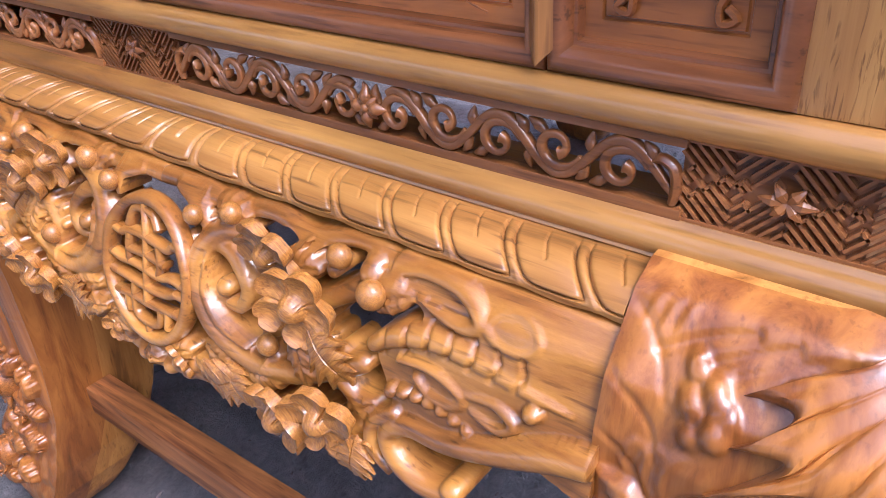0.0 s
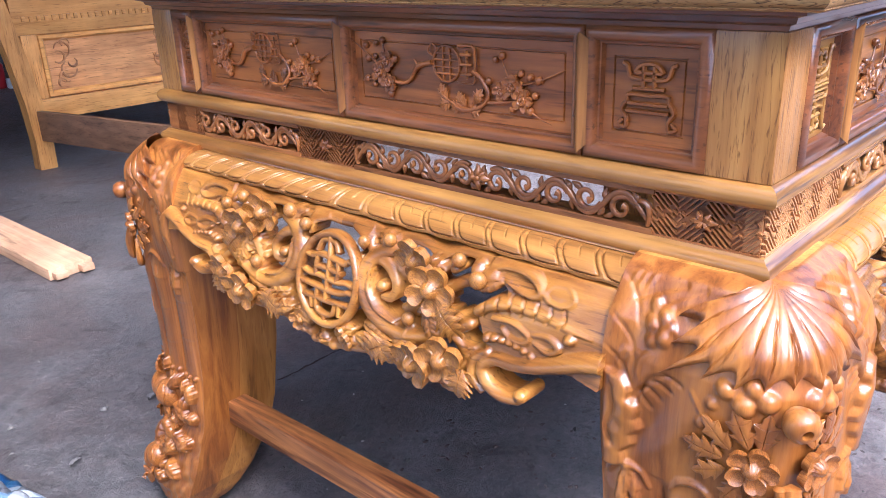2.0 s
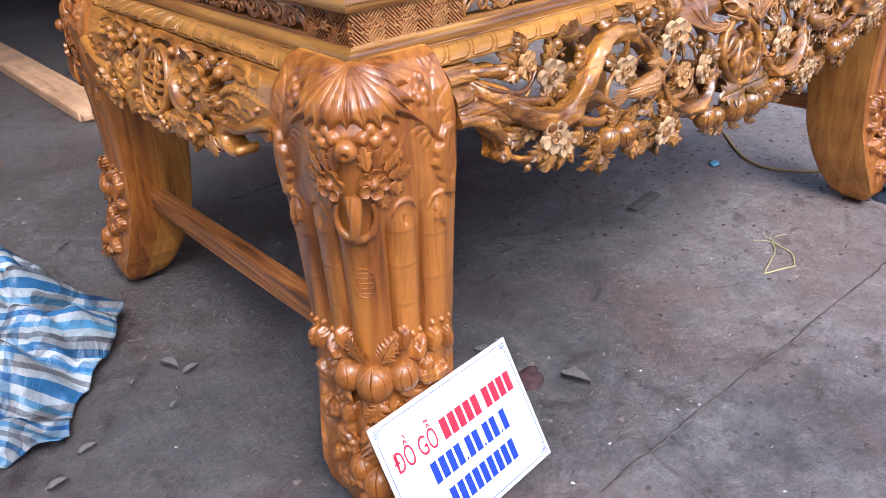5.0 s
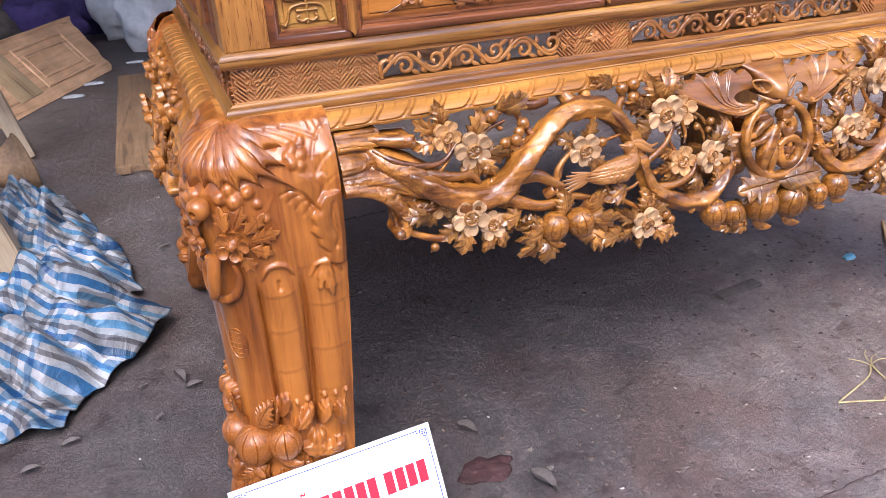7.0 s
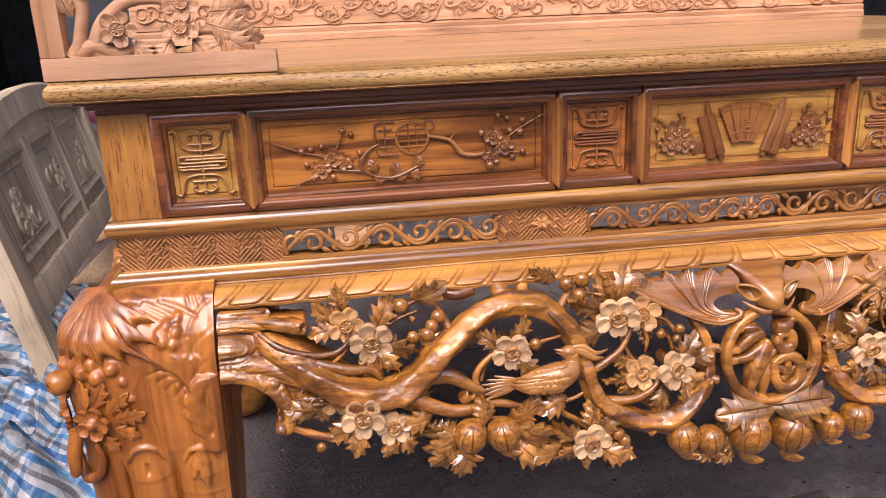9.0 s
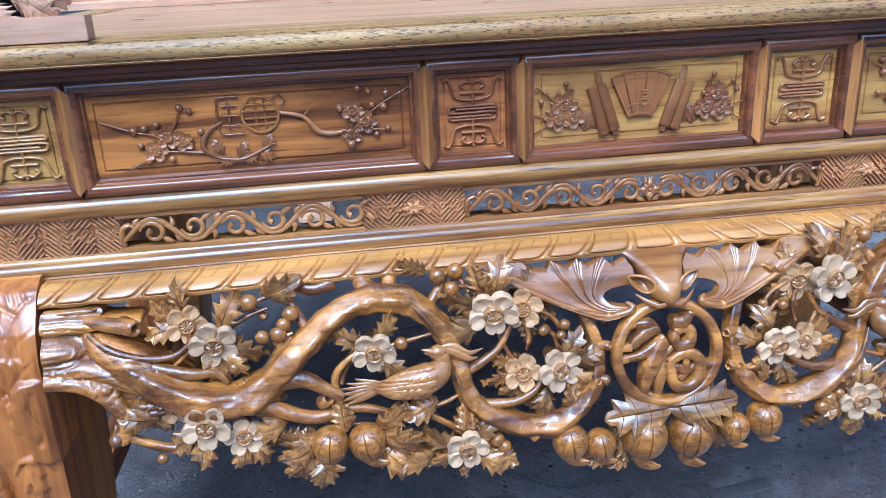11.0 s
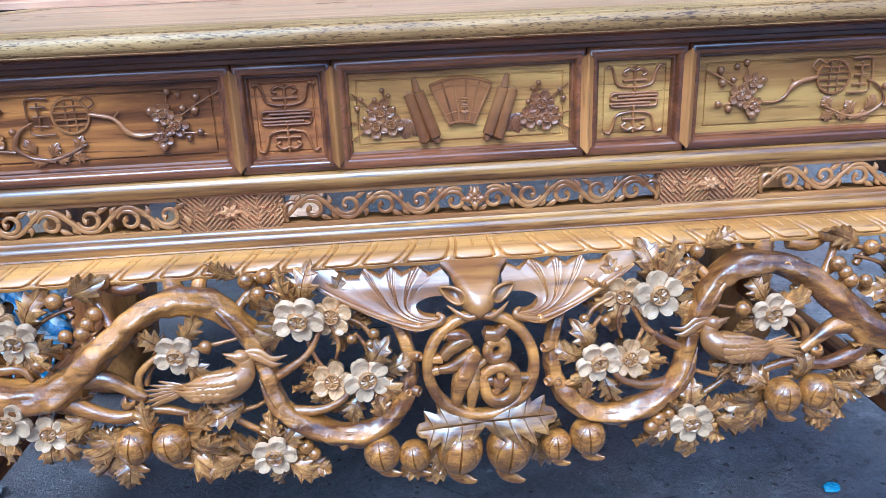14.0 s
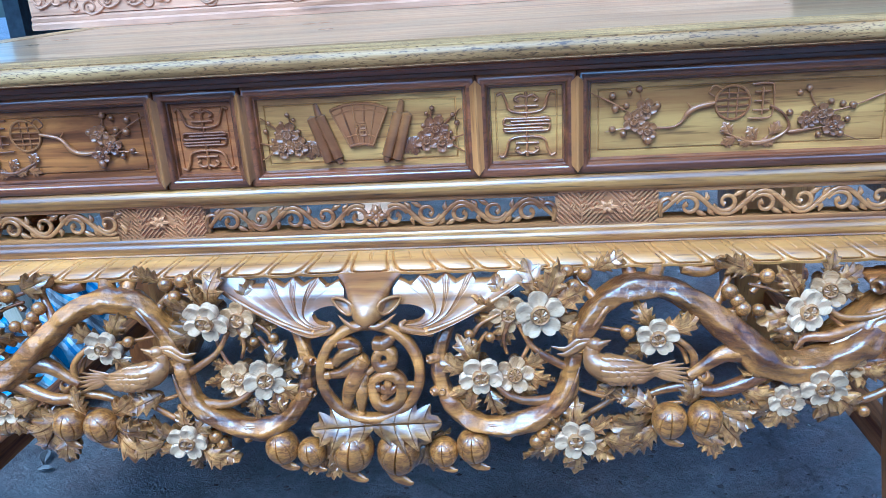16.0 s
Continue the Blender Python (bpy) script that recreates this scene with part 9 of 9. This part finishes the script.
BAGM = plain("grey_plastic_bag", (0.56, 0.57, 0.57), 0.4, noise_scale=14, spread=0.3, bump=0.5, dist=0.01)
PURP = plain("purple_cloth", (0.07, 0.045, 0.15), 0.9, noise_scale=18, spread=0.4, bump=0.4, dist=0.01)
PINK = plain("pink_red_cloth", (0.45, 0.10, 0.12), 0.9, noise_scale=18, spread=0.4, bump=0.4, dist=0.01)
BRNC = plain("dusty_brown_cloth", (0.16, 0.13, 0.105), 0.9, noise_scale=18, spread=0.4, bump=0.4, dist=0.01)
WHT = plain("white_scrap", (0.6, 0.62, 0.64), 0.6, noise_scale=18, spread=0.2)
heap("plastic_bag", "slumped grey plastic bag", "bag", (0.02, 6.35, 0.26), (0.30, 0.26, 0.30), BAGM, 1)
heap("plastic_bag", "slumped pale grey plastic bag", "bag", (-0.22, 7.1, 0.36), (0.26, 0.24, 0.42), BAGM, 5)
heap("crumpled_cloth", "pile of purple cloth", "cloth", (-0.95, 6.9, 0.20), (0.34, 0.26, 0.26), PURP, 2)
heap("crumpled_cloth", "pile of dusty brown cloth", "cloth", (-1.45, 6.2, 0.22), (0.40, 0.40, 0.26), BRNC, 3)
heap("crumpled_cloth", "crumpled pink and red cloth on the heap", "cloth", (-1.70, 7.4, 0.46), (0.36, 0.26, 0.20), PINK, 4)
heap("crumpled_cloth", "crumpled dusty brown cloth on the heap", "cloth", (-1.1, 8.1, 0.3), (0.5, 0.3, 0.36), BRNC, 6)
heap("crumpled_cloth", "purple cloth on the heap", "cloth", (-0.62, 7.6, 0.30), (0.3, 0.26, 0.30), PURP, 7)
heap("white_scrap", "torn white plastic scrap", "scrap", (-1.28, 5.75, 0.34), (0.12, 0.10, 0.07), WHT, 8)
for pts, lab in ((((-1.9, 6.0, 0.05), (-1.5, 6.2, 0.55), (-1.2, 6.3, 0.9)), "dark bent stick leaning on the rubbish"), (((-1.2, 5.9, 0.05), (-0.95, 6.3, 0.25), (-0.7, 6.6, 0.30)), "dusty brown branch on the rubbish")):
    ob = part("stick", tube(pts, [0.03, 0.024, 0.016], 8, 5, bumps=0.4), BRNC)
    tagged(ob, lab, "stick")

REDP = plain("red_enamel", (0.35, 0.015, 0.02), 0.35, noise_scale=12, spread=0.15, bump=0.02)
STEEL = plain("brushed_steel", (0.5, 0.5, 0.5), 0.35, 0.9, 20, 0.2, 0.02)
flask = thing("thermos_flask", "red enamel thermos flask with a white lid", "flask", at=(2.52, 9.95, 0.0))
part("body", lathe([(0.0005, 0.0), (0.085, 0.0), (0.09, 0.02), (0.09, 0.27), (0.06, 0.31), (0.05, 0.33), (0.0005, 0.33)], 24), REDP, flask)
part("lid", lathe([(0.0005, 0.3305), (0.052, 0.3305), (0.05, 0.37), (0.035, 0.40), (0.0005, 0.40)], 20), WHT, flask)
part("handle", tube([(-0.09, 0, 0.27), (-0.13, 0, 0.22), (-0.13, 0, 0.12), (-0.092, 0, 0.07)], 0.008, 8, 4), STEEL, flask)
for x, y, r, h, lab in ((2.32, 10.05, 0.085, 0.20, "dented steel cooking pot"), (2.64, 9.82, 0.07, 0.11, "small white enamel bowl")):
    pot = part("pot", moved(lathe([(0.0005, 0.0), (r * 0.8, 0.0), (r, 0.02), (r, h), (r * 0.95, h), (r * 0.93, 0.02), (0.0005, 0.012)], 20), Matrix.Translation((x, y, 0.0))), STEEL if "steel" in lab else WHT)
    tagged(pot, lab, "pot")

# ---------------------------------------------------------------- yard on the far end: cables, rag, stand, wet floor
BLACK = plain("black_rubber", (0.018, 0.019, 0.022), 0.5, noise_scale=40, spread=0.3)
rc = random.Random(12)
for cx, cy, R, turns, lab in ((4.6, 0.50, 0.42, 5, "loose coil of black cable"), (5.6, 0.65, 0.45, 4, "loose coil of black cable by the stand")):
    pts = []
    for k in range(turns * 10):
        a = k * 0.628
        rr_ = R * (0.75 + 0.25 * math.sin(k * 1.7) + 0.1 * rc.uniform(-1, 1))
        pts.append((cx + rr_ * math.cos(a) * 1.25 + 0.01 * k, cy + rr_ * math.sin(a) * 0.8, 0.012 + 0.006 * (k // 10)))
    tagged(part("cable", tube(pts, 0.011, 8, 3), BLACK), lab, "cable")
ROPEM = plain("tan_cord", (0.42, 0.27, 0.12), 0.8, noise_scale=60)
tagged(part("cord", tube([(2.40, 0.66, 0.006), (2.19, 0.42, 0.006), (2.19, 0.25, 0.006), (2.36, 0.09, 0.006), (2.60, 0.06, 0.006), (2.72, 0.18, 0.006)], 0.006, 6, 6), ROPEM), "thin tan cord looping round the far leg", "cord")
RAGM = plain("dark_blue_rag", (0.02, 0.028, 0.045), 0.95, noise_scale=30, spread=0.5, bump=0.5, dist=0.006)
heap("rag", "crumpled dark blue rag on the floor", "rag", (2.23, -0.20, 0.022), (0.085, 0.105, 0.050), RAGM, 11, 0.7)
STRAWM = plain("dry_straw", (0.55, 0.45, 0.22), 0.7, noise_scale=40)
STRAWS = (((1.600, -0.025), (1.558, -0.060), (1.480, -0.088), (1.402, -0.113), (1.404, -0.120), (1.455, -0.138), (1.502, -0.157), (1.510, -0.154), (1.545, -0.134), (1.578, -0.105), (1.592, -0.060), (1.603, -0.030)), ((1.600, -0.030), (1.588, 0.000), (1.566, 0.022)), ((1.600, -0.030), (1.622, -0.006), (1.650, 0.004)),
          ((1.600, -0.028), (1.640, -0.020), (1.682, -0.040)), ((1.600, -0.028), (1.612, 0.006), (1.640, 0.030)))
for k, pts in enumerate(STRAWS):
    tagged(part("straw", tube([(x, y, 0.004 + 0.002 * k) for x, y in pts], 0.0024 if k == 0 else 0.0014, 6, 5), STRAWM), "dry yellow straw bent into a loop" if k == 0 else "frayed end of dry yellow straw", "straw", "straws by the table")
PUDDLE = plain("wet_concrete", (0.075, 0.070, 0.070), 0.16, noise_scale=7, spread=0.5, bump=0.25)
for lay, (c, r, lab) in enumerate((((3.3, 0.0), (0.7, 0.28), "shallow puddle on the concrete"), ((3.0, -0.75), (0.5, 0.5), "wet patch of concrete"), ((4.6, 0.2), (0.9, 0.4), "wet patch reflecting the sky"))):
    n, lie = 60, 0.004 + 0.004 * lay
    V = [Vector((c[0], c[1], lie))]
    for i in range(n):
        a = 2 * math.pi * i / n
        k = 1 + 0.45 * noise.noise(Vector((math.cos(a) * 1.6, math.sin(a) * 1.6, c[0]))) + 0.25 * noise.noise(Vector((math.cos(a) * 5, math.sin(a) * 5, c[1])))
        V.append(Vector((c[0] + r[0] * k * math.cos(a), c[1] + r[1] * k * math.sin(a), lie)))
    pd = part("puddle", (V, [(0, 1 + i, 1 + (i + 1) % n) for i in range(n)]), PUDDLE)
    tagged(pd, lab, "puddle", kind="structure")
stand = thing("work_stand", "dark rough timber work stand", "stand", at=(5.25, 0.30, 0))
DARKT = wood("dark_rough_timber", (0.06, 0.045, 0.035), (0.03, 0.022, 0.018), "z", rough=0.7, coat=0.0)
for x, y in ((0, 0), (0.6, -0.25), (0.0, -0.7), (0.6, -0.95)):
    part("leg", box(x - 0.05, x + 0.05, y - 0.05, y + 0.05, 0, 0.75, 0.005), DARKT, stand)
part("top", box(-0.1, 0.75, -1.1, 0.1, 0.752, 0.80, 0.005), DARKT, stand)

# small litter
LEAFD = plain("dry_leaf", (0.115, 0.098, 0.088), 0.8, noise_scale=60, spread=0.4)
BARK = plain("red_brown_bark", (0.060, 0.026, 0.025), 0.8, noise_scale=50, spread=0.5, bump=0.8, dist=0.006)
CYAN = plain("cyan_plastic", (0.16, 0.42, 0.58), 0.4, noise_scale=30)
rl = random.Random(21)
def dry_leaf(x, y, ln, ang, mat=LEAFD, fat=0.22, lab="dry fallen leaf on the concrete"):
    V, nl = [], 13
    for i in range(nl):
        t = i / (nl - 1)
        w = fat * math.sin(math.pi * t ** 0.8) ** 0.9 + 0.004
        V += [Vector((t, s * w, 0.10 * abs(s) + 0.12 * math.sin(math.pi * t) - (0.02 if s == 0 else 0))) for s in (-1, -0.5, 0, 0.5, 1)]
    F = grid_faces(5, nl)
    V, F = V + [v - Vector((0, 0, 0.02)) for v in V], F + [tuple(reversed([q + len(V) for q in f])) for f in F]
    ob = put("dry_leaf", mesh("dry_leaf", V, F, mat, 40), Matrix.Translation((x, y, 0.010)) @ pose(0, 0, 0, rl.uniform(-6, 6), rl.uniform(-6, 6), ang) @ Matrix.Scale(ln, 4), None)
    tagged(ob, lab, "leaf", "fallen leaves")
for x, y, ln, a in ((0.541, -0.02, 0.085, -70), (0.448, 0.22, 0.07, -60), (-0.223, 0.80, 0.07, -70), (-0.20, 0.70, 0.05, 10), (-0.528, 0.572, 0.05, 5), (-0.22, 1.742, 0.04, 20), (-0.62, 0.50, 0.05, 0), (-0.29, 0.58, 0.03, 30), (0.62, 0.30, 0.02, 40), (0.10, 1.9, 0.05, 30), (0.25, 1.55, 0.05, -20)):
    dry_leaf(x, y, ln, a)
dry_leaf(-0.33, 0.75, 0.03, 40)
heap("bark_piece", "flat red-brown chip of bark", "bark", (0.45, 0.035, 0.006), (0.060, 0.040, 0.011), BARK, 5, 0.5)
tagged(part("bark_piece", moved(box(-0.09, 0.09, -0.022, 0.022, 0.0, 0.012, 0.004), Matrix.Translation((1.565, 0.478, 0.0)) @ Matrix.Rotation(radians(8), 4, "Z")), LEAFD), "flat grey-brown chip of wood", "wood chip")
heap("plastic_scrap", "small cyan plastic scrap", "scrap", (2.056, 0.49, 0.008), (0.022, 0.016, 0.012), CYAN, 14)
for x, y in ((-0.52, 5.1), (-0.20, 5.75), (-0.65, 4.75)):
    heap("paper_scrap", "pale crumpled scrap of paper", "scrap", (x, y, 0.004), (0.07, 0.04, 0.012), WHT, x)
V, F = [], []
for i in range(2600):
    x, y = rl.uniform(-1.2, 3.2), rl.uniform(-0.9, 2.6)
    r = rl.uniform(0.0012, 0.005) * (1 if rl.random() < 0.93 else 2.4)
    k = len(V)
    g = [(1, 0, 0), (-0.5, 0.87, 0), (-0.5, -0.87, 0), (0, 0, 0.8)]
    a = rl.random() * 6.28
    V += [Vector((x + r * (u * math.cos(a) - v * math.sin(a)) * 1.4, y + r * (u * math.sin(a) + v * math.cos(a)), 0.0005 + r * w)) for u, v, w in g]
    F += [(k, k + 1, k + 3), (k + 1, k + 2, k + 3), (k + 2, k, k + 3)]
GRIT = plain("grit", (0.16, 0.14, 0.12), 0.9, noise_scale=3, spread=0.7)
tagged(part("grit", (V, F), GRIT), "scattered grit and wood crumbs on the concrete", "grit", kind="stuff")

V, F = [], []
for i in range(130):
    x, y = rl.uniform(-0.9, 3.0), rl.uniform(-0.95, 1.6)
    r, a = rl.uniform(0.002, 0.0055), rl.random() * 6.28
    k = len(V)
    V += [Vector((x + r * (u * math.cos(a) - v * math.sin(a)), y + r * (u * math.sin(a) + v * math.cos(a)), 0.0006 + r * w)) for u, v, w in ((1.3, 0, 0), (0.2, 0.6, 0), (-1.1, 0.3, 0), (-0.5, -0.7, 0), (0.7, -0.5, 0), (0.1, 0, 0.45))]
    F += [(k + q, k + (q + 1) % 5, k + 5) for q in range(5)]
tagged(part("pale_chips", (V, F), plain("pale_wood_chips", (0.62, 0.58, 0.52), 0.7, noise_scale=30)), "small pale wood chips on the concrete", "chips", kind="stuff")

# ridge of trodden red dirt along a joint of the floor
DIRT = plain("trodden_red_dirt", (0.080, 0.058, 0.050), 0.95, noise_scale=40, spread=0.5, bump=0.8, dist=0.006)
V, F = [], []
for x0, x1, y0, wd in ((0.30, 2.6, -0.35, 0.0035), (0.45, 1.0, 1.69, 0.004)):
    k = len(V)
    n = int((x1 - x0) / 0.012)
    for i in range(n):
        x = x0 + (x1 - x0) * i / (n - 1)
        w = wd * (0.35 + 1.1 * abs(noise.noise(Vector((x * 9, y0, 0)))) + 0.5 * abs(noise.noise(Vector((x * 40, y0, 1)))))
        c = y0 + 0.014 * noise.noise(Vector((x * 5, 3, 0))) + 0.008 * noise.noise(Vector((x * 22, 3, 0)))
        for q, h in ((-1, 0.0006), (-0.4, 0.004), (0.3, 0.0035), (1, 0.0006)):
            V.append(Vector((x, c + q * w, h * (0.4 + abs(noise.noise(Vector((x * 50, q, 5)))) * 1.8) + 0.0004)))
    F += [tuple(v + k for v in f) for f in grid_faces(4, n)]
tagged(part("dirt", (V, F), DIRT), "trodden red dirt along a floor joint", "dirt", kind="stuff")
# lumps of dark dirt and pale chips
V, F = [], []
for i in range(150):
    x, y = rl.uniform(0.2, 3.0), rl.uniform(-0.9, 0.9)
    r = rl.uniform(0.002, 0.0065)
    k = len(V)
    g = ball((0, 0, 0), 1, (1, 1, 1), 6, 4)
    V += [Vector((x, y, 0)) + Vector((v.x * r * 1.5, v.y * r, max(0.0, v.z) * r * 0.35 + 0.0004)) * (1 + 0.9 * noise.noise(v * 2.3 + Vector((i * 1.7, 0, 0)))) for v in g[0]]
    F += [tuple(q + k for q in f) for f in g[1]]
tagged(part("dirt_crumbs", (V, F), DIRT), "crumbs of dark trodden dirt", "dirt", kind="stuff")
# thin flakes of trodden earth stuck to the concrete
CRUST = plain("trodden_earth_crust", (0.135, 0.100, 0.086), 0.9, noise_scale=24, spread=0.45, bump=0.9, dist=0.005)
V, F = [], []
rk = random.Random(31)
for i in range(1500):
    x, y = rk.uniform(-0.3, 3.2), rk.uniform(-1.0, 1.2)
    if noise.noise(Vector((x * 2.1, y * 2.6, 4.0))) + rk.uniform(-0.25, 0.25) < 0.02:
        continue
    r, turn, flat = rk.uniform(0.003, 0.011), rk.uniform(0, 6.28), rk.uniform(0.35, 0.9)
    n, k = 9, len(V)
    V.append(Vector((x, y, 0.0006 + 0.20 * r)))
    for e, h in ((0.6, 0.17), (1.0, 0.0)):
        for q in range(n):
            a = 2 * math.pi * q / n
            g = r * e * (1 + 0.55 * noise.noise(Vector((math.cos(a) * 1.5 + i, math.sin(a) * 1.5, 2.0))))
            u, w = g * math.cos(a), g * math.sin(a) * flat
            V.append(Vector((x + u * math.cos(turn) - w * math.sin(turn), y + u * math.sin(turn) + w * math.cos(turn), 0.0004 + h * r)))
    F += [(k, k + 1 + q, k + 1 + (q + 1) % n) for q in range(n)] + [(k + 1 + q, k + 1 + n + q, k + 1 + n + (q + 1) % n, k + 1 + (q + 1) % n) for q in range(n)]
tagged(part("earth_crust", (V, F), CRUST), "flakes of brown trodden earth on the concrete", "dirt", kind="stuff")
